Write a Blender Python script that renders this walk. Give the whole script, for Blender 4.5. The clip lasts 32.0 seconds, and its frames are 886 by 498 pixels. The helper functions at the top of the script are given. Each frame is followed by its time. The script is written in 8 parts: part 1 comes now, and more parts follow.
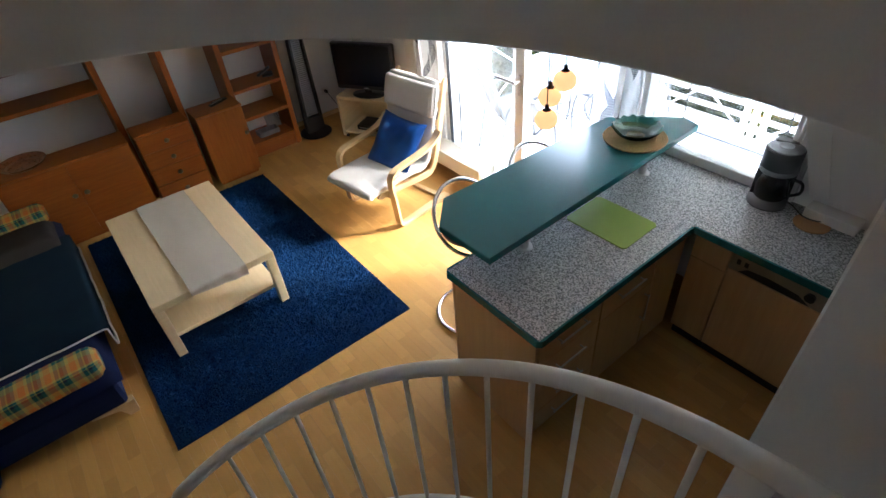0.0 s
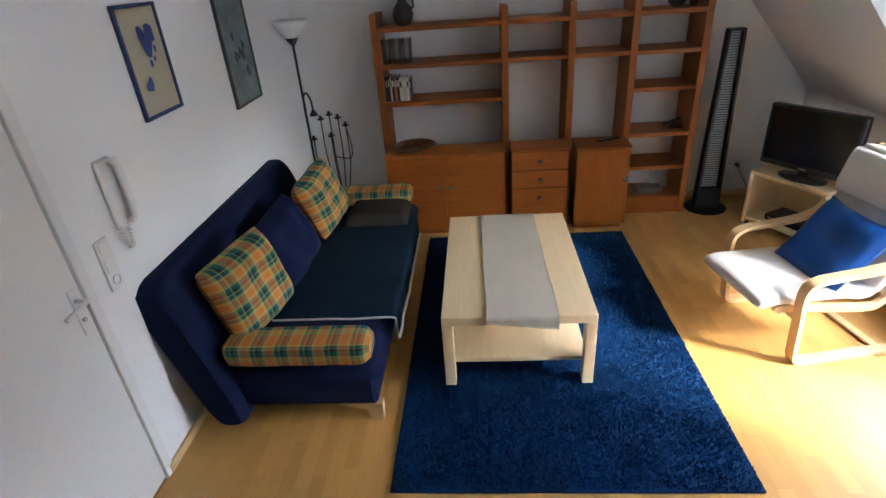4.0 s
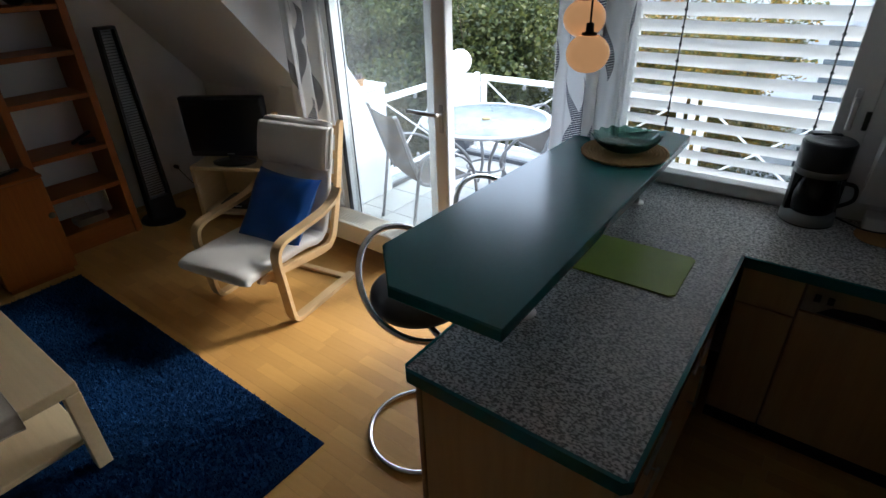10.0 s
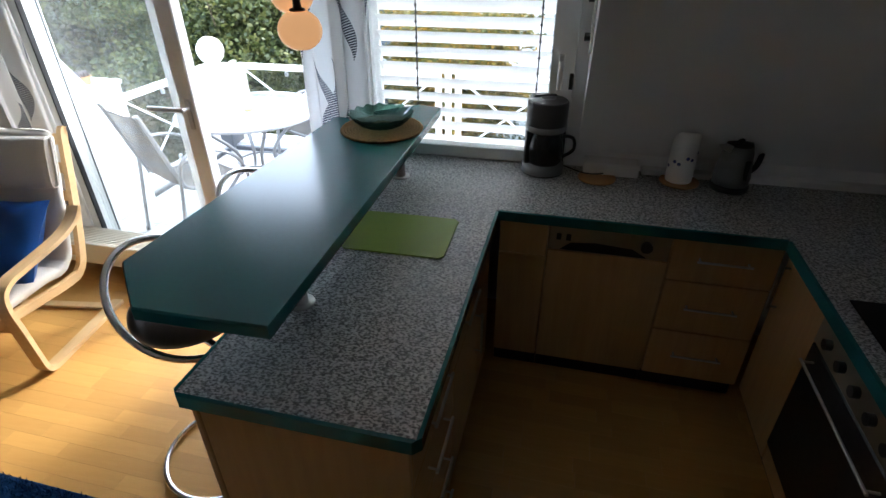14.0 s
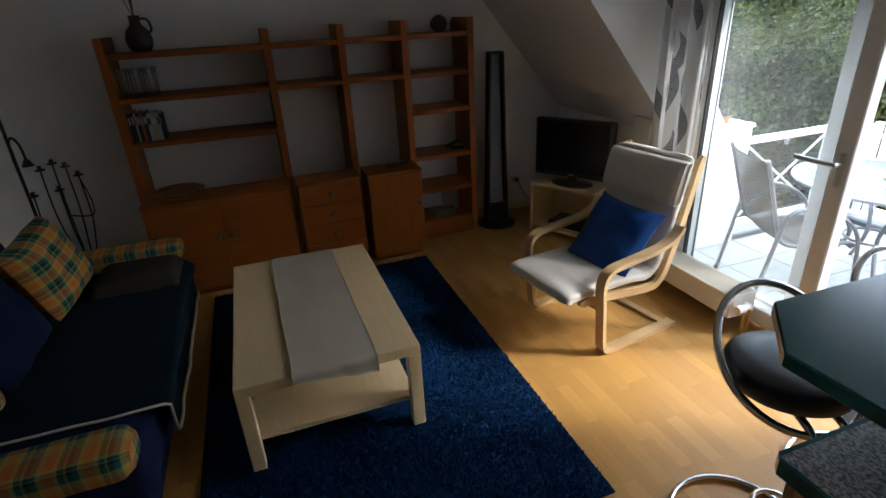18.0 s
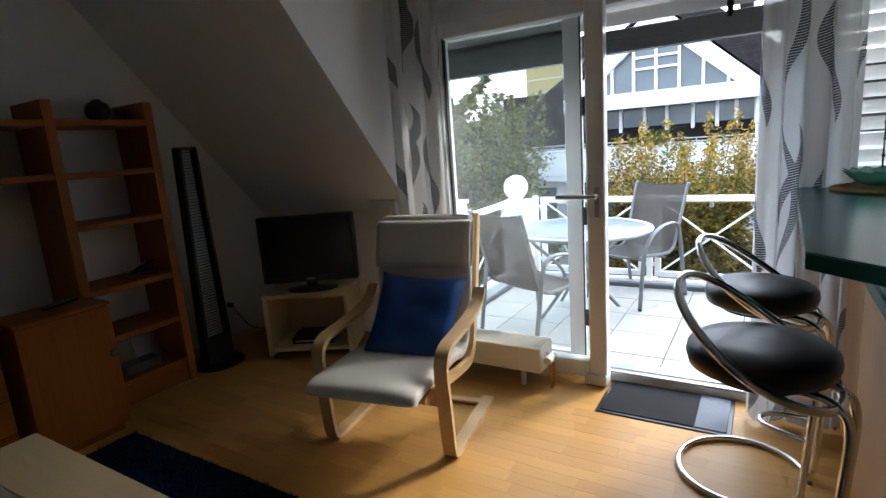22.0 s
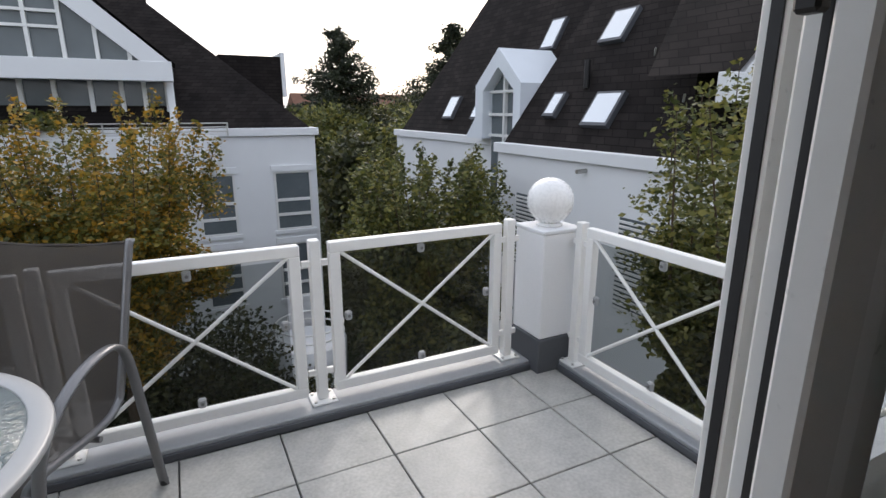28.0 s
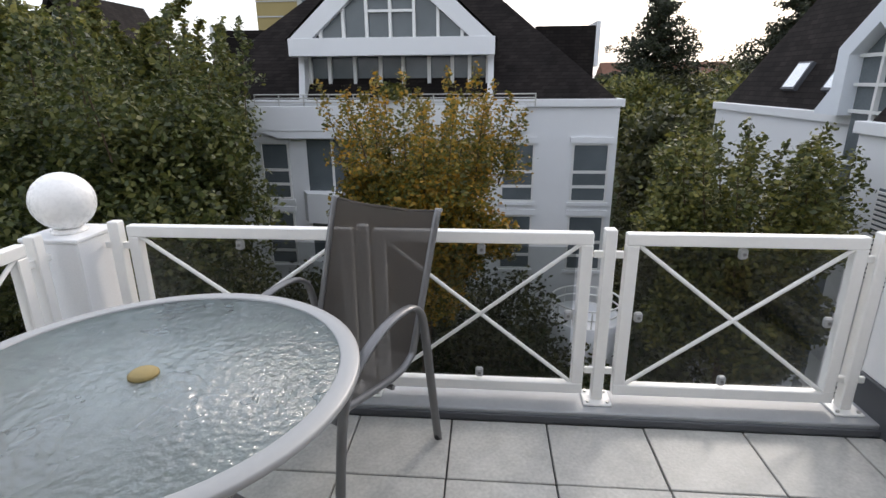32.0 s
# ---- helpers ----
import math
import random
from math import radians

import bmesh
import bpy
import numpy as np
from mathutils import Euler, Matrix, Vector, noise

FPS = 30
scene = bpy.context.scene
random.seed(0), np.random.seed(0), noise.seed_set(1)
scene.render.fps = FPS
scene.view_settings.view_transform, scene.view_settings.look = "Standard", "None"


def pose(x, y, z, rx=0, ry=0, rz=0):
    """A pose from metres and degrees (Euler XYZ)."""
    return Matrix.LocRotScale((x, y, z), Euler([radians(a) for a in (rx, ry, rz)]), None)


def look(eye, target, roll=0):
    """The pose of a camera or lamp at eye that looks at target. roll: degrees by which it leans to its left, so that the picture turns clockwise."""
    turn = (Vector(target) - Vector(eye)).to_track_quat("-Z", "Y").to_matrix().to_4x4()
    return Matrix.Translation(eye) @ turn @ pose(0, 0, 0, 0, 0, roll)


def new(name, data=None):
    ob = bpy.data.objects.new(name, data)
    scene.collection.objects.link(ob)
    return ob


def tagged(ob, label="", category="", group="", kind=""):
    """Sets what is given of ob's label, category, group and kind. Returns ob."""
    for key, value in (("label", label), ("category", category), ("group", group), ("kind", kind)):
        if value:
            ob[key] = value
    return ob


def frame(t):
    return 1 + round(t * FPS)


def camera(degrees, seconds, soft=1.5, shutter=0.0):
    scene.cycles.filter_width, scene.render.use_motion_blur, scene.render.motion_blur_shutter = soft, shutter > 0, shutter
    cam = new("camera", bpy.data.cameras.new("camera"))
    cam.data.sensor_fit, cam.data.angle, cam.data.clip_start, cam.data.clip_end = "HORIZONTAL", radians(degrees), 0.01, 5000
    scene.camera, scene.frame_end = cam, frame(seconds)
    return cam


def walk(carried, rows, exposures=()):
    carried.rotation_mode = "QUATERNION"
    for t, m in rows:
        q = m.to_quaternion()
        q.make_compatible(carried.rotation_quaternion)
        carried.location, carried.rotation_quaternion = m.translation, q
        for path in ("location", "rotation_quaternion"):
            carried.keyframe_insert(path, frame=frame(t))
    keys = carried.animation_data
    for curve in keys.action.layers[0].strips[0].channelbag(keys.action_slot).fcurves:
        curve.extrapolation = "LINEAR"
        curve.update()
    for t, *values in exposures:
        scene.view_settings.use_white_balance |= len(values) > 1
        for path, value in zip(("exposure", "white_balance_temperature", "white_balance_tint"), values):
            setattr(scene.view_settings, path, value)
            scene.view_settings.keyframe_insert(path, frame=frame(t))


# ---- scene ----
cam = camera(80.10, 32.0)
PATH = [
    (0, (0.118, -2.932, 2.671), (1.013, -1.680, 1.394), -5.26),
    (0.5, (0.189, -2.869, 2.526), (0.971, -1.537, 1.255), -0.31),
    (1, (0.250, -2.813, 2.487), (0.816, -1.482, 1.106), -3.73),
    (1.5, (0.301, -2.723, 2.395), (0.836, -1.251, 1.151), -2.21),
    (2, (0.325, -2.621, 2.339), (0.677, -1.160, 1.021), -5.93),
    (2.5, (0.298, -2.501, 2.274), (0.445, -0.863, 1.137), -5.04),
    (3, (0.305, -2.413, 2.233), (0.215, -0.796, 1.060), -5.52),
    (3.5, (0.279, -2.316, 2.154), (0.146, -0.601, 1.134), -4.72),
    (5.5, (0.176, -2.003, 1.928), (-0.031, -0.220, 1.044), -4.28),
    (6, (0.196, -1.990, 1.919), (0.329, -0.223, 0.991), -0.63),
    (6.5, (0.228, -1.997, 1.927), (0.544, -0.251, 1.003), -2.05),
    (7, (0.263, -2.001, 1.908), (0.794, -0.316, 0.972), -1.68),
    (7.5, (0.295, -2.012, 1.905), (1.000, -0.387, 0.975), -1.34),
    (8, (0.347, -2.027, 1.903), (1.213, -0.489, 0.962), -1.69),
    (8.5, (0.398, -2.049, 1.895), (1.455, -0.647, 0.938), -1.91),
    (9, (0.416, -2.066, 1.897), (1.594, -0.758, 0.947), -2.14),
    (9.5, (0.444, -2.082, 1.892), (1.730, -0.892, 0.927), -1.93),
    (10, (0.461, -2.102, 1.887), (1.841, -1.033, 0.910), -1.93),
    (10.5, (0.472, -2.115, 1.882), (1.915, -1.152, 0.888), -2.06),
    (11, (0.480, -2.099, 1.880), (1.917, -1.123, 0.890), -1.92),
    (11.5, (0.497, -2.108, 1.880), (1.991, -1.236, 0.877), -0.94),
    (12, (0.510, -2.140, 1.875), (2.083, -1.432, 0.863), -0.95),
    (12.5, (0.517, -2.167, 1.872), (2.138, -1.580, 0.858), -1.08),
    (13, (0.521, -2.190, 1.869), (2.162, -1.687, 0.841), -1.24),
    (13.5, (0.523, -2.209, 1.866), (2.191, -1.810, 0.837), -0.41),
    (15.5, (0.506, -2.164, 1.877), (2.124, -1.497, 0.908), -0.25),
    (16, (0.493, -2.131, 1.887), (2.064, -1.270, 0.998), -0.95),
    (16.5, (0.468, -2.061, 1.902), (1.851, -0.879, 1.072), -4.23),
    (17, (0.411, -1.990, 1.886), (1.447, -0.491, 1.063), -2.61),
    (17.5, (0.355, -1.942, 1.892), (1.114, -0.278, 1.083), -2.30),
    (18, (0.300, -1.918, 1.843), (0.879, -0.192, 1.015), -3.11),
    (18.5, (0.245, -1.870, 1.770), (0.914, -0.115, 1.083), -5.08),
    (19, (0.184, -1.849, 1.745), (0.910, -0.091, 1.125), -6.52),
    (19.5, (0.097, -1.748, 1.583), (0.931, 0.002, 1.090), -6.76),
    (20, (-0.003, -1.664, 1.496), (0.961, 0.034, 1.065), -6.74),
    (20.5, (-0.099, -1.606, 1.424), (1.139, -0.097, 0.985), -8.64),
    (21, (-0.113, -1.461, 1.425), (1.267, -0.069, 1.028), -5.23),
    (21.5, (-0.038, -1.253, 1.414), (1.508, -0.036, 1.057), -2.97),
    (22, (0.103, -1.005, 1.402), (1.769, 0.032, 1.014), -4.23),
    (22.5, (0.302, -0.873, 1.406), (2.105, -0.139, 0.949), -4.46),
    (23, (0.562, -0.749, 1.404), (2.453, -0.195, 1.063), -3.55),
    (23.5, (0.744, -0.626, 1.392), (2.655, -0.207, 0.974), -1.70),
    (24, (0.964, -0.497, 1.396), (2.874, -0.221, 0.868), -4.35),
    (24.5, (1.234, -0.456, 1.410), (3.167, -0.288, 0.925), -3.37),
    (25, (1.510, -0.420, 1.403), (3.434, -0.326, 0.867), -2.52),
    (25.5, (1.793, -0.375, 1.404), (3.732, -0.511, 0.933), -3.88),
    (26, (2.028, -0.385, 1.390), (3.902, -0.768, 0.808), -3.30),
    (26.5, (2.295, -0.423, 1.387), (4.157, -0.914, 0.846), -2.57),
    (28.5, (2.869, -0.682, 1.382), (4.494, -1.702, 0.817), -0.04),
    (29, (2.927, -0.706, 1.378), (4.464, -1.822, 0.752), -0.80),
    (29.5, (2.986, -0.760, 1.377), (4.565, -1.781, 0.696), 0.21),
    (30, (3.022, -0.787, 1.377), (4.726, -1.585, 0.700), 1.24),
    (30.5, (3.029, -0.773, 1.386), (4.827, -1.307, 0.693), -0.13),
    (31, (3.036, -0.731, 1.389), (4.901, -1.075, 0.752), -0.07),
    (31.5, (3.035, -0.684, 1.388), (4.935, -0.765, 0.769), -0.27),
    (32, (2.990, -0.634, 1.398), (4.890, -0.476, 0.792), -0.36),
]
walk(cam, [(t, look(eye, target, roll)) for t, eye, target, roll in PATH],
     exposures=[(t, e, k, q) for t, e, k, q in (
         (0.0, 4.03, 5600, 13), (1.0, 3.84, 5500, 13), (3.0, 4.05, 5400, 13), (6.0, 5.02, 5300, 13), (7.0, 4.62, 5300, 12), (8.0, 3.42, 5300, 11), (9.0, 2.30, 5500, 10), (10.0, 2.16, 5600, 10), (11.0, 2.25, 5650, 10), (13.0, 2.64, 5650, 10), (16.0, 3.30, 5700, 11),
         (17.0, 2.70, 5650, 11), (18.0, 2.40, 5700, 10), (20.0, 2.38, 5600, 10), (22.0, 2.02, 5750, 10), (23.0, 1.86, 5900, 11), (24.0, 1.12, 6100, 14), (25.0, 0.80, 6150, 13), (26.0, 0.32, 6250, 14), (28.5, 0.25, 6400, 14), (30.0, 0.29, 6450, 14), (31.0, 0.38, 6500, 14), (32.0, 0.33, 6500, 14))])

# ---------------------------------------------------------------- light
world = bpy.data.worlds.new("sky")
scene.world = world
world.use_nodes = True
wn = world.node_tree
sky = wn.nodes.new("ShaderNodeTexSky")
sky.sky_type = "NISHITA"
sky.sun_disc = False
SUN_EL, SUN_AZ = 32.0, -28.0          # azimuth from +x, anticlockwise
sky.sun_elevation = radians(SUN_EL)
sky.sun_rotation = radians(90.0 - SUN_AZ)
sky.dust_density = 4.0
sky.air_density = 1.2
sky.ozone_density = 0.6
veil = wn.nodes.new("ShaderNodeMixRGB")
veil.inputs[0].default_value = 0.55
veil.inputs[2].default_value = (10.6, 11.3, 12.2, 1)
wn.links.new(sky.outputs[0], veil.inputs[1])
wn.links.new(veil.outputs[0], wn.nodes["Background"].inputs[0])
wn.nodes["Background"].inputs[1].default_value = 0.14
sun = new("sun", bpy.data.lights.new("sun", "SUN"))
sun.data.energy = 0.65
sun.data.angle = radians(8.0)
sun.data.color = (1.0, 0.95, 0.87)
ca, sa, ce, se = math.cos(radians(SUN_AZ)), math.sin(radians(SUN_AZ)), math.cos(radians(SUN_EL)), math.sin(radians(SUN_EL))
sun.matrix_world = look((20 * ca * ce, 20 * sa * ce, 20 * se), (0, 0, 0))

# ---------------------------------------------------------------- materials
def nodes_of(m):
    m.use_nodes = True
    t = m.node_tree
    return t, t.nodes["Principled BSDF"]


def ramp(t, src, stops):
    r = t.nodes.new("ShaderNodeValToRGB")
    el = r.color_ramp.elements
    while len(el) < len(stops):
        el.new(0.5)
    for e, (p, c) in zip(el, stops):
        e.position, e.color = p, (*c, 1)
    t.links.new(src, r.inputs[0])
    return r.outputs[0]


def mixc(t, fac, a, b, how="MIX"):
    m = t.nodes.new("ShaderNodeMixRGB")
    m.blend_type = how
    for i, v in enumerate((fac, a, b)):
        if isinstance(v, bpy.types.NodeSocket):
            t.links.new(v, m.inputs[i])
        else:
            m.inputs[i].default_value = v if i == 0 else (*v, 1)
    return m.outputs[0]


def mth(t, op, a, b=0.0, c=0.0):
    m = t.nodes.new("ShaderNodeMath")
    m.operation = op
    for i, v in enumerate((a, b, c)):
        if isinstance(v, bpy.types.NodeSocket):
            t.links.new(v, m.inputs[i])
        else:
            m.inputs[i].default_value = v
    return m.outputs[0]


def noise_of(t, scale, detail=4.0, stretch=(1, 1, 1), rough=0.55, coord="Object"):
    c = t.nodes.new("ShaderNodeTexCoord")
    mp = t.nodes.new("ShaderNodeMapping")
    mp.inputs["Scale"].default_value = stretch
    n = t.nodes.new("ShaderNodeTexNoise")
    n.inputs["Scale"].default_value = scale
    n.inputs["Detail"].default_value = detail
    n.inputs["Roughness"].default_value = rough
    t.links.new(c.outputs[coord], mp.inputs[0])
    t.links.new(mp.outputs[0], n.inputs["Vector"])
    return n.outputs["Fac"]


def bump_of(t, bs, height, strength=0.2, dist=0.002):
    b = t.nodes.new("ShaderNodeBump")
    b.inputs["Strength"].default_value = strength
    b.inputs["Distance"].default_value = dist
    t.links.new(height, b.inputs["Height"])
    t.links.new(b.outputs[0], bs.inputs["Normal"])


def surf(name, col, rough=0.5, metal=0.0, var=0.12, big=1.5, small=60.0, bump=0.1, dist=0.001, stretch=(1, 1, 1), spread=0.0, island=False):
    """A plain surface: two scales of tone, fine relief, and roughness that follows the fine scale."""
    m = bpy.data.materials.new(name)
    t, bs = nodes_of(m)
    n1, n2 = noise_of(t, big, 3.0, stretch), noise_of(t, small, 5.0, stretch)
    dark, light = tuple(c * (1 - var) for c in col), tuple(min(1, c * (1 + var)) for c in col)
    a = ramp(t, n1, [(0.3, dark), (0.7, light)])
    b = ramp(t, n2, [(0.3, dark), (0.7, light)])
    c = mixc(t, 0.5, a, b)
    if spread:
        if island:
            g = t.nodes.new("ShaderNodeNewGeometry").outputs["Random Per Island"]
        else:
            g = t.nodes.new("ShaderNodeObjectInfo").outputs["Random"]
        k = ramp(t, g, [(0.0, (1 - spread,) * 3), (1.0, (1 + spread * 0.6, 1 + spread * 0.55, 1 + spread * 0.45))])
        c = mixc(t, 1.0, c, k, "MULTIPLY")
    t.links.new(c, bs.inputs["Base Color"])
    r = mth(t, "MULTIPLY_ADD", n2, 0.25, max(0.02, rough - 0.125))
    t.links.new(r, bs.inputs["Roughness"])
    bs.inputs["Metallic"].default_value = metal
    if rough >= 0.9:
        bs.inputs["Specular IOR Level"].default_value = 0.12
    if bump:
        bump_of(t, bs, n2, bump, dist)
    return m


def sheer(m, k):
    """Lets a share of the light straight through an open weave."""
    t = m.node_tree
    out, bs = t.nodes["Material Output"], t.nodes["Principled BSDF"]
    mx = t.nodes.new("ShaderNodeMixShader")
    mx.inputs[0].default_value = k
    t.links.new(bs.outputs[0], mx.inputs[1])
    t.links.new(t.nodes.new("ShaderNodeBsdfTransparent").outputs[0], mx.inputs[2])
    t.links.new(mx.outputs[0], out.inputs[0])


def wood(name, dark, light, rough=0.4, axis=1, scale=9.0, spread=0.0, island=False, coat=0.0):
    """Wood with a grain that runs along one axis."""
    m = bpy.data.materials.new(name)
    t, bs = nodes_of(m)
    st = [6.0, 6.0, 6.0]
    st[axis] = 0.45
    n1 = noise_of(t, scale, 6.0, st, 0.65)
    st2 = [1.0, 1.0, 1.0]
    st2[axis] = 0.3
    n2 = noise_of(t, 2.2, 2.0, st2)
    c = ramp(t, n1, [(0.28, dark), (0.72, light)])
    c = mixc(t, 0.35, c, ramp(t, n2, [(0.3, dark), (0.7, light)]))
    if spread:
        if island:
            g = t.nodes.new("ShaderNodeNewGeometry").outputs["Random Per Island"]
        else:
            g = t.nodes.new("ShaderNodeObjectInfo").outputs["Random"]
        c = mixc(t, 1.0, c, ramp(t, g, [(0.0, (1 - spread, 1 - spread * 1.1, 1 - spread * 1.2)), (1.0, (1 + spread * 0.5,) * 3)]), "MULTIPLY")
    t.links.new(c, bs.inputs["Base Color"])
    t.links.new(mth(t, "MULTIPLY_ADD", n1, 0.2, rough - 0.1), bs.inputs["Roughness"])
    bs.inputs["Coat Weight"].default_value = coat
    bump_of(t, bs, n1, 0.08, 0.001)
    return m


def glass(name, tint=(1, 1, 1), rough=0.0, wavy=0.0, dim=0.0, dust=0.0, gain=0.9):
    """A thin pane: clear by its facing, with the gloss that glass has."""
    m = bpy.data.materials.new(name)
    m.use_nodes = True
    t = m.node_tree
    t.nodes.remove(t.nodes["Principled BSDF"])
    out = t.nodes["Material Output"]
    tr, gl, mx = t.nodes.new("ShaderNodeBsdfTransparent"), t.nodes.new("ShaderNodeBsdfGlossy"), t.nodes.new("ShaderNodeMixShader")
    tr.inputs[0].default_value = (*tint, 1)
    gl.inputs["Roughness"].default_value = rough
    fr = t.nodes.new("ShaderNodeFresnel")
    fr.inputs[0].default_value = 1.5
    t.links.new(mth(t, "MULTIPLY_ADD", fr.outputs[0], gain, dim), mx.inputs[0])
    if wavy:
        b = t.nodes.new("ShaderNodeBump")
        b.inputs["Strength"].default_value = wavy
        b.inputs["Distance"].default_value = 0.03
        t.links.new(noise_of(t, 40.0, 2.0), b.inputs["Height"])
        t.links.new(b.outputs[0], gl.inputs["Normal"])
        t.links.new(b.outputs[0], fr.inputs["Normal"])
    t.links.new(tr.outputs[0], mx.inputs[1])
    t.links.new(gl.outputs[0], mx.inputs[2])
    if dust:
        tl, m2 = t.nodes.new("ShaderNodeBsdfTranslucent"), t.nodes.new("ShaderNodeMixShader")
        tl.inputs[0].default_value = (*(min(0.9, c * 1.12) for c in tint), 1)
        t.links.new(ramp(t, noise_of(t, 3.0, 4.0, (1, 1, 0.3)), [(0.3, (dust * 0.5,) * 3), (0.75, (dust * 1.6,) * 3)]), m2.inputs[0])
        t.links.new(mx.outputs[0], m2.inputs[1])
        t.links.new(tl.outputs[0], m2.inputs[2])
        mx = m2
    t.links.new(mx.outputs[0], out.inputs[0])
    return m


# ---------------------------------------------------------------- mesh tools
class Mesh:
    """Collects faces; box() has chamfered edges; ob() links the result as one mesh object."""

    def __init__(self):
        self.v, self.f, self.s, self.uv = [], [], [], None

    def add(self, verts, faces, smooth=False, m=None):
        k = len(self.v)
        self.v += [tuple(m @ Vector(p)) for p in verts] if m else [tuple(p) for p in verts]
        self.f += [tuple(k + i for i in f) for f in faces]
        self.s += [smooth] * len(faces)
        return self

    def box(self, lo, hi, b=0.003, m=None):
        lo, hi = [min(a, c) for a, c in zip(lo, hi)], [max(a, c) for a, c in zip(lo, hi)]
        b = min(b, *(0.45 * (h - l) for l, h in zip(lo, hi)))
        vs, ix = [], {}
        for c in range(8):
            s = [(c >> k) & 1 for k in range(3)]
            for ax in range(3):
                p = []
                for k in range(3):
                    e = hi[k] if s[k] else lo[k]
                    p.append(e if k == ax else e + (-b if s[k] else b))
                ix[c, ax] = len(vs)
                vs.append(p)
        fs = []
        for ax in range(3):
            u, w = 1 << ((ax + 1) % 3), 1 << ((ax + 2) % 3)
            for side in (0, 1):
                base = side << ax
                q = [ix[base, ax], ix[base | u, ax], ix[base | u | w, ax], ix[base | w, ax]]
                fs.append(q if side else q[::-1])
        for ax in range(3):
            a1, a2 = (ax + 1) % 3, (ax + 2) % 3
            for s1 in (0, 1):
                for s2 in (0, 1):
                    c0 = (s1 << a1) | (s2 << a2)
                    c1 = c0 | (1 << ax)
                    q = [ix[c0, a1], ix[c0, a2], ix[c1, a2], ix[c1, a1]]
                    fs.append(q if s1 == s2 else q[::-1])
        for c in range(8):
            q = [ix[c, 0], ix[c, 1], ix[c, 2]]
            fs.append(q if bin(c).count("1") % 2 else q[::-1])
        return self.add(vs, fs, False, m)

    def tube(self, pts, r, seg=10, closed=False, cap=True, m=None, flat=1.0):
        """A round bar along points; r may be a list. flat squeezes it across its second axis."""
        pts = [Vector(p) for p in pts]
        n = len(pts)
        rs = r if isinstance(r, (list, tuple)) else [r] * n
        vs, fs, up = [], [], None
        for i, p in enumerate(pts):
            a, c = pts[(i - 1) % n if closed else max(i - 1, 0)], pts[(i + 1) % n if closed else min(i + 1, n - 1)]
            d = (c - a).normalized()
            if up is None:
                up = Vector((0, 0, 1)) if abs(d.z) < 0.9 else Vector((1, 0, 0))
            side = d.cross(up).normalized()
            up = side.cross(d).normalized()
            for k in range(seg):
                an = 2 * math.pi * k / seg
                vs.append(p + side * (rs[i] * math.cos(an)) + up * (rs[i] * flat * math.sin(an)))
        for i in range(n if closed else n - 1):
            for k in range(seg):
                a, b2 = i * seg + k, i * seg + (k + 1) % seg
                j = ((i + 1) % n) * seg
                fs.append((a, b2, j + (k + 1) % seg, j + k))
        self.add(vs, fs, True, m)
        if cap and not closed:
            self.add(vs[:seg], [tuple(range(seg))[::-1]], False, m)
            self.add(vs[-seg:], [tuple(range(seg))], False, m)
        return self

    def lathe(self, prof, seg=24, at=(0, 0, 0), m=None, sx=1.0, sy=1.0):
        """Turns a profile of (radius, height) about the vertical."""
        vs, fs = [], []
        for r, z in prof:
            for k in range(seg):
                an = 2 * math.pi * k / seg
                vs.append((at[0] + sx * r * math.cos(an), at[1] + sy * r * math.sin(an), at[2] + z))
        for i in range(len(prof) - 1):
            for k in range(seg):
                fs.append((i * seg + k, i * seg + (k + 1) % seg, (i + 1) * seg + (k + 1) % seg, (i + 1) * seg + k))
        return self.add(vs, fs, True, m)

    def prism(self, poly, lo, hi, axis=2, m=None):
        """A polygon pushed along an axis; poly is in the two other axes, in order x, y, z."""
        def place(p, h):
            q = list(p)
            q.insert(axis, h)
            return q
        n = len(poly)
        vs = [place(p, lo) for p in poly] + [place(p, hi) for p in poly]
        area = sum(poly[i][0] * poly[(i + 1) % n][1] - poly[(i + 1) % n][0] * poly[i][1] for i in range(n))
        turn = (area > 0) != (axis == 1)
        bot, top = tuple(range(n)), tuple(range(n, 2 * n))
        fs = [bot[::-1] if turn else bot, top if turn else top[::-1]]
        for i in range(n):
            q = (i, (i + 1) % n, n + (i + 1) % n, n + i)
            fs.append(q if turn else q[::-1])
        return self.add(vs, fs, False, m)

    def sheet(self, fn, nu, nv, smooth=True, closed=False, m=None):
        """A surface of points fn(u, v), u and v from 0 to 1."""
        vs = [fn(i / nu, j / nv) for j in range(nv + 1) for i in range(nu + 1)]
        fs = [(j * (nu + 1) + i, j * (nu + 1) + i + 1, (j + 1) * (nu + 1) + i + 1, (j + 1) * (nu + 1) + i) for j in range(nv) for i in range(nu)]
        return self.add(vs, fs, smooth, m)

    def data(self, name, mat):
        me = bpy.data.meshes.new(name)
        me.from_pydata(self.v, [], self.f)
        me.polygons.foreach_set("use_smooth", self.s)
        if self.uv:
            lay = me.uv_layers.new(name="UVMap")
            for lp in me.loops:
                lay.data[lp.index].uv = self.uv[lp.vertex_index]
        me.materials.append(mat)
        me.update()
        return me

    def ob(self, name, mat, parent=None, label=""):
        o = new(name, self.data(name, mat))
        if parent is not None:
            o.parent = parent
        if label:
            o["label"] = label
        return o


def part(name, me, mat, parent, label=""):
    """Links a Mesh as one object under a thing or a part."""
    return me.ob(name, mat, parent, label)


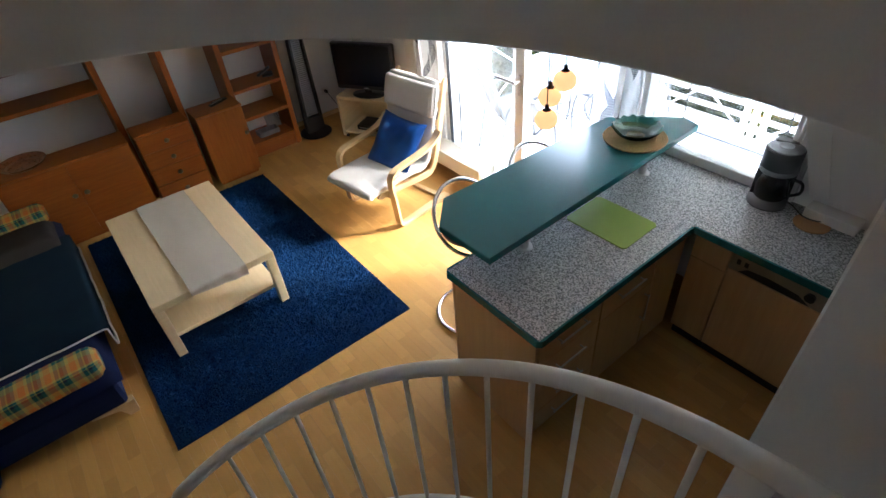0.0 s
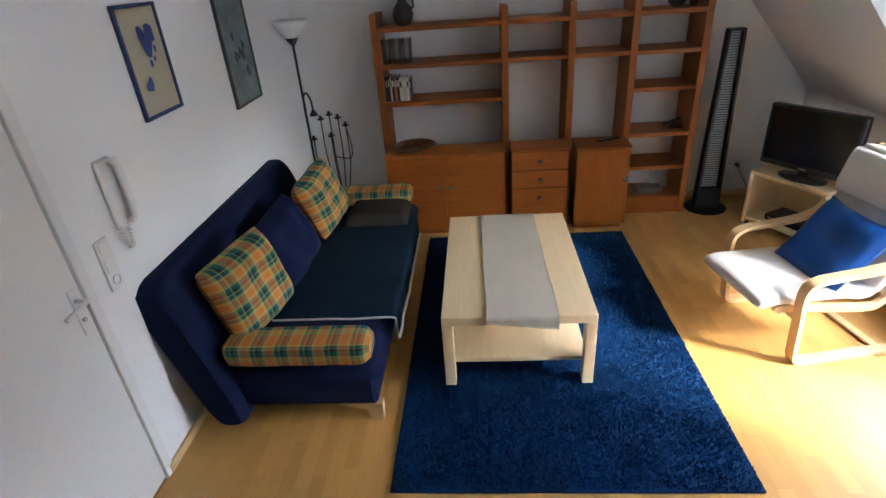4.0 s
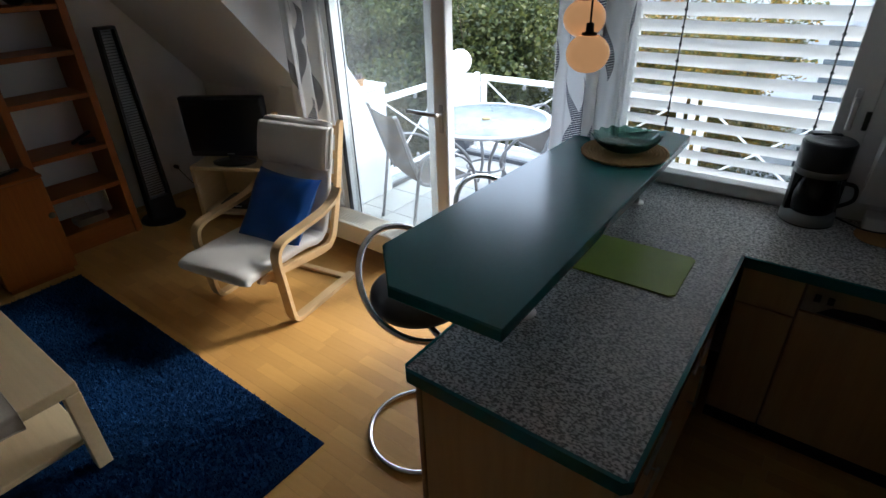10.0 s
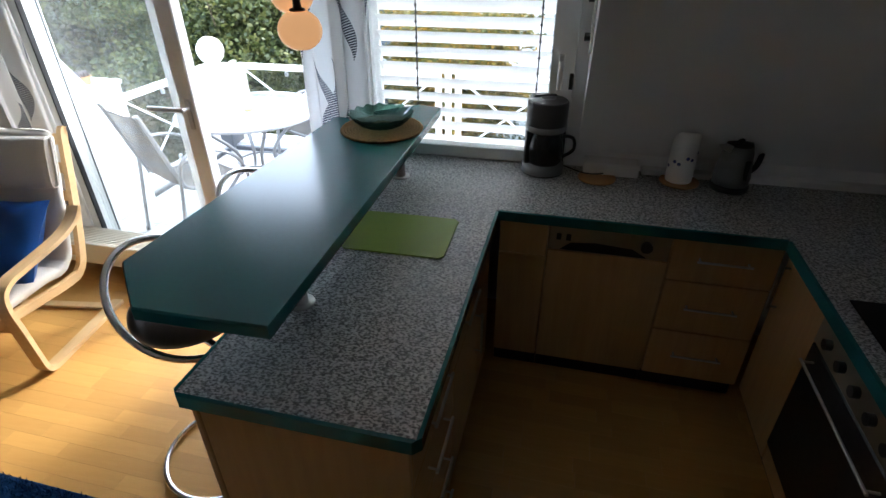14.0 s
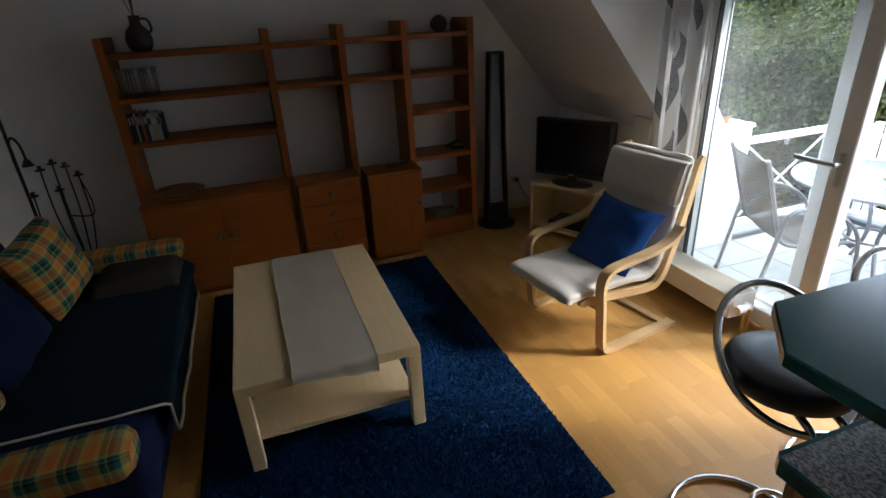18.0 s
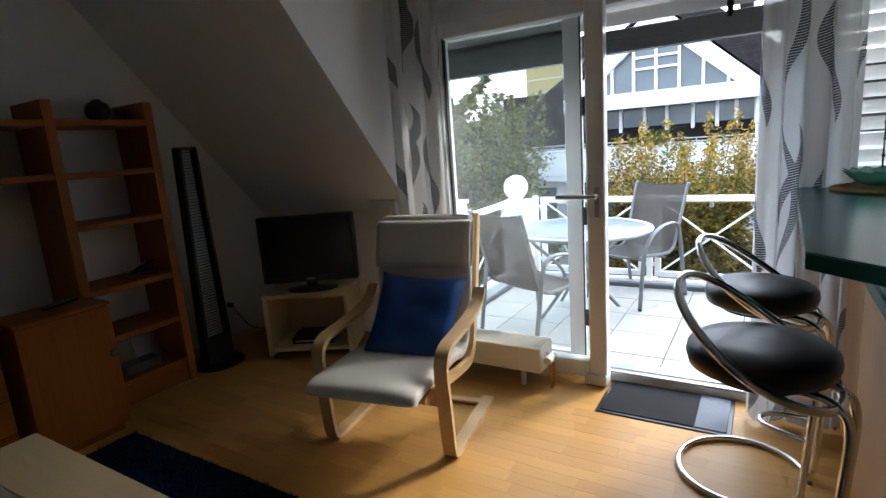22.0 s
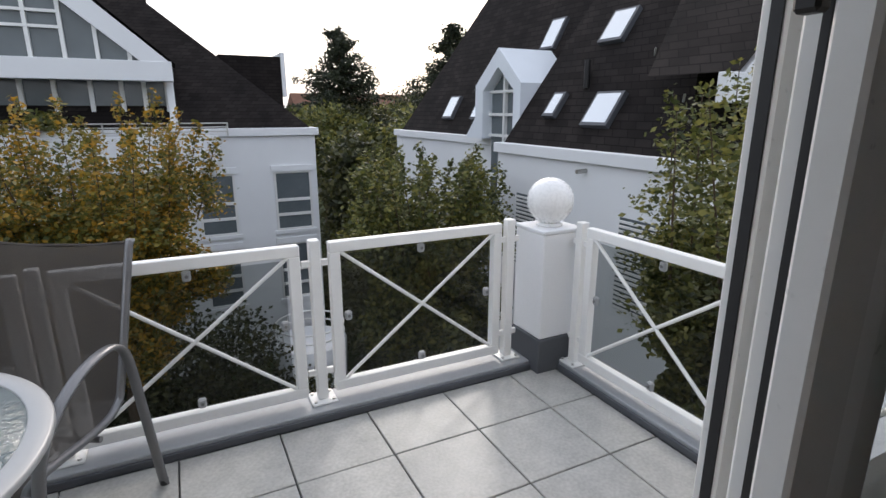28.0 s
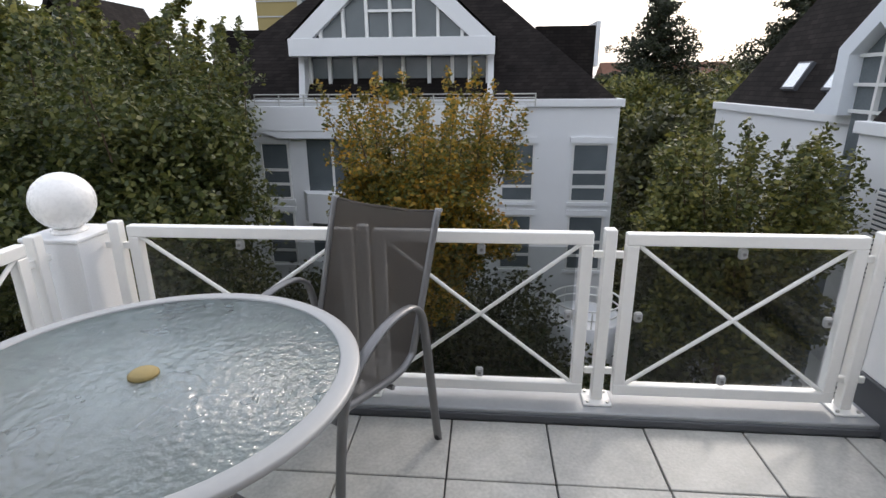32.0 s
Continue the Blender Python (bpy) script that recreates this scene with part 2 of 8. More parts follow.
def thing(name, at, label, category, group="", turn=0.0, kind=""):
    """An empty at the base of a thing, that parents its parts."""
    e = new(name)
    e.matrix_world = pose(*at, 0, 0, turn)
    e.empty_display_size = 0.1
    return tagged(e, label, category, group, kind)


def fixed(name, me, mat, label, category="", kind="structure", group=""):
    """A mesh of its own, at top level."""
    return tagged(me.ob(name, mat), label, category, group, kind)


def arc(c, r, a0, a1, n, z0=0.0, z1=None):
    z1 = z0 if z1 is None else z1
    return [(c[0] + r * math.cos(radians(a0 + (a1 - a0) * i / n)), c[1] + r * math.sin(radians(a0 + (a1 - a0) * i / n)), z0 + (z1 - z0) * i / n) for i in range(n + 1)]


def smooth_path(pts, n=6):
    """A soft curve through the points."""
    p = [Vector(q) for q in pts]
    out = []
    for i in range(len(p) - 1):
        a, b, c, d = p[max(i - 1, 0)], p[i], p[i + 1], p[min(i + 2, len(p) - 1)]
        for k in range(n):
            s = k / n
            out.append(0.5 * (2 * b + (c - a) * s + (2 * a - 5 * b + 4 * c - d) * s * s + (3 * b - a - 3 * c + d) * s ** 3))
    return out + [p[-1]]


def pillow(w, d, h, m=None, rnd=0.0, seed=0, nu=22, nv=22, pinch=0.06, blunt=0.0):
    """A stuffed square, w by d, swelling to h, with pointed corners. Returns a Mesh with a UV map in metres."""
    me = Mesh()
    uv = []
    for side in (1, -1):
        def fn(u, v):
            a, b = 2 * u - 1, 2 * v - 1
            k = max(0.0, (1 - a ** 4) * (1 - b ** 4)) ** 0.55
            s = 1 - pinch * (1 - b * b) * abs(a) ** 3
            q = 1 - pinch * (1 - a * a) * abs(b) ** 3
            wob = rnd * noise.noise((a * 1.7 + seed, b * 1.7, side * 0.5)) * k
            c = 1 - blunt * a ** 4 * b ** 4
            return (a * w / 2 * s * c, b * d / 2 * q * c, side * (h / 2 * k) + wob)
        me.sheet(fn, nu, nv)
        uv += [(i / nu * w, j / nv * d) for j in range(nv + 1) for i in range(nu + 1)]
        if side < 0:
            n = nu * nv
            me.f[-n:] = [f[::-1] for f in me.f[-n:]]
    if m:
        me.v = [tuple(m @ Vector(p)) for p in me.v]
    me.uv = uv
    return me

# ---------------------------------------------------------------- the surfaces of the place
M_WALL = surf("white_wall_paint", (0.86, 0.86, 0.85), 0.85, var=0.03, big=0.8, small=220, bump=0.25, dist=0.0015)
M_PAINT = surf("white_gloss_paint", (0.80, 0.79, 0.76), 0.35, var=0.03, small=90, bump=0.04)
M_PVC = surf("white_window_profile", (0.74, 0.74, 0.72), 0.32, var=0.03, small=60, bump=0.03)
M_SEAL = surf("black_rubber_seal", (0.015, 0.015, 0.016), 0.6)
M_FLOOR = wood("beech_strip_lacquered", (0.49, 0.255, 0.062), (0.575, 0.325, 0.096), 0.40, 1, 10.0, 0.13, False, 0.0)
M_FLOOR_I = wood("beech_strip_lacquered_rest", (0.49, 0.255, 0.062), (0.575, 0.325, 0.096), 0.40, 1, 10.0, 0.13, True, 0.0)
for m in (M_FLOOR, M_FLOOR_I):
    m.node_tree.nodes["Principled BSDF"].inputs["Specular IOR Level"].default_value = 0.32
M_JOINT = surf("dark_floor_joint", (0.27, 0.135, 0.036), 0.8)
M_CHERRY = wood("cherry_veneer_v", (0.245, 0.066, 0.007), (0.37, 0.120, 0.015), 0.46, 2, 8.0)
M_CHERRY_H = wood("cherry_veneer_h", (0.245, 0.066, 0.007), (0.37, 0.120, 0.015), 0.46, 0, 8.0)
for m in (M_CHERRY, M_CHERRY_H):
    m.node_tree.nodes["Principled BSDF"].inputs["Specular IOR Level"].default_value = 0.3
M_BIRCH = wood("birch_veneer", (0.59, 0.46, 0.26), (0.71, 0.575, 0.35), 0.42, 1, 7.0)
M_BENT = wood("bent_birch", (0.56, 0.36, 0.16), (0.70, 0.50, 0.26), 0.38, 0, 7.0)
M_BEECH = wood("beech_front_v", (0.40, 0.225, 0.088), (0.53, 0.325, 0.15), 0.42, 2, 6.0)
M_PLY = wood("plywood_edge", (0.50, 0.33, 0.17), (0.66, 0.47, 0.27), 0.6, 2, 14.0)
M_CHROME = surf("chrome", (0.72, 0.72, 0.72), 0.16, 1.0, var=0.03, small=40, bump=0.0)
M_STEEL = surf("brushed_steel", (0.55, 0.54, 0.52), 0.35, 1.0, var=0.06, small=120, bump=0.03)
M_BLACK = surf("black_plastic", (0.012, 0.012, 0.013), 0.35, var=0.2, bump=0.03)
M_BLACKM = surf("black_metal", (0.016, 0.015, 0.015), 0.5, 0.3, var=0.2, bump=0.05)
M_LEATHER = surf("black_leatherette", (0.014, 0.014, 0.015), 0.38, var=0.2, small=160, bump=0.3, dist=0.002)
M_TEAL = surf("dark_teal_laminate", (0.014, 0.115, 0.115), 0.24, var=0.06, big=3.0, small=90, bump=0.0)
teal_gloss = M_TEAL.node_tree.nodes["Principled BSDF"].inputs["Roughness"]
M_TEAL.node_tree.links.remove(teal_gloss.links[0])
teal_gloss.default_value = 0.24
M_TEAL.node_tree.nodes["Principled BSDF"].inputs["Specular IOR Level"].default_value = 0.34
M_GREEN = surf("lime_green_board", (0.24, 0.33, 0.022), 0.45, var=0.06, small=120, bump=0.1)
M_NAVY = surf("navy_cloth", (0.008, 0.0125, 0.042), 0.92, var=0.25, big=3.0, small=260, bump=0.5, dist=0.002)
M_THROW = surf("dark_blue_throw", (0.006, 0.017, 0.030), 0.95, var=0.3, big=4.0, small=200, bump=0.6, dist=0.003)
M_GREYC = surf("dark_grey_cloth", (0.034, 0.030, 0.026), 0.95, var=0.2, small=150, bump=0.5, dist=0.002)
M_SATIN = surf("royal_blue_satin", (0.004, 0.055, 0.24), 0.42, var=0.2, big=5.0, small=200, bump=0.2)
M_CREAM = surf("cream_cotton", (0.62, 0.59, 0.53), 0.92, var=0.06, big=4.0, small=200, bump=0.4, dist=0.002)
M_RUNNER = surf("pale_grey_linen", (0.44, 0.405, 0.335), 0.9, var=0.08, big=6.0, small=260, bump=0.5, dist=0.002, stretch=(1, 0.35, 1))
M_RUG = surf("blue_pile", (0.006, 0.034, 0.105), 0.95, var=0.4, big=3.5, small=90, bump=0.5, dist=0.006, spread=0.35, island=True)
M_RADIATOR = surf("cream_radiator_enamel", (0.72, 0.69, 0.60), 0.35, var=0.03, bump=0.03)
M_KNOB = surf("bronzed_metal", (0.20, 0.165, 0.13), 0.32, 0.85, var=0.15)
M_BRASS = surf("old_brass", (0.42, 0.26, 0.10), 0.4, 1.0, var=0.2)
M_MAT = surf("charcoal_mat", (0.03, 0.03, 0.032), 0.98, var=0.25, small=300, bump=0.6, dist=0.003)
M_MAT2 = surf("grey_mat_stripe", (0.20, 0.22, 0.25), 0.98, var=0.25, small=150, bump=0.5, dist=0.003)
M_GLASS = glass("window_glass", (0.96, 0.98, 0.98), dust=0.02)
M_LEAFPANE = glass("door_leaf_glass", (0.86, 0.90, 0.885), dust=0.022)
M_HAZE = glass("balcony_pane", (0.50, 0.52, 0.51), gain=0.45)
M_BOWL = glass("green_bowl_glass", (0.36, 0.52, 0.46), 0.05, 0.0, 0.01, 0.0, 0.14)
M_DSTEEL = surf("dark_steel", (0.20, 0.20, 0.20), 0.4, 0.8, var=0.08)
# dish glass; its milky share stands in for bright highlights on clear glass
M_MILKY = glass("milky_highlight_glass", (0.86, 0.88, 0.87), 0.2, 0.3, 0.10, 0.35)
M_CLEAR = glass("clear_tumbler", (0.90, 0.91, 0.91), 0.05, 0.3, 0.05, 0.06)
M_SCREEN = surf("tv_screen", (0.008, 0.008, 0.009), 0.22, var=0.05, bump=0.0)
M_STRAW = surf("woven_straw", (0.36, 0.22, 0.10), 0.9, var=0.35, small=120, bump=0.8, dist=0.004)
M_CORK = surf("cork_mat", (0.36, 0.20, 0.09), 0.9, var=0.2, small=180, bump=0.5)
M_PAPER = surf("white_paper", (0.80, 0.80, 0.78), 0.9, var=0.04, small=120, bump=0.3)
M_CLAY = surf("dark_glazed_clay", (0.045, 0.032, 0.028), 0.4, var=0.3, small=60, bump=0.2)
M_TWIG = surf("dry_twig", (0.16, 0.11, 0.08), 0.9, var=0.25)
M_TILE = surf("grey_balcony_tile", (0.43, 0.425, 0.40), 0.42, var=0.24, big=9.0, small=70, bump=0.3, dist=0.003, spread=0.06)
M_GROUT = surf("dark_tile_joint", (0.07, 0.07, 0.068), 0.95, var=0.2)
M_LEAD = surf("lead_grey_upstand", (0.075, 0.08, 0.09), 0.6, var=0.15, small=30, bump=0.2)
M_SHEET = surf("zinc_sheet", (0.36, 0.375, 0.39), 0.55, 0.25, var=0.10, big=3.0, small=40, bump=0.05)
M_RENDER = surf("white_facade_render", (0.76, 0.77, 0.78), 0.9, var=0.05, big=0.6, small=150, bump=0.4, dist=0.003)
M_RAIL = surf("white_rail_lacquer", (0.82, 0.82, 0.80), 0.35, var=0.03, small=50, bump=0.04)
M_OPAL = surf("opal_globe", (0.84, 0.84, 0.83), 0.28, var=0.02, bump=0.0)
M_ALU = surf("silver_grey_aluminium", (0.20, 0.20, 0.205), 0.4, 0.6, var=0.06, bump=0.05)
M_MESH = surf("grey_brown_sling", (0.085, 0.076, 0.068), 0.9, var=0.2, small=300, bump=0.6, dist=0.002)
sheer(M_MESH, 0.13)
# bluish tint puts the sky's reflection into the colour; milky share for frosted underside
M_TABLEG = glass("rippled_table_glass", (0.72, 0.80, 0.84), 0.10, 0.6, 0.14, 0.30)
M_RIM = surf("pale_grey_rim", (0.36, 0.37, 0.375), 0.45, 0.2, var=0.05)
M_SLAT = surf("white_blind_slat", (0.74, 0.74, 0.72), 0.42, var=0.04, small=30, bump=0.04)
# grey slats of the drawn-up stacks; backlit shade is put into the colour
M_BACKLIT_SLAT = surf("backlit_grey_slat", (0.25, 0.255, 0.26), 0.45, var=0.06, bump=0.04)
M_SKYPANE = surf("roof_window_glass", (0.55, 0.58, 0.60), 0.06, 0.9, var=0.03, bump=0.0)
M_DARKWIN = surf("far_window_glass", (0.115, 0.135, 0.145), 0.12, var=0.3, big=0.7, bump=0.0)
M_GRASS = surf("grass", (0.030, 0.045, 0.014), 0.95, var=0.4, big=0.3, small=8, bump=0.8, dist=0.03)
M_BARK = surf("bark", (0.09, 0.065, 0.045), 0.95, var=0.3, small=20, bump=0.8, dist=0.01)
M_OCHRE = surf("ochre_tower_cladding", (0.30, 0.235, 0.10), 0.8, var=0.08, big=0.2)
M_CONCRETE = surf("pale_concrete", (0.42, 0.42, 0.42), 0.9, var=0.08)
M_SAVE = surf("steel_panel", (0.32, 0.27, 0.20), 0.35, 0.7, var=0.08)
M_PALEBLUE = surf("pale_blue_gable_frame", (0.70, 0.74, 0.78), 0.6, var=0.04)


def shingles():
    """Dark felt shingles in rows with staggered joints and weather streaks."""
    m = bpy.data.materials.new("dark_brown_shingle")
    t, bs = nodes_of(m)
    sp = t.nodes.new("ShaderNodeSeparateXYZ")
    t.links.new(t.nodes.new("ShaderNodeTexCoord").outputs["Object"], sp.inputs[0])
    cb = t.nodes.new("ShaderNodeCombineXYZ")
    t.links.new(mth(t, "ADD", sp.outputs[0], sp.outputs[1]), cb.inputs[0])
    t.links.new(sp.outputs[2], cb.inputs[1])
    br = t.nodes.new("ShaderNodeTexBrick")
    t.links.new(cb.outputs[0], br.inputs["Vector"])
    br.inputs["Scale"].default_value = 1.0
    br.inputs["Brick Width"].default_value = 0.30
    br.inputs["Row Height"].default_value = 0.115
    br.inputs["Mortar Size"].default_value = 0.007
    br.inputs["Color1"].default_value = (0.012, 0.010, 0.0095, 1)
    br.inputs["Color2"].default_value = (0.021, 0.018, 0.017, 1)
    br.inputs["Mortar"].default_value = (0.006, 0.005, 0.005, 1)
    n = noise_of(t, 1.4, 4.0, (1, 1, 0.25))
    c = mixc(t, 1.0, br.outputs[0], ramp(t, n, [(0.3, (0.75, 0.75, 0.75)), (0.75, (1.5, 1.45, 1.4))]), "MULTIPLY")
    t.links.new(c, bs.inputs["Base Color"])
    bs.inputs["Roughness"].default_value = 0.95
    bs.inputs["Specular IOR Level"].default_value = 0.15
    bump_of(t, bs, br.outputs["Fac"], -0.5, 0.01)
    return m


def granite():
    """Speckled grey worktop laminate."""
    m = bpy.data.materials.new("speckled_grey_laminate")
    t, bs = nodes_of(m)
    n1 = noise_of(t, 190.0, 2.0, (1, 0.55, 1), 0.4)
    n2 = noise_of(t, 120.0, 2.0, (0.6, 1, 1), 0.4)
    c = ramp(t, n1, [(0.41, (0.075, 0.078, 0.076)), (0.50, (0.38, 0.38, 0.37)), (0.59, (0.74, 0.74, 0.72))])
    c = mixc(t, 0.35, c, ramp(t, n2, [(0.42, (0.09, 0.09, 0.09)), (0.58, (0.44, 0.44, 0.42))]))
    t.links.new(c, bs.inputs["Base Color"])
    bs.inputs["Roughness"].default_value = 0.33
    bump_of(t, bs, n1, 0.05, 0.0005)
    return m


def plaid():
    """Orange, yellow, green and teal woven checks on the UV map, in metres."""
    m = bpy.data.materials.new("plaid_cloth")
    t, bs = nodes_of(m)
    uv = t.nodes.new("ShaderNodeUVMap").outputs[0]
    sp = t.nodes.new("ShaderNodeSeparateXYZ")
    t.links.new(uv, sp.inputs[0])
    stops = [(0.0, (0.58, 0.18, 0.02)), (0.16, (0.46, 0.36, 0.08)), (0.28, (0.010, 0.095, 0.09)), (0.43, (0.24, 0.28, 0.08)), (0.49, (0.005, 0.015, 0.04)),
             (0.63, (0.010, 0.12, 0.11)), (0.77, (0.44, 0.35, 0.09)), (0.90, (0.56, 0.20, 0.03))]
    cs = []
    for k in (0, 1):
        fr = mth(t, "FRACT", mth(t, "MULTIPLY", sp.outputs[k], 8.2 if k else 7.0))
        r = ramp(t, fr, stops)
        r.node.color_ramp.interpolation = "CONSTANT"
        cs.append(r)
    c = mixc(t, 0.5, cs[0], cs[1])
    n = noise_of(t, 300.0, 2.0)
    c = mixc(t, 0.25, c, ramp(t, n, [(0.3, (0.25, 0.22, 0.12)), (0.7, (0.8, 0.7, 0.5))]), "MULTIPLY")
    t.links.new(c, bs.inputs["Base Color"])
    bs.inputs["Roughness"].default_value = 0.92
    bump_of(t, bs, n, 0.4, 0.002)
    return m


def curtain_cloth():
    """White voile with hanging leaf shapes made of short dark dashes; u runs across the cloth, v up, in metres."""
    m = bpy.data.materials.new("leaf_print_curtain")
    m.use_nodes = True
    t = m.node_tree
    bs = t.nodes["Principled BSDF"]
    uv = t.nodes.new("ShaderNodeUVMap").outputs[0]
    sp = t.nodes.new("ShaderNodeSeparateXYZ")
    t.links.new(uv, sp.inputs[0])
    u, v = sp.outputs[0], sp.outputs[1]
    mask = None
    for cell, off, tall, fat, ph in ((0.36, 0.02, 0.50, 0.031, 0.0), (0.36, 0.20, 0.44, 0.024, 0.45), (0.48, 0.36, 0.66, 0.018, 0.2)):
        vv = mth(t, "FRACT", mth(t, "MULTIPLY_ADD", v, 1 / (tall * 1.35), ph))
        leaf = mth(t, "MAXIMUM", mth(t, "SINE", mth(t, "MULTIPLY", mth(t, "MINIMUM", mth(t, "MULTIPLY", vv, 1.35), 1.0), math.pi)), 0.0)
        sway = mth(t, "MULTIPLY", mth(t, "SINE", mth(t, "MULTIPLY", v, 5.0 / tall)), 0.045)
        uu = mth(t, "MULTIPLY_ADD", mth(t, "FRACT", mth(t, "MULTIPLY", mth(t, "ADD", mth(t, "ADD", u, sway), off), 1 / cell)), cell, -cell / 2)
        dist = mth(t, "ABSOLUTE", mth(t, "SUBTRACT", uu, mth(t, "MULTIPLY", leaf, fat * 0.5)))
        inside = mth(t, "LESS_THAN", dist, mth(t, "MULTIPLY", leaf, fat))
        mask = inside if mask is None else mth(t, "MAXIMUM", mask, inside)
    dash = mth(t, "LESS_THAN", mth(t, "FRACT", mth(t, "MULTIPLY_ADD", u, 20.0, mth(t, "MULTIPLY", v, 92.0))), 0.72)
    mask = mth(t, "MULTIPLY", mask, dash)
    tone = ramp(t, noise_of(t, 2.5, 2.0), [(0.35, (0.018, 0.02, 0.028)), (0.65, (0.07, 0.08, 0.11))])
    c = mixc(t, mask, (0.70, 0.70, 0.69), tone)
    t.links.new(c, bs.inputs["Base Color"])
    bs.inputs["Roughness"].default_value = 0.9
    tl = t.nodes.new("ShaderNodeBsdfTranslucent")
    t.links.new(c, tl.inputs[0])
    mx = t.nodes.new("ShaderNodeMixShader")
    mx.inputs[0].default_value = 0.50
    t.links.new(bs.outputs[0], mx.inputs[1])
    t.links.new(tl.outputs[0], mx.inputs[2])
    m2 = t.nodes.new("ShaderNodeMixShader")
    m2.inputs[0].default_value = 0.07
    t.links.new(mx.outputs[0], m2.inputs[1])
    t.links.new(t.nodes.new("ShaderNodeBsdfTransparent").outputs[0], m2.inputs[2])
    t.links.new(m2.outputs[0], t.nodes["Material Output"].inputs[0])
    return m


def leafy(name, a, b, c):
    """Leaves of three tones, that let some light through."""
    m = bpy.data.materials.new(name)
    m.use_nodes = True
    t = m.node_tree
    bs = t.nodes["Principled BSDF"]
    g = t.nodes.new("ShaderNodeNewGeometry").outputs["Random Per Island"]
    n = noise_of(t, 1.1, 2.0)
    k = mth(t, "MULTIPLY_ADD", g, 0.5, mth(t, "MULTIPLY", n, 0.5))
    col = ramp(t, k, [(0.25, a), (0.5, b), (0.75, c)])
    t.links.new(col, bs.inputs["Base Color"])
    bs.inputs["Roughness"].default_value = 0.55
    tl = t.nodes.new("ShaderNodeBsdfTranslucent")
    t.links.new(col, tl.inputs[0])
    mx = t.nodes.new("ShaderNodeMixShader")
    mx.inputs[0].default_value = 0.3
    t.links.new(bs.outputs[0], mx.inputs[1])
    t.links.new(tl.outputs[0], mx.inputs[2])
    t.links.new(mx.outputs[0], t.nodes["Material Output"].inputs[0])
    return m


def lit(name, col, power, base):
    """A lamp glass that glows."""
    m = bpy.data.materials.new(name)
    t, bs = nodes_of(m)
    bs.inputs["Base Color"].default_value = (*base, 1)
    bs.inputs["Roughness"].default_value = 0.25
    bs.inputs["Emission Color"].default_value = (*col, 1)
    bs.inputs["Emission Strength"].default_value = power
    return m


M_ROOF = shingles()
M_GRANITE, M_PLAID, M_CURTAIN = granite(), plaid(), curtain_cloth()
M_LEAF = leafy("green_leaves", (0.030, 0.041, 0.010), (0.098, 0.110, 0.024), (0.235, 0.215, 0.052))
M_LEAF_G = leafy("deep_green_leaves", (0.022, 0.034, 0.009), (0.066, 0.084, 0.020), (0.15, 0.15, 0.04))
M_LEAF_Y = leafy("autumn_leaves", (0.055, 0.070, 0.014), (0.19, 0.165, 0.028), (0.48, 0.26, 0.024))
M_LEAF_O = leafy("dull_green_leaves", (0.022, 0.028, 0.012), (0.055, 0.062, 0.022), (0.11, 0.105, 0.036))
M_LEAF_D = leafy("dark_needles", (0.013, 0.019, 0.011), (0.029, 0.038, 0.019), (0.055, 0.061, 0.029))
M_PENDANT = lit("amber_pendant_glass", (1.0, 0.50, 0.20), 0.085, (0.55, 0.30, 0.13))

# ---------------------------------------------------------------- the room
XW, XS, YN, YS, ZC = 3.04, -1.31, 2.55, -3.70, 2.48   # window wall, sofa wall, shelf wall, kitchen end, ceiling
SL0 = 1.77                                             # where the slope leaves the flat ceiling
CHK, CHR = 1.03, -2.255                                # side walls of the dormer
STAIR = (-0.135, -2.66)


def slope_z(x):
    return ZC - 1.2 * (x - SL0)


fixed("subfloor", Mesh().box((XS - 0.2, YS - 0.2, -0.25), (XW + 0.02, YN + 0.2, -0.012), 0), M_JOINT, "dark underlay that shows in the floor joints", "floor")
# shelf wall with the gable line of the roof
fixed("wall_north", Mesh().prism([(XS - 0.15, -0.012), (XW + 0.25, -0.012), (XW + 0.25, slope_z(XW) + 0.1), (SL0 + 0.15, ZC + 0.12), (XS - 0.15, ZC + 0.12)], YN, YN + 0.15, 1), M_WALL, "white plastered wall behind the shelf unit", "wall")
# sofa wall with the flat door
DY0, DY1, DZ = -1.43, -0.57, 2.02
w = Mesh()
w.box((XS - 0.15, DY1, -0.012), (XS, YN, ZC + 0.12), 0)
w.box((XS - 0.15, YS, -0.012), (XS, DY0, ZC + 0.12), 0)
w.box((XS - 0.15, DY0, DZ), (XS, DY1, ZC + 0.12), 0)
fixed("wall_west", w, M_WALL, "white plastered wall behind the sofa", "wall")
fixed("wall_south", Mesh().box((XS - 0.15, YS - 0.15, -0.012), (XW + 0.25, YS, ZC + 0.12), 0), M_WALL, "white plastered wall behind the kitchen", "wall")
# window wall: knee wall under the slope, dormer front with door and kitchen window
WY0, WY1, WZ0, WZ1 = -2.20, -1.16, 0.88, 2.10
FY0, FY1 = -1.10, 0.84
w = Mesh()
w.box((XW, CHK, -0.30), (XW + 0.25, YN, slope_z(XW) + 0.3), 0)
w.box((XW, FY1, -0.012), (XW + 0.045, CHK, ZC + 0.12), 0)
w.box((XW, FY0, 2.14), (XW + 0.045, FY1, ZC + 0.12), 0)
w.box((XW - 0.04, WY1, -0.012), (XW + 0.012, FY0, ZC + 0.12), 0)
w.box((XW, WY0, -0.30), (XW + 0.045, WY1, WZ0), 0)
w.box((XW, WY0, WZ1), (XW + 0.045, WY1, ZC + 0.12), 0)
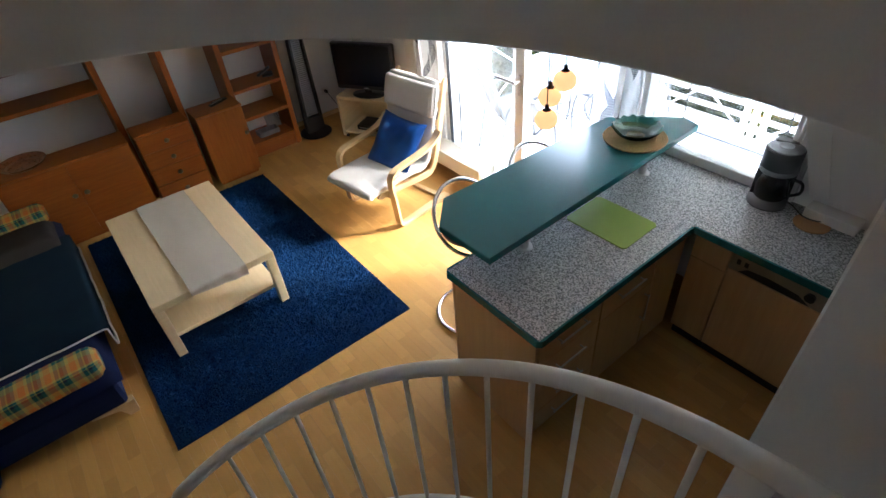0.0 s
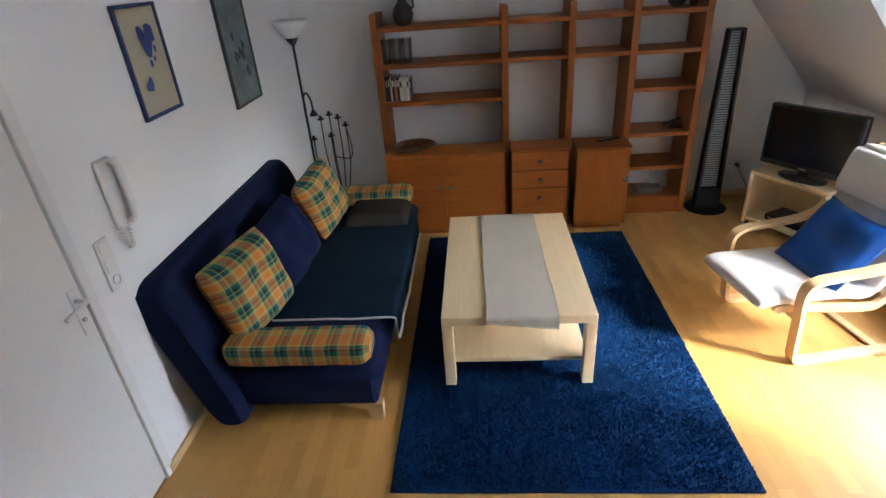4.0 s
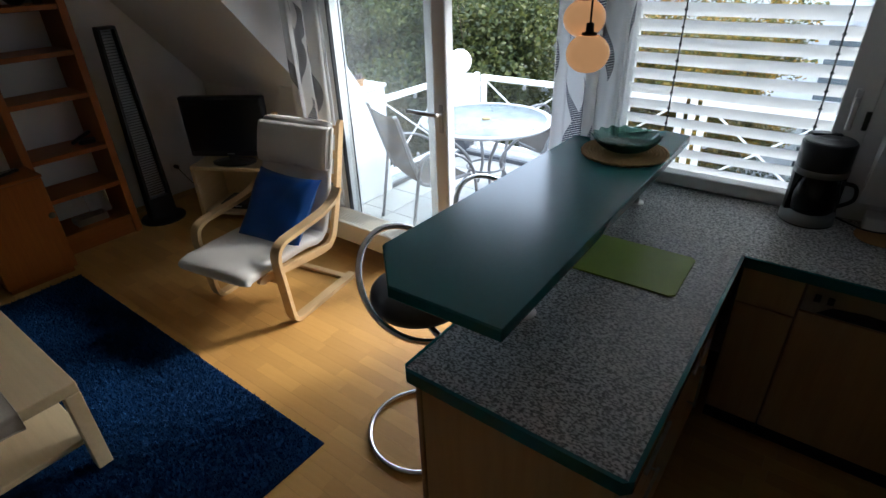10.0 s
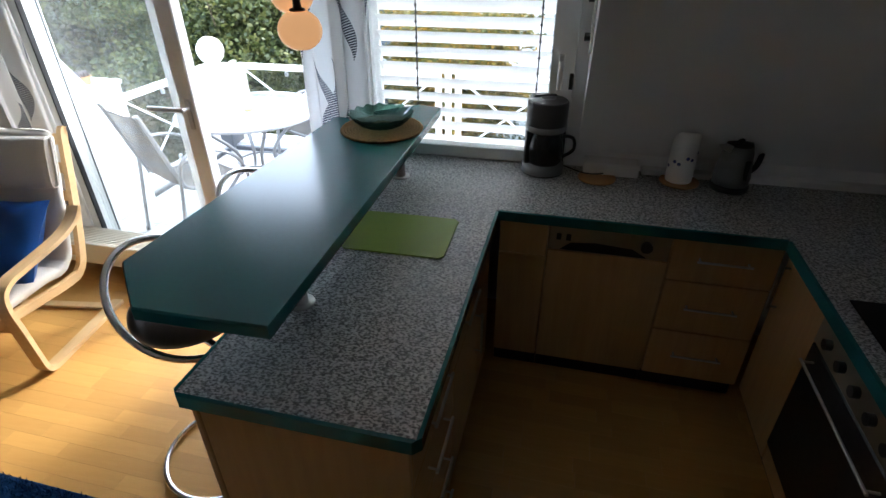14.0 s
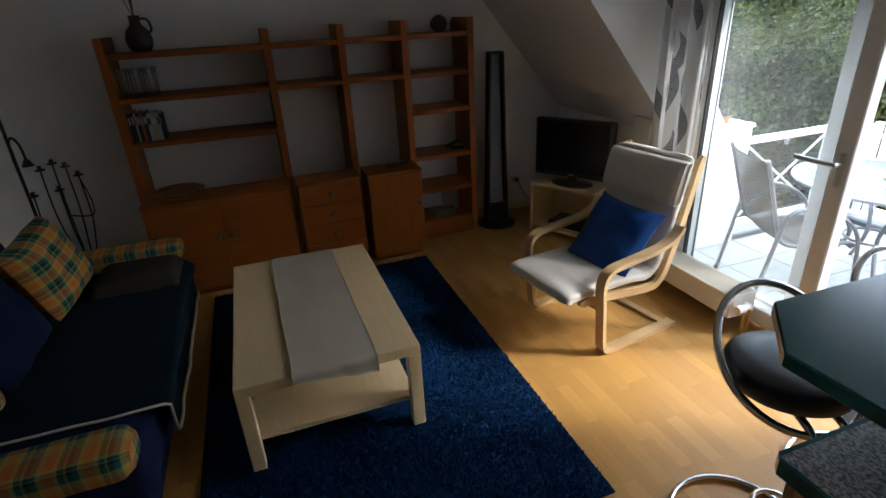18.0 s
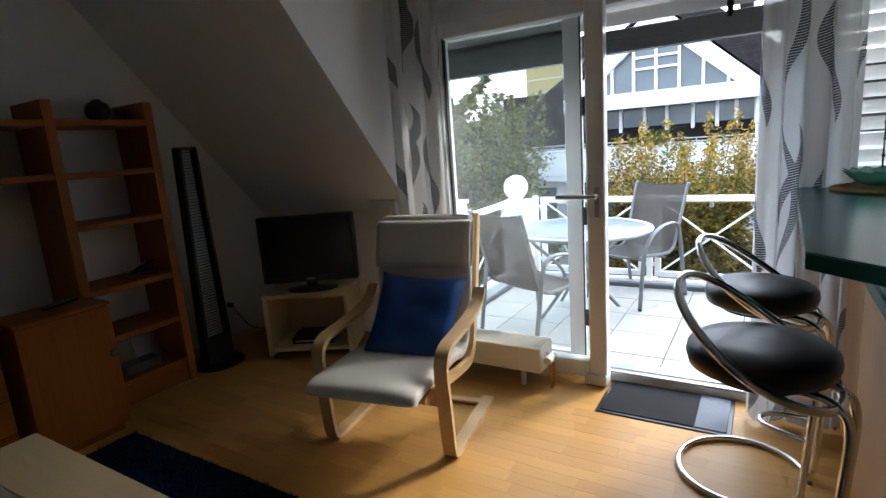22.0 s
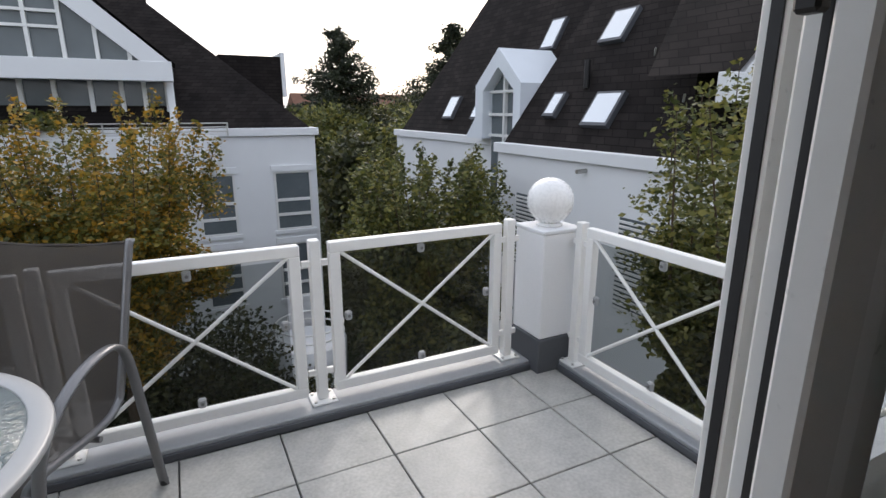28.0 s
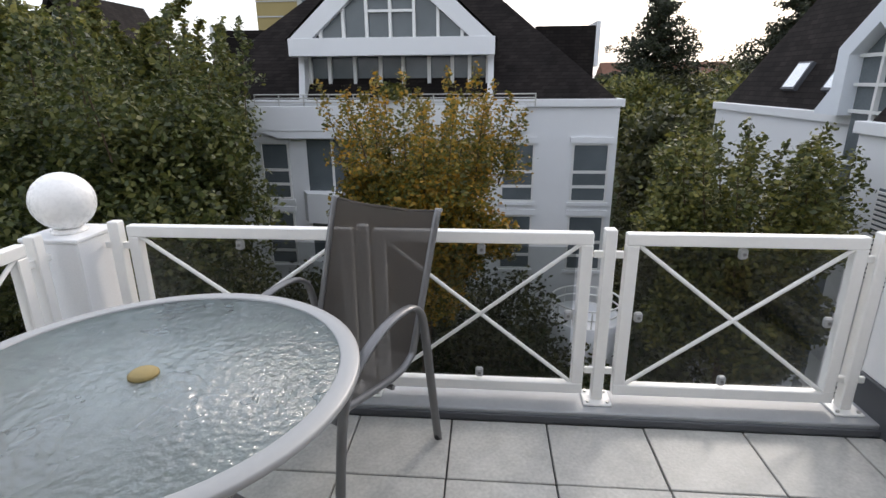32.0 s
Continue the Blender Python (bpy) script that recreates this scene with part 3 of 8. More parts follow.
w.box((XW, CHR - 0.12, -0.012), (XW + 0.045, WY0, ZC + 0.12), 0)
w.box((XW, YS, -0.30), (XW + 0.25, CHR - 0.12, slope_z(XW) + 0.3), 0)
fixed("wall_east", w, M_WALL, "white dormer wall with balcony door and kitchen window", "wall")
# the dormer's side walls, triangles above the slope
for nm, ya, yb in (("dormer_cheek_left", CHK, CHK + 0.1), ("dormer_cheek_right", CHR - 0.1, CHR)):
    fixed(nm, Mesh().prism([(SL0 - 0.02, ZC + 0.02), (XW + 0.02, ZC + 0.02), (XW + 0.02, slope_z(XW) - 0.03)], ya, yb, 1), M_WALL, "white side wall of the dormer", "wall")
for nm, ya, yb, lab in (("sloped_ceiling_left", CHK + 0.003, YN + 0.01, "white plastered roof slope above the television corner"), ("sloped_ceiling_right", YS - 0.01, CHR - 0.003, "white plastered roof slope above the kitchen worktop")):
    sl = Mesh()
    sl.prism([(SL0, ZC), (XW + 0.05, slope_z(XW + 0.05)), (XW + 0.05, slope_z(XW + 0.05) + 0.2), (SL0, ZC + 0.2)], ya, yb, 1)
    fixed(nm, sl, M_WALL, lab, "ceiling")
# flat ceiling with the round stair opening
RO = 0.90
cl = Mesh()
n = 64
ring = [(STAIR[0] + RO * math.cos(2 * math.pi * i / n), STAIR[1] + RO * math.sin(2 * math.pi * i / n)) for i in range(n)]
x0, x1, y0, y1 = XS - 0.1, XW + 0.1, YS - 0.1, STAIR[1] + 1.2
outer = []
for i in range(n):
    a = 2 * math.pi * i / n
    c, s = math.cos(a), math.sin(a)
    k = min(((x1 if c > 0 else x0) - STAIR[0]) / c if abs(c) > 1e-6 else 1e9, ((y1 if s > 0 else y0) - STAIR[1]) / s if abs(s) > 1e-6 else 1e9)
    outer.append((STAIR[0] + c * k, STAIR[1] + s * k))
for cx, cy in ((x0, y0), (x1, y0), (x0, y1), (x1, y1)):
    j = min(range(n), key=lambda i: (outer[i][0] - cx) ** 2 + (outer[i][1] - cy) ** 2)
    outer[j] = (cx, cy)
for z in (ZC, ZC + 0.25):
    cl.add([(*p, z) for p in ring] + [(*p, z) for p in outer], [(i, n + i, n + (i + 1) % n, (i + 1) % n) if z == ZC else (i, (i + 1) % n, n + (i + 1) % n, n + i) for i in range(n)])
cl.add([(*p, ZC) for p in ring] + [(*p, ZC + 0.25) for p in ring], [(i, (i + 1) % n, n + (i + 1) % n, n + i) for i in range(n)])
cl.box((XS - 0.1, y1, ZC), (SL0, YN + 0.1, ZC + 0.25), 0)
cl.box((SL0, y1, ZC), (XW + 0.1, CHK + 0.05, ZC + 0.25), 0)
fixed("ceiling", cl, M_WALL, "flat white ceiling with a round stair opening", "ceiling")
# rim of the stair opening; shaft and lid above are unseen, added against sky light
rim = Mesh()
rim.lathe([(RO + 0.03, ZC + 0.02), (RO + 0.03, 2.385), (RO + 0.026, 2.38), (RO, 2.38), (RO - 0.004, 2.385), (RO - 0.004, 4.6)], 72, (*STAIR, 0))
fixed("stairwell_rim", rim, M_WALL, "curved white plaster edge round the stair opening", "trim")
fixed("unseen_stairwell_lid", Mesh().box((-1.3, -3.8, 4.6), (1.0, -1.5, 4.7), 0), M_WALL, "unseen white lid added to close the stairwell against the sky", "ceiling")
fixed("wall_stair", Mesh().box((0.76, YS, -0.012), (0.86, -2.85, ZC), 0.004), M_WALL, "short white wall between stair and kitchen", "wall")
# baseboards
bb = thing("baseboard", (0, 0, 0), "narrow beech skirting board along the walls", "baseboard", kind="structure")
for lo, hi in (((XS, DY1 + 0.02, 0), (XS + 0.018, YN, 0.05)), ((XS, YN - 0.018, 0), (-0.62, YN, 0.05)), ((2.1, YN - 0.018, 0), (XW, YN, 0.05)), ((XW - 0.018, 0.85, 0), (XW, YN - 0.018, 0.05))):
    part("board", Mesh().box(lo, hi, 0.004), M_BENT, bb)

# unseen panel, added so that no outside light leaks under the door leaf
fixed("door_light_block", Mesh().box((XS - 0.22, DY0 - 0.15, -0.2), (XS - 0.152, DY1 + 0.15, 2.25), 0), M_WALL, "unseen panel added behind the door to stop light leaking in", "wall")
# flat door in the sofa wall
door = thing("door_1", (XS, DY1, 0), "plain white flush interior door, shut", "door", kind="structure")
part("leaf", Mesh().box((-0.045, DY0 - DY1 + 0.01, 0.008), (-0.004, -0.008, DZ - 0.01), 0.003), M_PAINT, door)
fr = Mesh()
fr.box((-0.15, -0.008, 0), (0.012, 0.045, DZ + 0.05), 0.003)
fr.box((-0.15, DY0 - DY1 - 0.045, 0), (0.012, DY0 - DY1 + 0.008, DZ + 0.05), 0.003)
fr.box((-0.15, DY0 - DY1 + 0.008, DZ - 0.008), (0.012, -0.008, DZ + 0.05), 0.003)
part("door_frame", fr, M_PAINT, door)
hd = part("door_handle", Mesh().box((-0.004, -0.075, 0.90), (0.004, -0.035, 1.10), 0.003), M_PAINT, door, "white handle on a long plate")
part("lever", Mesh().tube(smooth_path([(0.0, -0.055, 1.05), (0.05, -0.055, 1.05), (0.055, -0.075, 1.05), (0.055, -0.18, 1.045)], 4), 0.009, 10), M_PAINT, hd)
part("key_cylinder", Mesh().tube([(0.003, -0.055, 0.965), (0.012, -0.055, 0.965)], 0.009, 12), M_STEEL, hd)

# ---------------------------------------------------------------- balcony door: fixed pane, open gap, leaf slid in front of the pane
dr = thing("door_2", (2.985, 0, 0), "white sliding balcony door, the leaf slid open", "balcony door", kind="structure")
fx = Mesh()
fx.box((0.0, -1.09, 2.03), (0.07, 0.84, 2.20), 0.004)
fx.box((0.0, 0.765, 0.0), (0.07, 0.84, 2.03), 0.004)
fx.box((0.0, -1.10, 0.0), (0.03, -1.036, 2.03), 0.004)
fx.box((0.03, -1.10, 0.0), (0.070, -1.070, 2.03), 0.004)
fx.box((0.02, -0.135, 0.05), (0.07, -0.045, 2.03), 0.004)
fx.box((0.0, -1.036, 0.0), (0.07, 0.765, 0.05), 0.004)
fx.box((0.02, -0.045, 0.05), (0.07, 0.765, 0.135), 0.004)
part("frame", fx, M_PVC, dr)
part("rail", Mesh().box((0.0, -1.0, 0.05), (0.035, 0.765, 0.058), 0.002).box((0.05, -1.0, 0.05), (0.065, -0.135, 0.062), 0.002), M_STEEL, dr, "steel running track on the sill")
part("pane", Mesh().add([(0.05, -0.045, 0.135), (0.05, 0.765, 0.135), (0.05, 0.765, 2.03), (0.05, -0.045, 2.03)], [(3, 2, 1, 0)]), M_GLASS, dr)
keeps = [(-0.155, z) for z in (0.35, 0.95, 1.55)] + [(-1.036, z) for z in (0.3, 0.9, 1.5)]
for y, z in keeps:
    part("striker", Mesh().box((0.036, y - 0.012, z - 0.05), (0.055, y + 0.004 if y < -0.5 else y + 0.02, z + 0.05), 0.003), M_BLACKM, dr, "black metal striker plate")
part("seal", Mesh().box((0.043, -1.074, 0.05), (0.050, -1.062, 2.03), 0.0005).box((0.014, -0.142, 0.06), (0.022, -0.134, 2.03), 0.001), M_SEAL, dr, "black rubber seal")
LX0, LX1, LY0, LY1, LZ0, LZ1 = -0.105, -0.03, -0.29, 0.725, 0.045, 2.08
lf = Mesh()
lf.box((LX0, LY0, LZ0), (LX1, LY0 + 0.095, LZ1), 0.006)
lf.box((LX0, LY1 - 0.095, LZ0), (LX1, LY1, LZ1), 0.006)
lf.box((LX0, LY0 + 0.095, LZ0), (LX1, LY1 - 0.095, LZ0 + 0.10), 0.006)
lf.box((LX0, LY0 + 0.095, LZ1 - 0.085), (LX1, LY1 - 0.095, LZ1), 0.006)
leaf = part("leaf", lf, M_PVC, dr)
part("pane", Mesh().add([(LX0 + 0.03, LY0 + 0.09, LZ0 + 0.09), (LX0 + 0.03, LY1 - 0.09, LZ0 + 0.09), (LX0 + 0.03, LY1 - 0.09, LZ1 - 0.08), (LX0 + 0.03, LY0 + 0.09, LZ1 - 0.08)], [(3, 2, 1, 0)]), M_LEAFPANE, leaf)
part("seal", Mesh().box((LX1 - 0.004, LY0 + 0.085, LZ0 + 0.09), (LX1 + 0.008, LY0 + 0.1, LZ1 - 0.08), 0.002).box((LX0 - 0.002, LY1 - 0.102, LZ0 + 0.09), (LX0 + 0.03, LY1 - 0.094, LZ1 - 0.08), 0.001), M_SEAL, leaf, "black rubber seal")
part("handle_plate", Mesh().box((LX0 - 0.010, LY0 + 0.025, 0.965), (LX0, LY0 + 0.055, 1.13), 0.004), M_STEEL, leaf, "brushed steel handle plate")
part("handle", Mesh().tube([(LX0, LY0 + 0.04, 1.08), (LX0 - 0.055, LY0 + 0.04, 1.08)], 0.011, 12).box((LX0 - 0.066, LY0 + 0.028, 1.068), (LX0 - 0.046, LY0 + 0.25, 1.092), 0.005), M_STEEL, leaf, "brushed steel lever handle")
part("roller_cap", Mesh().box((LX0 - 0.02, LY0 - 0.003, 0.012), (LX1, LY0 + 0.12, 0.075), 0.006), M_PVC, leaf)

# kitchen window
wd = thing("window_1", (XW, 0, 0), "white kitchen window above the worktop", "window", kind="structure")
fr = Mesh()
fr.box((-0.03, WY1 - 0.07, WZ0), (0.04, WY1, WZ1), 0.004)
fr.box((-0.03, WY0, WZ0), (0.04, WY0 + 0.11, WZ1), 0.004)
fr.box((-0.03, WY0 + 0.11, WZ0), (0.04, WY1 - 0.07, WZ0 + 0.06), 0.004)
fr.box((-0.03, WY0 + 0.11, WZ1 - 0.07), (0.04, WY1 - 0.07, WZ1), 0.004)
part("window_frame", fr, M_PVC, wd)
part("pane", Mesh().add([(0.01, WY0 + 0.11, WZ0 + 0.06), (0.01, WY1 - 0.07, WZ0 + 0.06), (0.01, WY1 - 0.07, WZ1 - 0.07), (0.01, WY0 + 0.11, WZ1 - 0.07)], [(3, 2, 1, 0)]), M_GLASS, wd)
hn = part("window_handle", Mesh().box((-0.05, WY0 + 0.05, 1.33), (-0.03, WY0 + 0.075, 1.40), 0.003), M_STEEL, wd)
part("lever", Mesh().box((-0.075, WY0 + 0.052, 1.25), (-0.06, WY0 + 0.073, 1.375), 0.004), M_STEEL, hn)
for z in (1.25, 1.62, 1.95):
    part("hinge", Mesh().tube([(-0.036, WY0 + 0.012, z), (-0.036, WY0 + 0.012, z + 0.07)], 0.009, 10), M_BLACKM, wd)
for ob in bpy.data.objects:
    if ob.name.split(".")[0] == "pane":
        ob.visible_shadow = False

# ---------------------------------------------------------------- living room
def coffee_table():
    W, L, H = 0.80, 1.245, 0.452
    t = thing("coffee_table", (0.01, 0.0, 0.025), "pale birch coffee table with lower shelf on the blue rug", "coffee table")
    part("tabletop", Mesh().box((0, 0, H - 0.052), (W, L, H), 0.004), M_BIRCH, t)
    for x in (0, W - 0.058):
        for y in (0, L - 0.058):
            part("leg", Mesh().box((x, y, 0), (x + 0.058, y + 0.058, H - 0.052), 0.003), M_BIRCH, t)
    part("shelf", Mesh().box((0.03, 0.045, 0.135), (W - 0.03, L - 0.045, 0.153), 0.003), M_BIRCH, t)
    for y in (0.045, L - 0.06):
        part("rail", Mesh().box((0.058, y, 0.125), (W - 0.058, y + 0.015, 0.135), 0.002), M_BIRCH, t)
    return t


coffee_table()


def table_runner():
    """Cloth along the table with creases and an overhang at the near end."""
    me = Mesh()
    x0, x1, ya, yb, z = 0.235, 0.60, -0.012, 1.235, 0.4835
    def fn(u, v):
        hang = 0.032 + 0.042 * u
        s = v * (yb - ya + hang) - hang
        x = x0 + u * (x1 - x0) + 0.012 * noise.noise((u * 2, v * 3, 3)) + 0.01 * (1 - v)
        if s < 0:
            return (x, ya - 0.012 - 0.006 * noise.noise((u * 6, 1, 2)), z + s * 1.0 + 0.004)
        return (x, ya + s, z + 0.0035 * max(0, noise.noise((u * 3.0, v * 7.0, 1))) + 0.0012 + 0.0022 * max(0.0, math.sin(58 * v + 1.5 * u)) * max(0.0, 1.3 * u - 0.5) * (0.5 + noise.noise((v * 9, 4, 2))) ** 2)
    me.sheet(fn, 26, 90)
    k = len(me.v)
    me.v += [(x, y, zz - 0.003) for x, y, zz in me.v]
    me.f += [tuple(k + i for i in f[::-1]) for f in me.f]
    me.s += [True] * (len(me.f) - len(me.s))
    t = thing("table_runner", (0.42, 0.6, 0.4785), "pale grey linen table runner lying along the coffee table", "table runner")
    def W(m):
        m.v = [(x - 0.42, y - 0.6, zz - 0.4785) for x, y, zz in m.v]
        return m
    part("cloth", W(me), M_RUNNER, t)
    for u in (0.0, 1.0):
        pts = [fn(u, j / 90) for j in range(91)]
        part("hem", W(Mesh().tube([(p[0], p[1], p[2] + 0.0008) for p in pts], 0.0022, 6)), M_RUNNER, t)
    pts = [fn(i / 26, 0) for i in range(27)]
    part("hem", W(Mesh().tube([(p[0], p[1] - 0.002, p[2]) for p in pts], 0.003, 6)), M_RUNNER, t)
    return t


table_runner()


def rug():
    x0, x1, y0, y1 = -0.215, 1.41, -0.665, 1.84
    t = thing("rug", ((x0 + x1) / 2, (y0 + y1) / 2, 0.001), "deep blue shaggy rug under the coffee table", "rug")
    hw, hl = (x1 - x0) / 2, (y1 - y0) / 2
    part("backing", Mesh().box((-hw, -hl, 0), (hw, hl, 0.010), 0.003), M_RUG, t)
    rng = np.random.default_rng(5)
    n = 64000
    p = np.c_[rng.uniform(-hw + 0.004, hw - 0.004, n), rng.uniform(-hl + 0.004, hl - 0.004, n), np.full(n, 0.008)]
    ang, lean = rng.uniform(0, 2 * np.pi, n), rng.uniform(0.002, 0.013, n)
    hgt, wid = rng.uniform(0.012, 0.021, n), rng.uniform(0.0025, 0.0045, n)
    side = np.c_[np.cos(ang), np.sin(ang), np.zeros(n)] * wid[:, None]
    la = rng.uniform(0, 2 * np.pi, n)
    tip = p + np.c_[np.cos(la) * lean, np.sin(la) * lean, hgt]
    v = np.stack([p - side, p + side, tip], 1).reshape(-1, 3)
    v[:, 0] = v[:, 0].clip(-hw, hw)
    v[:, 1] = v[:, 1].clip(-hl, hl)
    me = bpy.data.meshes.new("shag")
    me.from_pydata(v.tolist(), [], np.arange(3 * n).reshape(-1, 3).tolist())
    me.materials.append(M_RUG)
    o = new("shag", me)
    o.parent = t
    tagged(o, kind="stuff")


rug()


def shelf_unit():
    """Cherry wall unit: five uprights, shelves between them, and three low cabinets."""
    posts = [-0.555, 0.465, 0.985, 1.465, 2.0]
    pw, yf, yb, top = 0.052, 2.19, 2.54, 1.78
    t = thing("shelf_unit", (0.7, yb, 0), "tall open cherry wood shelf unit against the wall", "shelf unit")
    def P(me):
        me.v = [(x - 0.7, y - yb, z) for x, y, z in me.v]
        return me
    for x in posts:
        part("upright", P(Mesh().box((x - pw / 2, yf, 0.0), (x + pw / 2, yb, top), 0.003)), M_CHERRY, t)
    lv = [(0, (1.065, 1.365, 1.645)), (1, (1.365, 1.645)), (2, (1.365, 1.645)), (3, (0.125, 0.41, 0.70, 1.075, 1.36, 1.645))]
    for k, zs in lv:
        for z in zs:
            part("shelf", P(Mesh().box((posts[k] + pw / 2, yf + 0.006, z), (posts[k + 1] - pw / 2, yb, z + 0.034), 0.003)), M_CHERRY_H, t)
    part("plinth", P(Mesh().box((posts[3] + pw / 2, yf + 0.02, 0.0), (posts[4] - pw / 2, yf + 0.04, 0.125), 0.002)), M_CHERRY_H, t)
    return t


shelf_unit()


def cabinet(x0, x1, yf, kind, label):
    """A low cherry cabinet that stands in the wall unit, in front of the uprights."""
    t = thing("cabinet", ((x0 + x1) / 2, 2.18, 0), label, "cabinet", "cabinets of the wall unit")
    w, d, h = (x1 - x0) / 2, 2.18 - yf, 0.732
    part("body", Mesh().box((-w, -d + 0.02, 0.05), (w, 0, h - 0.02), 0.003).box((-w + 0.02, -d + 0.05, 0), (w - 0.02, -0.02, 0.05), 0.002), M_CHERRY, t)
    part("top", Mesh().box((-w - 0.004, -d - 0.004, h - 0.02), (w + 0.004, 0, h), 0.004), M_CHERRY_H, t)
    def knob(par, x, z):
        k = part("knob", Mesh().lathe([(0.007, 0), (0.007, 0.012), (0.017, 0.017), (0.021, 0.025), (0.016, 0.034), (0.001, 0.036)], 16, (0, 0, 0), pose(x, -d, z, 90, 0, 0)), M_KNOB, par, "bronzed metal knob")
    if kind == "doors":
        for a, b, kx in ((-w, 0, -0.045), (0, w, 0.045)):
            o = part("door", Mesh().box((a + 0.003, -d, 0.055), (b - 0.002, -d + 0.019, h - 0.024), 0.003), M_CHERRY_H, t)
            knob(o, kx, 0.45)
    elif kind == "drawers":
        zs = [0.055, 0.23, 0.395, 0.55, h - 0.024]
        for a, b in zip(zs, zs[1:]):
            o = part("drawer", Mesh().box((-w + 0.003, -d, a + 0.002), (w - 0.003, -d + 0.019, b - 0.002), 0.003), M_CHERRY_H, t)
            knob(o, 0, (a + b) / 2)
    else:
        o = part("door", Mesh().box((-w + 0.003, -d, 0.055), (w - 0.003, -d + 0.019, h - 0.024), 0.003), M_CHERRY, t)
        knob(o, w - 0.035, 0.46)
    return t


cabinet(-0.54, 0.44, 1.90, "doors", "wide cherry cabinet with two doors and metal knobs")
cabinet(0.495, 0.96, 1.93, "drawers", "cherry drawer cabinet with four drawers and metal knobs")
cabinet(1.015, 1.44, 1.90, "door", "narrow cherry cabinet with one door and a metal knob")


def sofa():
    """Navy sofa bed: base, seat, tall back that leans, two plaid arm bolsters."""
    t = thing("sofa", (-0.80, 0.92, 0), "navy blue sofa bed with plaid arm rests against the wall", "sofa")
    Y0, Y1 = -0.25 - 0.92, 1.86 - 0.92
    XB, XF = -1.24 + 0.80, -0.295 + 0.80
    def soft(x0, x1, y0, y1, z0, z1, b):
        me = Mesh().box((x0, y0, z0), (x1, y1, z1), b)
        return me
    part("base", soft(XB + 0.12, XF - 0.03, Y0 + 0.02, Y1 - 0.02, 0.105, 0.29, 0.02), M_NAVY, t)
    seat = Mesh()
    def fn(u, v):
        a, b = 2 * u - 1, 2 * v - 1
        k = (max(0, 1 - a ** 8) * max(0, 1 - b ** 16)) ** 0.5
        return (XB + 0.2 + u * (XF - XB - 0.2 + 0.01), Y0 + 0.02 + v * (Y1 - Y0 - 0.04), 0.29 + 0.125 * k + 0.008 * noise.noise((u * 3, v * 7, 0)) * k)
    seat.sheet(fn, 24, 50)
    part("seat", seat, M_NAVY, t)
    back = Mesh()
    def fb(u, v):
        an = 2 * math.pi * u
        cx, cz = math.cos(an), math.sin(an)
        r = lambda q: math.copysign(abs(q) ** 0.45, q)
        x, z = 0.085 * r(cx), 0.435 * r(cz)
        y = Y0 - 0.08 + v * 1.85
        e = 1 - 0.10 * max(0, abs(2 * v - 1) - 0.93) / 0.07
        lean = -0.20 * (z + 0.365) / 0.8 - 0.02
        return (XB + 0.165 + x * e + lean + 0.01, y, 0.475 + z * e)
    back.sheet(fb, 40, 40)
    for vv in (0, 1):
        pts = [fb(i / 40, vv) for i in range(40)]
        back.add(pts, [tuple(range(40)) if vv else tuple(range(40))[::-1]])
    part("backrest", back, M_NAVY, t)
    for y, lab in ((Y0 + 0.07, ""), (Y1 - 0.09, "")):
        me = Mesh()
        prof = [(0.10 * math.copysign(abs(math.cos(a)) ** 0.4, math.cos(a)), 0.062 * math.copysign(abs(math.sin(a)) ** 0.4, math.sin(a))) for a in [2 * math.pi * i / 24 for i in range(25)]]
        x0, x1 = XB + 0.19, XF - 0.025
        uv = []
        def fa(u, v):
            p = prof[round(u * 24)]
            k = 1 - max(0, abs(2 * v - 1) - 0.9) / 0.1 * 0.35
            return (x0 + v * (x1 - x0), y + p[0] * k, 0.465 + p[1] * k + 0.004 * noise.noise((v * 5, p[0] * 9, y)))
        me.sheet(fa, 24, 24)
        uv = [(i / 24 * 0.52, j / 24 * (x1 - x0)) for j in range(25) for i in range(25)]
        for vv in (0, 1):
            pts = [fa(i / 24, vv) for i in range(24)]
            me.add(pts, [tuple(range(24)) if vv == 0 else tuple(range(24))[::-1]])
            uv += [(p[1], p[2]) for p in pts]
        me.uv = uv
        part("arm_bolster", me, M_PLAID, t, "plaid arm bolster")
    for x, y0 in ((XF - 0.10, Y0 + 0.03), (XB + 0.17, Y0 + 0.16)):
        for y in (y0, Y1 - 0.08):
            part("foot", Mesh().prism([(x - 0.14, 0.105), (x + 0.09, 0.105), (x + 0.085, 0.0), (x + 0.03, 0.0), (x + 0.0, 0.07)], y, y + 0.05, 1), M_BENT, t, "beech foot")
    return t


sofa()


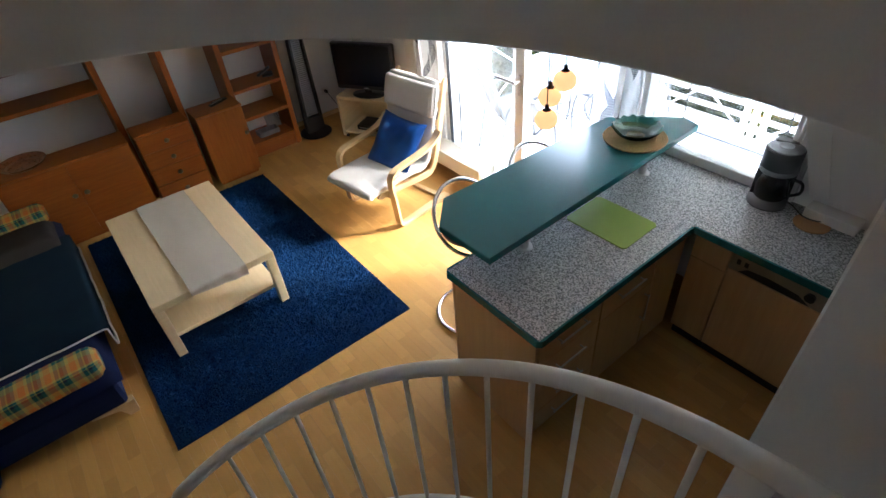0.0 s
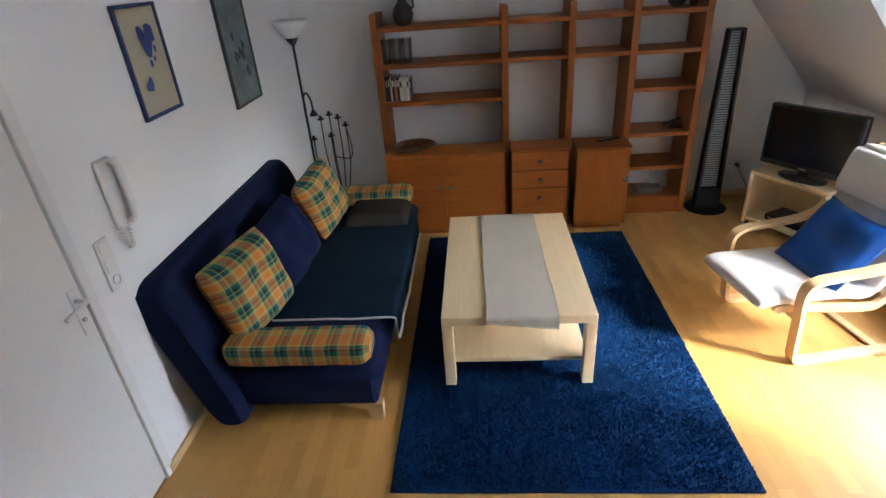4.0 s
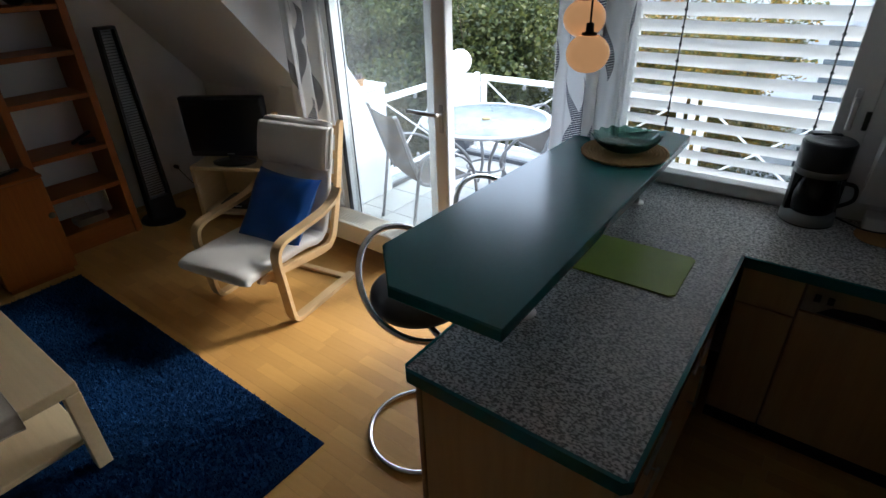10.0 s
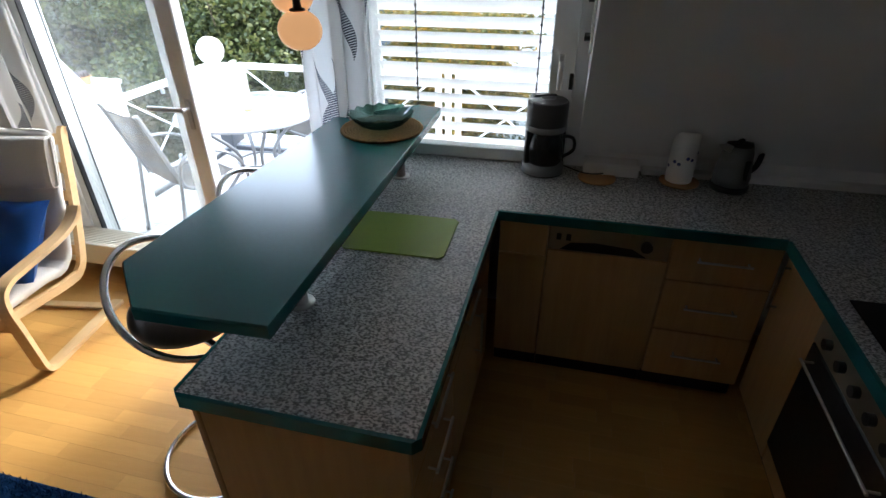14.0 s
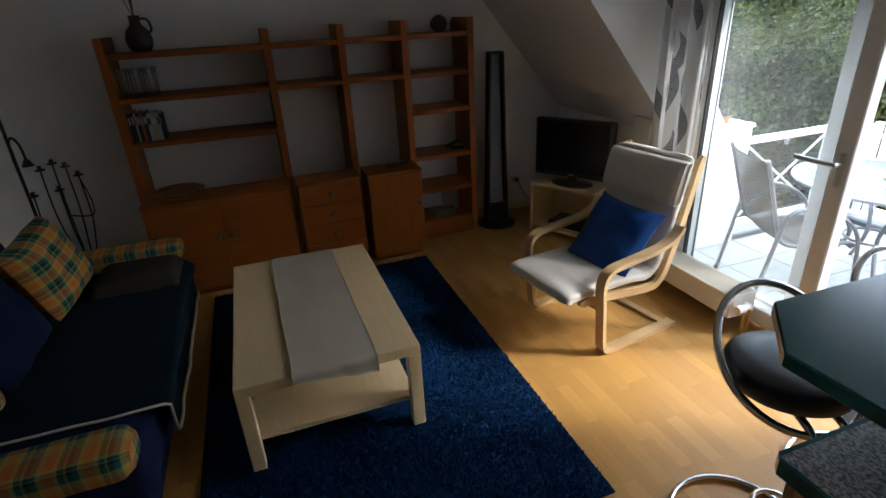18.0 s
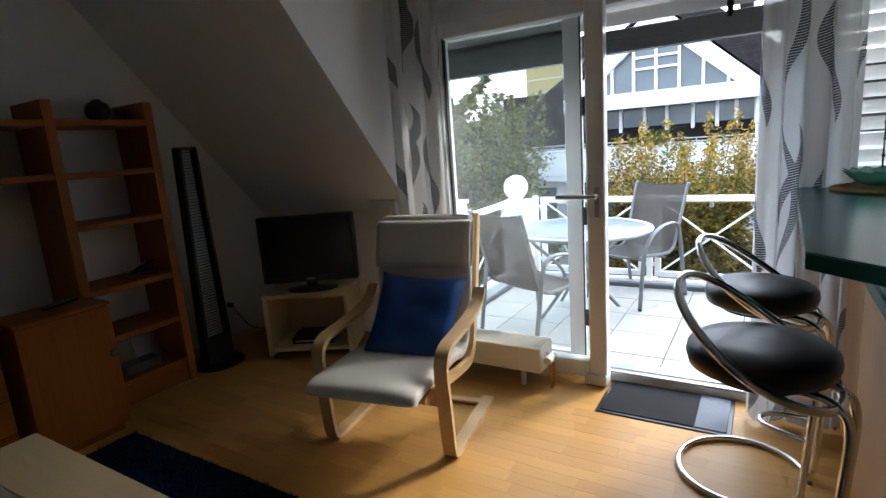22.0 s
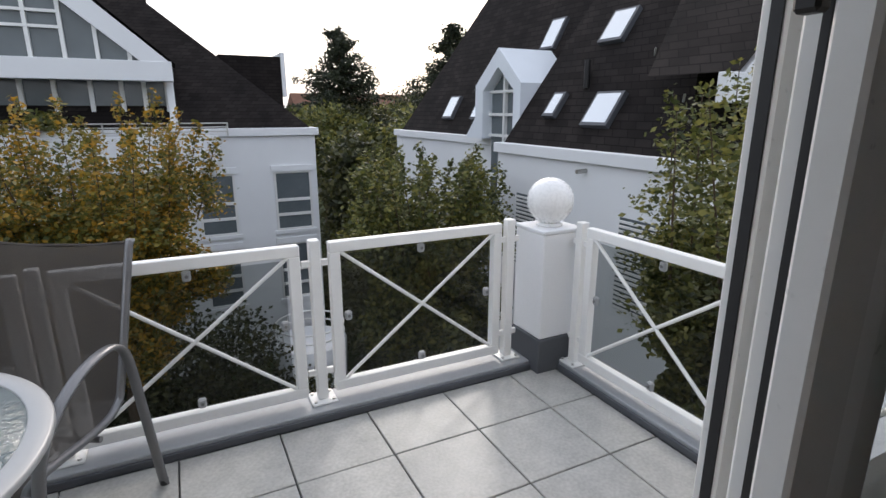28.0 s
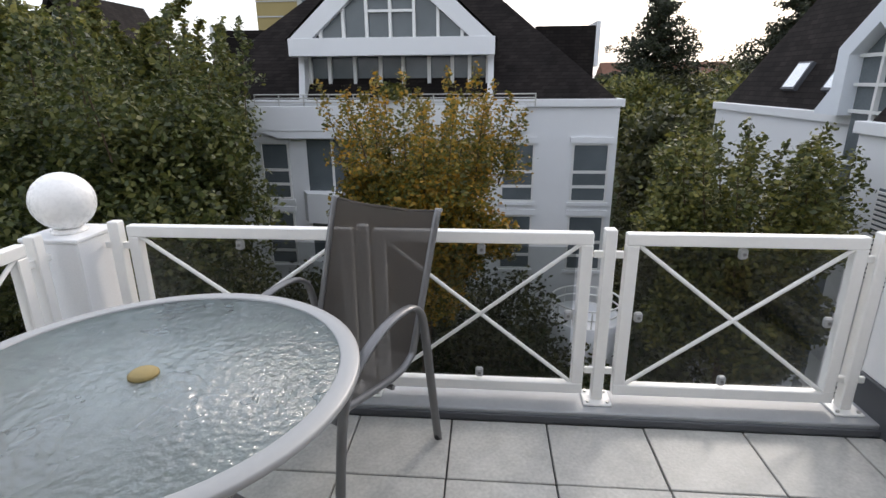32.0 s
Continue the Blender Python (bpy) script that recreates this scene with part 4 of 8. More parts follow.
def throw():
    """Blue-black blanket over the seat, its pale hem hanging over the front."""
    t = thing("throw", (-0.6, 0.9, 0.40), "dark blue throw with a pale hem spread over the sofa seat", "throw")
    def fn(u, v):
        y = -0.80 + v * 1.28 + 0.015 * noise.noise((u * 3, v * 5, 8))
        s = u * 0.86
        k = s - 0.655
        w = 0.006 * noise.noise((u * 5, v * 9, 2))
        if k < 0:
            return (-0.33 + s, y, 0.022 + 0.006 * max(0, noise.noise((u * 4, v * 6, 5))) + w * 0.3)
        return (-0.33 + 0.655 + 0.02 * min(1, k / 0.02) + w + 0.012 * (k > 0.02), y, 0.022 - max(0, k - 0.02) * (0.75 + 0.3 * noise.noise((v * 4, 2, 2))))
    me = Mesh().sheet(fn, 40, 60)
    part("cloth", me, M_THROW, t)
    hem = [fn(1, j / 60) for j in range(61)]
    part("hem", Mesh().tube([(p[0] + 0.004, p[1], p[2]) for p in hem], 0.009, 6), M_CREAM, t, "pale cream hem")
    near = [fn(i / 40, 0) for i in range(41)]
    part("hem", Mesh().tube([(p[0], p[1] - 0.003, p[2] + 0.002) for p in near], 0.006, 6), M_CREAM, t, "pale cream hem")


throw()
gc = Mesh()
gc.sheet(lambda u, v: (-0.77 + 0.46 * u + 0.01 * noise.noise((u * 4, v * 4, 1)), 1.25 + 0.36 * v + 0.01 * noise.noise((u * 4, v * 4, 9)), 0.4265 + 0.088 * (max(0, (1 - (2 * u - 1) ** 6) * (1 - (2 * v - 1) ** 6))) ** 0.4 + 0.006 * noise.noise((u * 6, v * 5, 3))), 26, 20)
fixed("folded_blanket", gc, M_GREYC, "folded dark grey blanket on the end of the sofa seat", "blanket", "", "")


def cushion(size, h, at, across, up, mat, label, seed, group="cushions on the sofa", pinch=0.05, blunt=0.05):
    """A stuffed cushion by its middle and the directions of two edges."""
    u = Vector(across).normalized()
    v = Vector(up)
    v = (v - u * v.dot(u)).normalized()
    n = u.cross(v)
    o = pillow(size, size, h, None, 0.03, seed, pinch=pinch, blunt=blunt).ob("cushion", mat)
    o.matrix_world = Matrix(((u.x, v.x, n.x, at[0]), (u.y, v.y, n.y, at[1]), (u.z, v.z, n.z, at[2]), (0, 0, 0, 1)))
    return tagged(o, label, "cushion", group)


cushion(0.47, 0.22, (-0.98, 0.05, 0.685), (0.30, 0.92, 0.10), (-0.28, -0.05, 0.95), M_PLAID, "orange and green plaid cushion leaning in the sofa corner", 1)
cushion(0.45, 0.18, (-0.955, 0.63, 0.655), (0.13, 0.98, 0.14), (-0.38, -0.08, 0.92), M_NAVY, "plain navy cushion leaning against the sofa back", 2)
cushion(0.45, 0.21, (-0.885, 1.19, 0.69), (0.18, 0.96, 0.19), (-0.30, -0.14, 0.95), M_PLAID, "orange and green plaid cushion standing on its corner on the sofa", 3)


def armchair():
    """Bent birch cantilever chair with a cream cushion; faces -x."""
    t = thing("armchair", (2.135, 0.518, 0), "bent birch cantilever armchair with a cream cushion", "armchair", turn=9.5)
    # local: front is -x, width along y
    hw = 0.315
    def band(pts, w, th, y):
        """A flat laminated strip along a path in x and z."""
        p = smooth_path([(a, 0, b) for a, b in pts], 6)
        me = Mesh()
        vs, fs = [], []
        for i, q in enumerate(p):
            d = (p[min(i + 1, len(p) - 1)] - p[max(i - 1, 0)]).normalized()
            nrm = Vector((-d.z, 0, d.x))
            for sy, sn in ((-1, -1), (1, -1), (1, 1), (-1, 1)):
                vs.append((q.x + nrm.x * sn * th / 2, y + sy * w / 2, q.z + nrm.z * sn * th / 2))
        n = len(p)
        for i in range(n - 1):
            for k in range(4):
                fs.append((i * 4 + k, i * 4 + (k + 1) % 4, i * 4 + 4 + (k + 1) % 4, i * 4 + 4 + k))
        fs += [(3, 2, 1, 0), tuple(4 * n - 4 + k for k in range(4))]
        return me.add(vs, fs)
    for s in (-1, 1):
        y = s * hw
        loop = [(0.315, 0.012), (0.12, 0.012), (-0.16, 0.012), (-0.245, 0.018), (-0.275, 0.05), (-0.285, 0.12), (-0.30, 0.30), (-0.312, 0.42), (-0.298, 0.495), (-0.245, 0.53), (-0.16, 0.54), (0.05, 0.555), (0.16, 0.575), (0.235, 0.61), (0.275, 0.655)]
        part("arm_leg", band(loop, 0.062, 0.024, y), M_BENT, t)
        rail = [(-0.40, 0.335), (-0.34, 0.350), (0.10, 0.29), (0.205, 0.31), (0.26, 0.40), (0.345, 0.66), (0.43, 0.97), (0.45, 1.0)]
        part("side_rail", band(rail, 0.026, 0.045, s * (hw - 0.05)), M_BENT, t)
    part("crossbar", Mesh().box((0.235, -hw, 0.004), (0.285, hw, 0.022), 0.004), M_BENT, t)
    part("crossbar", Mesh().box((-0.29, -hw, 0.265), (-0.268, hw, 0.32), 0.004), M_BENT, t)
    for k in range(5):
        x, z = 0.24 + 0.045 * k, 0.40 + 0.14 * k
        part("slat", Mesh().box((x + 0.005, -hw + 0.05, z - 0.03), (x + 0.014, hw - 0.05, z + 0.03), 0.003, None), M_BENT, t)
    cx = [(-0.485, 0.366), (-0.43, 0.393), (-0.05, 0.385), (0.09, 0.365), (0.165, 0.40), (0.21, 0.50), (0.285, 0.74), (0.35, 0.97), (0.365, 1.0)]
    path = smooth_path([(a, 0, b) for a, b in cx], 7)
    me = Mesh()
    n = len(path) - 1
    def fn(u, v):
        i = min(n, round(v * n))
        q = path[i]
        d = (path[min(i + 1, n)] - path[max(i - 1, 0)]).normalized()
        nrm = Vector((-d.z, 0, d.x))
        a = 2 * math.pi * u
        c, s2 = math.cos(a), math.sin(a)
        yy = (hw - 0.043) * math.copysign(abs(c) ** 0.35, c)
        end = min(1.0, (min(v, 1 - v) / 0.025) ** 0.5 + 0.2) if min(v, 1 - v) < 0.025 else 1
        th = 0.036 * math.copysign(abs(s2) ** 0.6, s2) * end
        tuft = 1 - 0.22 * math.exp(-((v - 0.47) / 0.016) ** 2) - 0.30 * math.exp(-((v - 0.725) / 0.012) ** 2)
        wr = 0.004 * noise.noise((yy * 9, v * 26, 1))
        return (q.x + nrm.x * (th * tuft + wr), yy, q.z + nrm.z * (th * tuft + wr))
    me.sheet(fn, 44, n)
    cu = part("cushion", me, M_CREAM, t, "cream cotton seat cushion")
    # head pillow, folded over the top
    hp = Mesh()
    def fh(u, v):
        a = 2 * math.pi * u
        c, s2 = math.cos(a), math.sin(a)
        yy = (hw - 0.037) * (2 * v - 1)
        e = (1 - abs(2 * v - 1) ** 10) ** 0.4
        zz = 0.125 * math.copysign(abs(s2) ** 0.5, s2) * (0.92 + 0.08 * e)
        xx = 0.048 * math.copysign(abs(c) ** 0.6, c) * (0.25 + 0.75 * e)
        return (0.298 + xx + 0.27 * zz, yy, 0.885 + zz + 0.003 * noise.noise((yy * 8, u * 9, 4)))
    hp.sheet(fh, 40, 36)
    part("head_pillow", hp, M_CREAM, t, "cream head pillow")
    for s in (-1, 1):
        part("seam", Mesh().tube([fh(i / 40, 0.012 if s < 0 else 0.988) for i in range(40)], 0.0035, 6, True), M_CREAM, hp and t)
    return t


armchair()
cushion(0.46, 0.15, (2.175, 0.485, 0.56), (-0.086, 0.439, 0.025), (0.27, 0.05, 0.34), M_SATIN, "royal blue satin cushion leaning on the armchair", 7, "", 0.07, -0.03)


def floor_fan():
    """Slim black tower on a round foot, with an open slatted middle."""
    t = thing("tower_stand", (2.245, 2.27, 0), "tall tapering black tower stand with slatted front", "tower")
    part("foot", Mesh().lathe([(0.001, 0.0), (0.175, 0.0), (0.175, 0.012), (0.16, 0.022), (0.08, 0.03), (0.001, 0.032)], 32), M_BLACKM, t)
    part("plinth", Mesh().prism([(-0.105, 0.03), (0.105, 0.03), (0.09, 0.20), (-0.09, 0.20)], -0.045, 0.045, 1), M_BLACKM, t)
    top, zt = 0.064, 1.488
    for s in (-1, 1):
        part("side", Mesh().prism([(s * 0.105, 0.03), (s * 0.082, 0.03), (s * (top - 0.016), zt), (s * top, zt)], -0.04, 0.04, 1), M_BLACKM, t)
    part("top", Mesh().box((-top, -0.04, zt), (top, 0.04, zt + 0.02), 0.004), M_BLACKM, t)
    sl = Mesh()
    for k in range(62):
        z = 0.22 + k * 0.0205
        hw = 0.082 + (top - 0.016 - 0.082) * (z - 0.03) / (zt - 0.03)
        sl.box((-hw, 0.0, z), (hw, 0.008, z + 0.0045), 0.001)
    tagged(part("grille", sl, M_BLACKM, t), kind="stuff")
    part("back", Mesh().prism([(-0.078, 0.2), (0.078, 0.2), (top - 0.018, zt), (0.018 - top, zt)], 0.014, 0.018, 1), M_RIM, t, "pale grey back strip")


floor_fan()


def tv_bench():
    t = thing("tv_bench", (2.72, 1.75, 0), "small pale birch television bench with open compartment", "tv bench", turn=-62.0)
    w, d, h = 0.30, 0.20, 0.475
    part("top", Mesh().box((-w, -d, h - 0.03), (w, d, h), 0.004), M_BIRCH, t)
    part("bottom", Mesh().box((-w + 0.03, -d + 0.01, 0.06), (w - 0.03, d, 0.085), 0.003), M_BIRCH, t)
    for s in (-1, 1):
        part("side", Mesh().box((s * w, -d, 0.03), (s * (w - 0.03), d, h - 0.03), 0.003), M_BIRCH, t)
    part("back", Mesh().box((-w + 0.03, d - 0.012, 0.085), (w - 0.03, d - 0.004, h - 0.03), 0), M_BIRCH, t)
    for x in (-w + 0.03, w - 0.03):
        for y in (-d + 0.04, d - 0.04):
            part("castor", Mesh().tube([(x - 0.01, y, 0.016), (x + 0.01, y, 0.016)], 0.016, 14), M_BLACK, t)
    b = thing("media_box", (2.70, 1.74, 0.087), "small black media box inside the television bench", "media box", turn=-62.0)
    part("case", Mesh().box((-0.15, -0.11, 0.0), (0.15, 0.11, 0.05), 0.004), M_BLACK, b)
    part("slot", Mesh().box((-0.12, -0.113, 0.02), (0.03, -0.110, 0.03), 0.001), M_STEEL, b)


tv_bench()


def television():
    t = thing("television", (2.665, 1.685, 0.477), "black flat television on the birch bench", "television", turn=-58.0)
    part("stand", Mesh().lathe([(0.001, 0), (0.14, 0), (0.14, 0.012), (0.03, 0.025), (0.03, 0.07), (0.001, 0.07)], 28, (0, 0, 0), None, 1.25, 0.75), M_BLACK, t)
    part("case", Mesh().box((-0.33, -0.035, 0.06), (0.33, 0.035, 0.525), 0.01).box((-0.22, 0.03, 0.12), (0.22, 0.08, 0.45), 0.03), M_BLACK, t)
    part("screen", Mesh().box((-0.305, -0.0365, 0.105), (0.305, -0.034, 0.505), 0.001), M_SCREEN, t)
    part("badge", Mesh().box((-0.03, -0.037, 0.078), (0.03, -0.035, 0.086), 0.001), M_STEEL, t)


television()


def radiator():
    """Low floor-standing radiator in front of the fixed pane."""
    x0, x1, y0, y1, z0, z1 = 2.68, 2.872, 0.022, 1.0, 0.113, 0.26
    t = thing("radiator", (x0, y0, 0), "low cream panel radiator with a top grille below the glass", "radiator")
    W, L = x1 - x0, y1 - y0
    part("front", Mesh().box((0, 0, z0), (0.018, L, z1), 0.006), M_RADIATOR, t)
    part("back", Mesh().box((W - 0.018, 0, z0), (W, L, z1), 0.006), M_RADIATOR, t)
    for y in (0.0, L - 0.004):
        part("end", Mesh().box((0.018, y, z0 + 0.004), (W - 0.018, y + 0.004, z1), 0.001), M_RADIATOR, t)
    for k in range(9):
        x = 0.026 + k * (W - 0.052) / 8.0
        part("fin", Mesh().box((x - 0.0035, 0.004, z1 - 0.03), (x + 0.0035, L - 0.004, z1 - 0.002), 0.001), M_RADIATOR, t)
    part("core", Mesh().box((0.02, 0.006, z0 + 0.01), (W - 0.02, L - 0.006, z1 - 0.04), 0.002), M_MAT, t, "dark convector core")
    for y in (0.12, L - 0.12):
        part("foot", Mesh().box((0.06, y, 0), (0.085, y + 0.025, z0 + 0.01), 0.003), M_RADIATOR, t)
    v = part("valve", Mesh().tube([(0.11, -0.002, 0.19), (0.11, -0.045, 0.19)], 0.016, 14).tube([(0.11, -0.03, 0.19), (0.05, -0.035, 0.19)], [0.016, 0.022], 14), M_PAINT, t, "white radiator valve")
    part("dial", Mesh().tube([(0.05, -0.035, 0.19), (0.012, -0.037, 0.19)], [0.025, 0.022], 16), M_PAINT, v)
    for x in (0.085, 0.125):
        part("pipe", Mesh().tube(smooth_path([(x, -0.022, 0.175), (x, -0.03, 0.12), (x, -0.03, 0.0)], 4), 0.009, 10), M_BRASS, t, "bare brass pipe")


radiator()


def curtain(y0, y1, z0, z1, x, folds, seed, label, gather=0.0):
    """A hanging curtain in deep folds; the cloth is wider than its place."""
    n, k = 150, 26
    me = Mesh()
    uv = []
    def fn(u, v):
        w = 1 - gather * math.sin(math.pi * (1 - v)) ** 2
        mid = (y0 + y1) / 2
        y = mid + (y1 - y0) * (u - 0.5) * w
        a = 2 * math.pi * folds * u
        amp = 0.028 + 0.016 * noise.noise((u * 6, v * 1.2, seed))
        return (x + amp * math.sin(a + 0.6 * noise.noise((v * 1.5, u * 2, seed))) + 0.012 * math.sin(2.3 * a + 1), y + 0.010 * math.sin(a * 2 + 0.7), z0 + v * (z1 - z0))
    me.sheet(fn, n, k)
    wide = (y1 - y0) * 1.5
    me.uv = [(i / n * wide, j / k * (z1 - z0)) for j in range(k + 1) for i in range(n + 1)]
    o = fixed("curtain", me, M_CURTAIN, label, "curtain", "", "curtains at the balcony door")
    return o


curtain(0.60, 0.96, 0.30, 2.44, 2.80, 2.5, 3, "white voile curtain with grey leaf print at the dormer side wall")
curtain(-1.325, -0.955, 0.02, 2.44, 2.80, 2.3, 11, "white voile curtain with grey leaf print between door and window")
rod = thing("curtain_rail", (2.81, 0, 2.44), "white curtain rail under the ceiling", "curtain rail")
part("rail", Mesh().box((-0.02, -2.2, 0.0), (0.02, 1.02, 0.035), 0.004), M_PAINT, rod)

dm = thing("doormat", (2.795, -0.612, 0.0), "charcoal doormat with a grey stripe before the open door", "doormat")
part("rubber_edge", Mesh().box((-0.195, -0.305, 0.0), (0.185, 0.315, 0.006), 0.002), M_BLACK, dm)
part("fibre_top", Mesh().box((-0.175, -0.145, 0.004), (0.165, 0.295, 0.011), 0.003), M_MAT, dm)
part("stripe", Mesh().box((-0.175, -0.285, 0.004), (0.165, -0.147, 0.011), 0.003), M_MAT2, dm, "grey striped end")


def picture(y0, y1, z0, z1, frame_mat, sheet_mat, ink, label, seed):
    t = thing("picture", (XS, (y0 + y1) / 2, (z0 + z1) / 2), label, "picture", "pictures above the sofa")
    w, h, b = (y1 - y0) / 2, (z1 - z0) / 2, 0.016
    fr = Mesh()
    fr.box((0.002, -w, -h), (0.022, -w + b, h), 0.002).box((0.002, w - b, -h), (0.022, w, h), 0.002)
    fr.box((0.002, -w + b, -h), (0.022, w - b, -h + b), 0.002).box((0.002, -w + b, h - b), (0.022, w - b, h), 0.002)
    part("frame", fr, frame_mat, t)
    part("sheet", Mesh().box((0.004, -w + b, -h + b), (0.012, w - b, h - b), 0), sheet_mat, t)
    rng = random.Random(seed)
    for k in range(9):
        cy, cz, r = rng.uniform(-w * 0.45, w * 0.45), rng.uniform(-h * 0.5, h * 0.55), rng.uniform(0.012, 0.05)
        pts = [(cy + r * (0.6 + 0.5 * rng.random()) * math.cos(2 * math.pi * i / 9), cz + r * (0.7 + 0.7 * rng.random()) * math.sin(2 * math.pi * i / 9)) for i in range(9)]
        part("brush_mark", Mesh().prism(pts, 0.0122 + 0.0004 * k, 0.0126 + 0.0004 * k, 0), ink, t)


M_FRAMEB = surf("dark_blue_frame", (0.012, 0.03, 0.14), 0.4)
M_FRAMEG = surf("grey_black_frame", (0.03, 0.033, 0.035), 0.45)
M_SHEETB = surf("buff_paper", (0.46, 0.42, 0.30), 0.85, var=0.08)
M_INKB = surf("blue_ink", (0.05, 0.08, 0.26), 0.8, var=0.4, small=40)
M_SHEETG = surf("grey_green_print", (0.16, 0.20, 0.20), 0.6, var=0.5, big=6, small=30)
M_INKG = surf("dark_green_ink", (0.05, 0.065, 0.065), 0.7, var=0.5, small=40)
picture(0.15, 0.49, 1.525, 2.02, M_FRAMEB, M_SHEETB, M_INKB, "small ink drawing in a thin blue frame above the sofa", 4)
picture(1.12, 1.55, 1.35, 2.02, M_FRAMEG, M_SHEETG, M_INKG, "grey green print in a dark frame above the sofa", 9)


def floor_lamp():
    t = thing("floor_lamp", (-1.195, 2.13, 0), "slim black uplighter floor lamp with a reading arm", "floor lamp")
    part("base", Mesh().lathe([(0.001, 0), (0.11, 0), (0.11, 0.012), (0.02, 0.03), (0.001, 0.03)], 28), M_BLACKM, t)
    part("pole", Mesh().tube([(0, 0, 0.03), (0, 0, 1.66)], 0.010, 10), M_BLACKM, t)
    part("shade", Mesh().lathe([(0.02, 1.64), (0.05, 1.67), (0.13, 1.76), (0.15, 1.79), (0.146, 1.79), (0.125, 1.765), (0.02, 1.66)], 28), M_OPAL, t, "white bowl shade")
    part("cup", Mesh().lathe([(0.010, 1.60), (0.05, 1.655), (0.045, 1.66), (0.010, 1.66)], 20), M_BLACKM, t)
    a = part("arm", Mesh().tube(smooth_path([(0, 0, 0.90), (0.0, -0.01, 1.06), (0.012, -0.03, 1.20), (0.045, -0.05, 1.245), (0.080, -0.07, 1.20), (0.088, -0.075, 1.11)], 6), 0.008, 8), M_BLACKM, t)
    part("reading_shade", Mesh().lathe([(0.008, 0.03), (0.016, 0.02), (0.036, -0.018), (0.033, -0.018), (0.012, 0.02)], 20, (0.088, -0.075, 1.085)), M_BLACKM, a)


floor_lamp()


def candle_stand():
    t = thing("candle_stand", (-0.98, 2.10, 0), "tall black wrought iron candle stand with seven cups", "candle stand")
    part("base", Mesh().lathe([(0.001, 0), (0.105, 0), (0.105, 0.01), (0.001, 0.012)], 24), M_BLACKM, t)
    tops = [(-0.17, 0.855), (-0.09, 1.015), (-0.02, 1.045), (0.06, 1.025), (0.11, 0.955), (-0.03, 0.865)]
    for k, (x, z) in enumerate(tops):
        y = 0.02 * ((k % 3) - 1)
        part("stem", Mesh().tube(smooth_path([(x * 0.25, y * 0.3, 0.012), (x * 0.6, y, 0.40), (x, y, 0.7 * z), (x, y, z)], 5), 0.0055, 8), M_BLACKM, t)
        part("cup", Mesh().lathe([(0.006, z), (0.028, z + 0.004), (0.03, z + 0.012), (0.012, z + 0.014), (0.013, z + 0.035), (0.009, z + 0.035), (0.001, z + 0.02)], 14, (x, y, 0)), M_BLACKM, t)
    part("scroll", Mesh().tube(smooth_path([(0.11, 0, 0.94), (0.135, 0, 0.80), (0.125, 0, 0.69), (0.06, 0, 0.68), (-0.02, 0, 0.70)], 6), 0.005, 8), M_BLACKM, t)


candle_stand()

# ---------------------------------------------------------------- kitchen
ZT = 0.875
PX, PY0, PY1 = 1.275, -1.962, -1.305      # end and long edges of the peninsula
IX, IY = 2.465, -3.045                    # inner edges of the two other legs


def bevel_poly(poly, d):
    """Cuts the corners of a polygon."""
    out = []
    n = len(poly)
    for i in range(n):
        a, b, c = Vector(poly[i - 1]), Vector(poly[i]), Vector(poly[(i + 1) % n])
        for q in (a, c):
            v = q - b
            out.append(tuple(b + v.normalized() * min(d, v.length * 0.4)))
    return out


wt = thing("worktop", (2.2, -2.2, ZT - 0.04), "speckled grey laminate worktop with a dark teal edge", "worktop")
def W(poly):
    return [(x - 2.2, y + 2.2) for x, y in poly]
e = 0.012
inner = [(PX + e, PY0 + e), (IX - 0 + e, PY0 + e), (IX + e, IY - e), (0.88, IY - e), (0.88, YS + 0.004), (XW - 0.004, YS + 0.004), (XW - 0.004, PY1 - e), (PX + e, PY1 - e)]
part("surface", Mesh().prism(W(inner), 0.0, 0.0405), M_GRANITE, wt)
edge = Mesh()
line = [(XW - 0.004, PY1), (PX + 0.02, PY1), (PX, PY1 - 0.02), (PX, PY0 + 0.02), (PX + 0.02, PY0), (IX, PY0), (IX, IY), (0.88, IY)]
for (xa, ya), (xb, yb) in zip(line, line[1:]):
    d = Vector((xb - xa, yb - ya))
    nrm = Vector((-d.y, d.x)).normalized() * 0.0125
    q = [(xa, ya), (xb, yb), (xb + nrm.x, yb + nrm.y), (xa + nrm.x, ya + nrm.y)]
    edge.prism(W(q), -0.002, 0.040)
part("edge_strip", edge, M_TEAL, wt, "dark teal edge strip")

bar = thing("bar_counter", (2.2, -1.33, 1.075), "dark teal bar counter with cut corners above the worktop", "bar counter")
bp = [(1.47, -1.085), (1.305, -1.255), (1.315, -1.605), (3.055, -1.57), (3.085, -1.46), (3.01, -1.355), (2.78, -1.115)]
def inset(poly, d):
    c = Vector((2.2, -1.33))
    return [tuple(Vector(p) - (Vector(p) - c).normalized() * d) for p in poly]
def R(poly):
    return [(x - 2.2, y + 1.33) for x, y in poly]
slab = Mesh()
rings = [(R(inset(bp, 0.005)), 0.0), (R(bp), 0.005), (R(bp), 0.035), (R(inset(bp, 0.005)), 0.040)]
n = len(bp)
vs = [(*p, z) for r, z in rings for p in r]
fs = [(k * n + i, k * n + (i + 1) % n, (k + 1) * n + (i + 1) % n, (k + 1) * n + i) for k in range(3) for i in range(n)]
slab.add(vs, fs + [tuple(range(n))[::-1], tuple(range(3 * n, 4 * n))])
part("slab", slab, M_TEAL, bar)
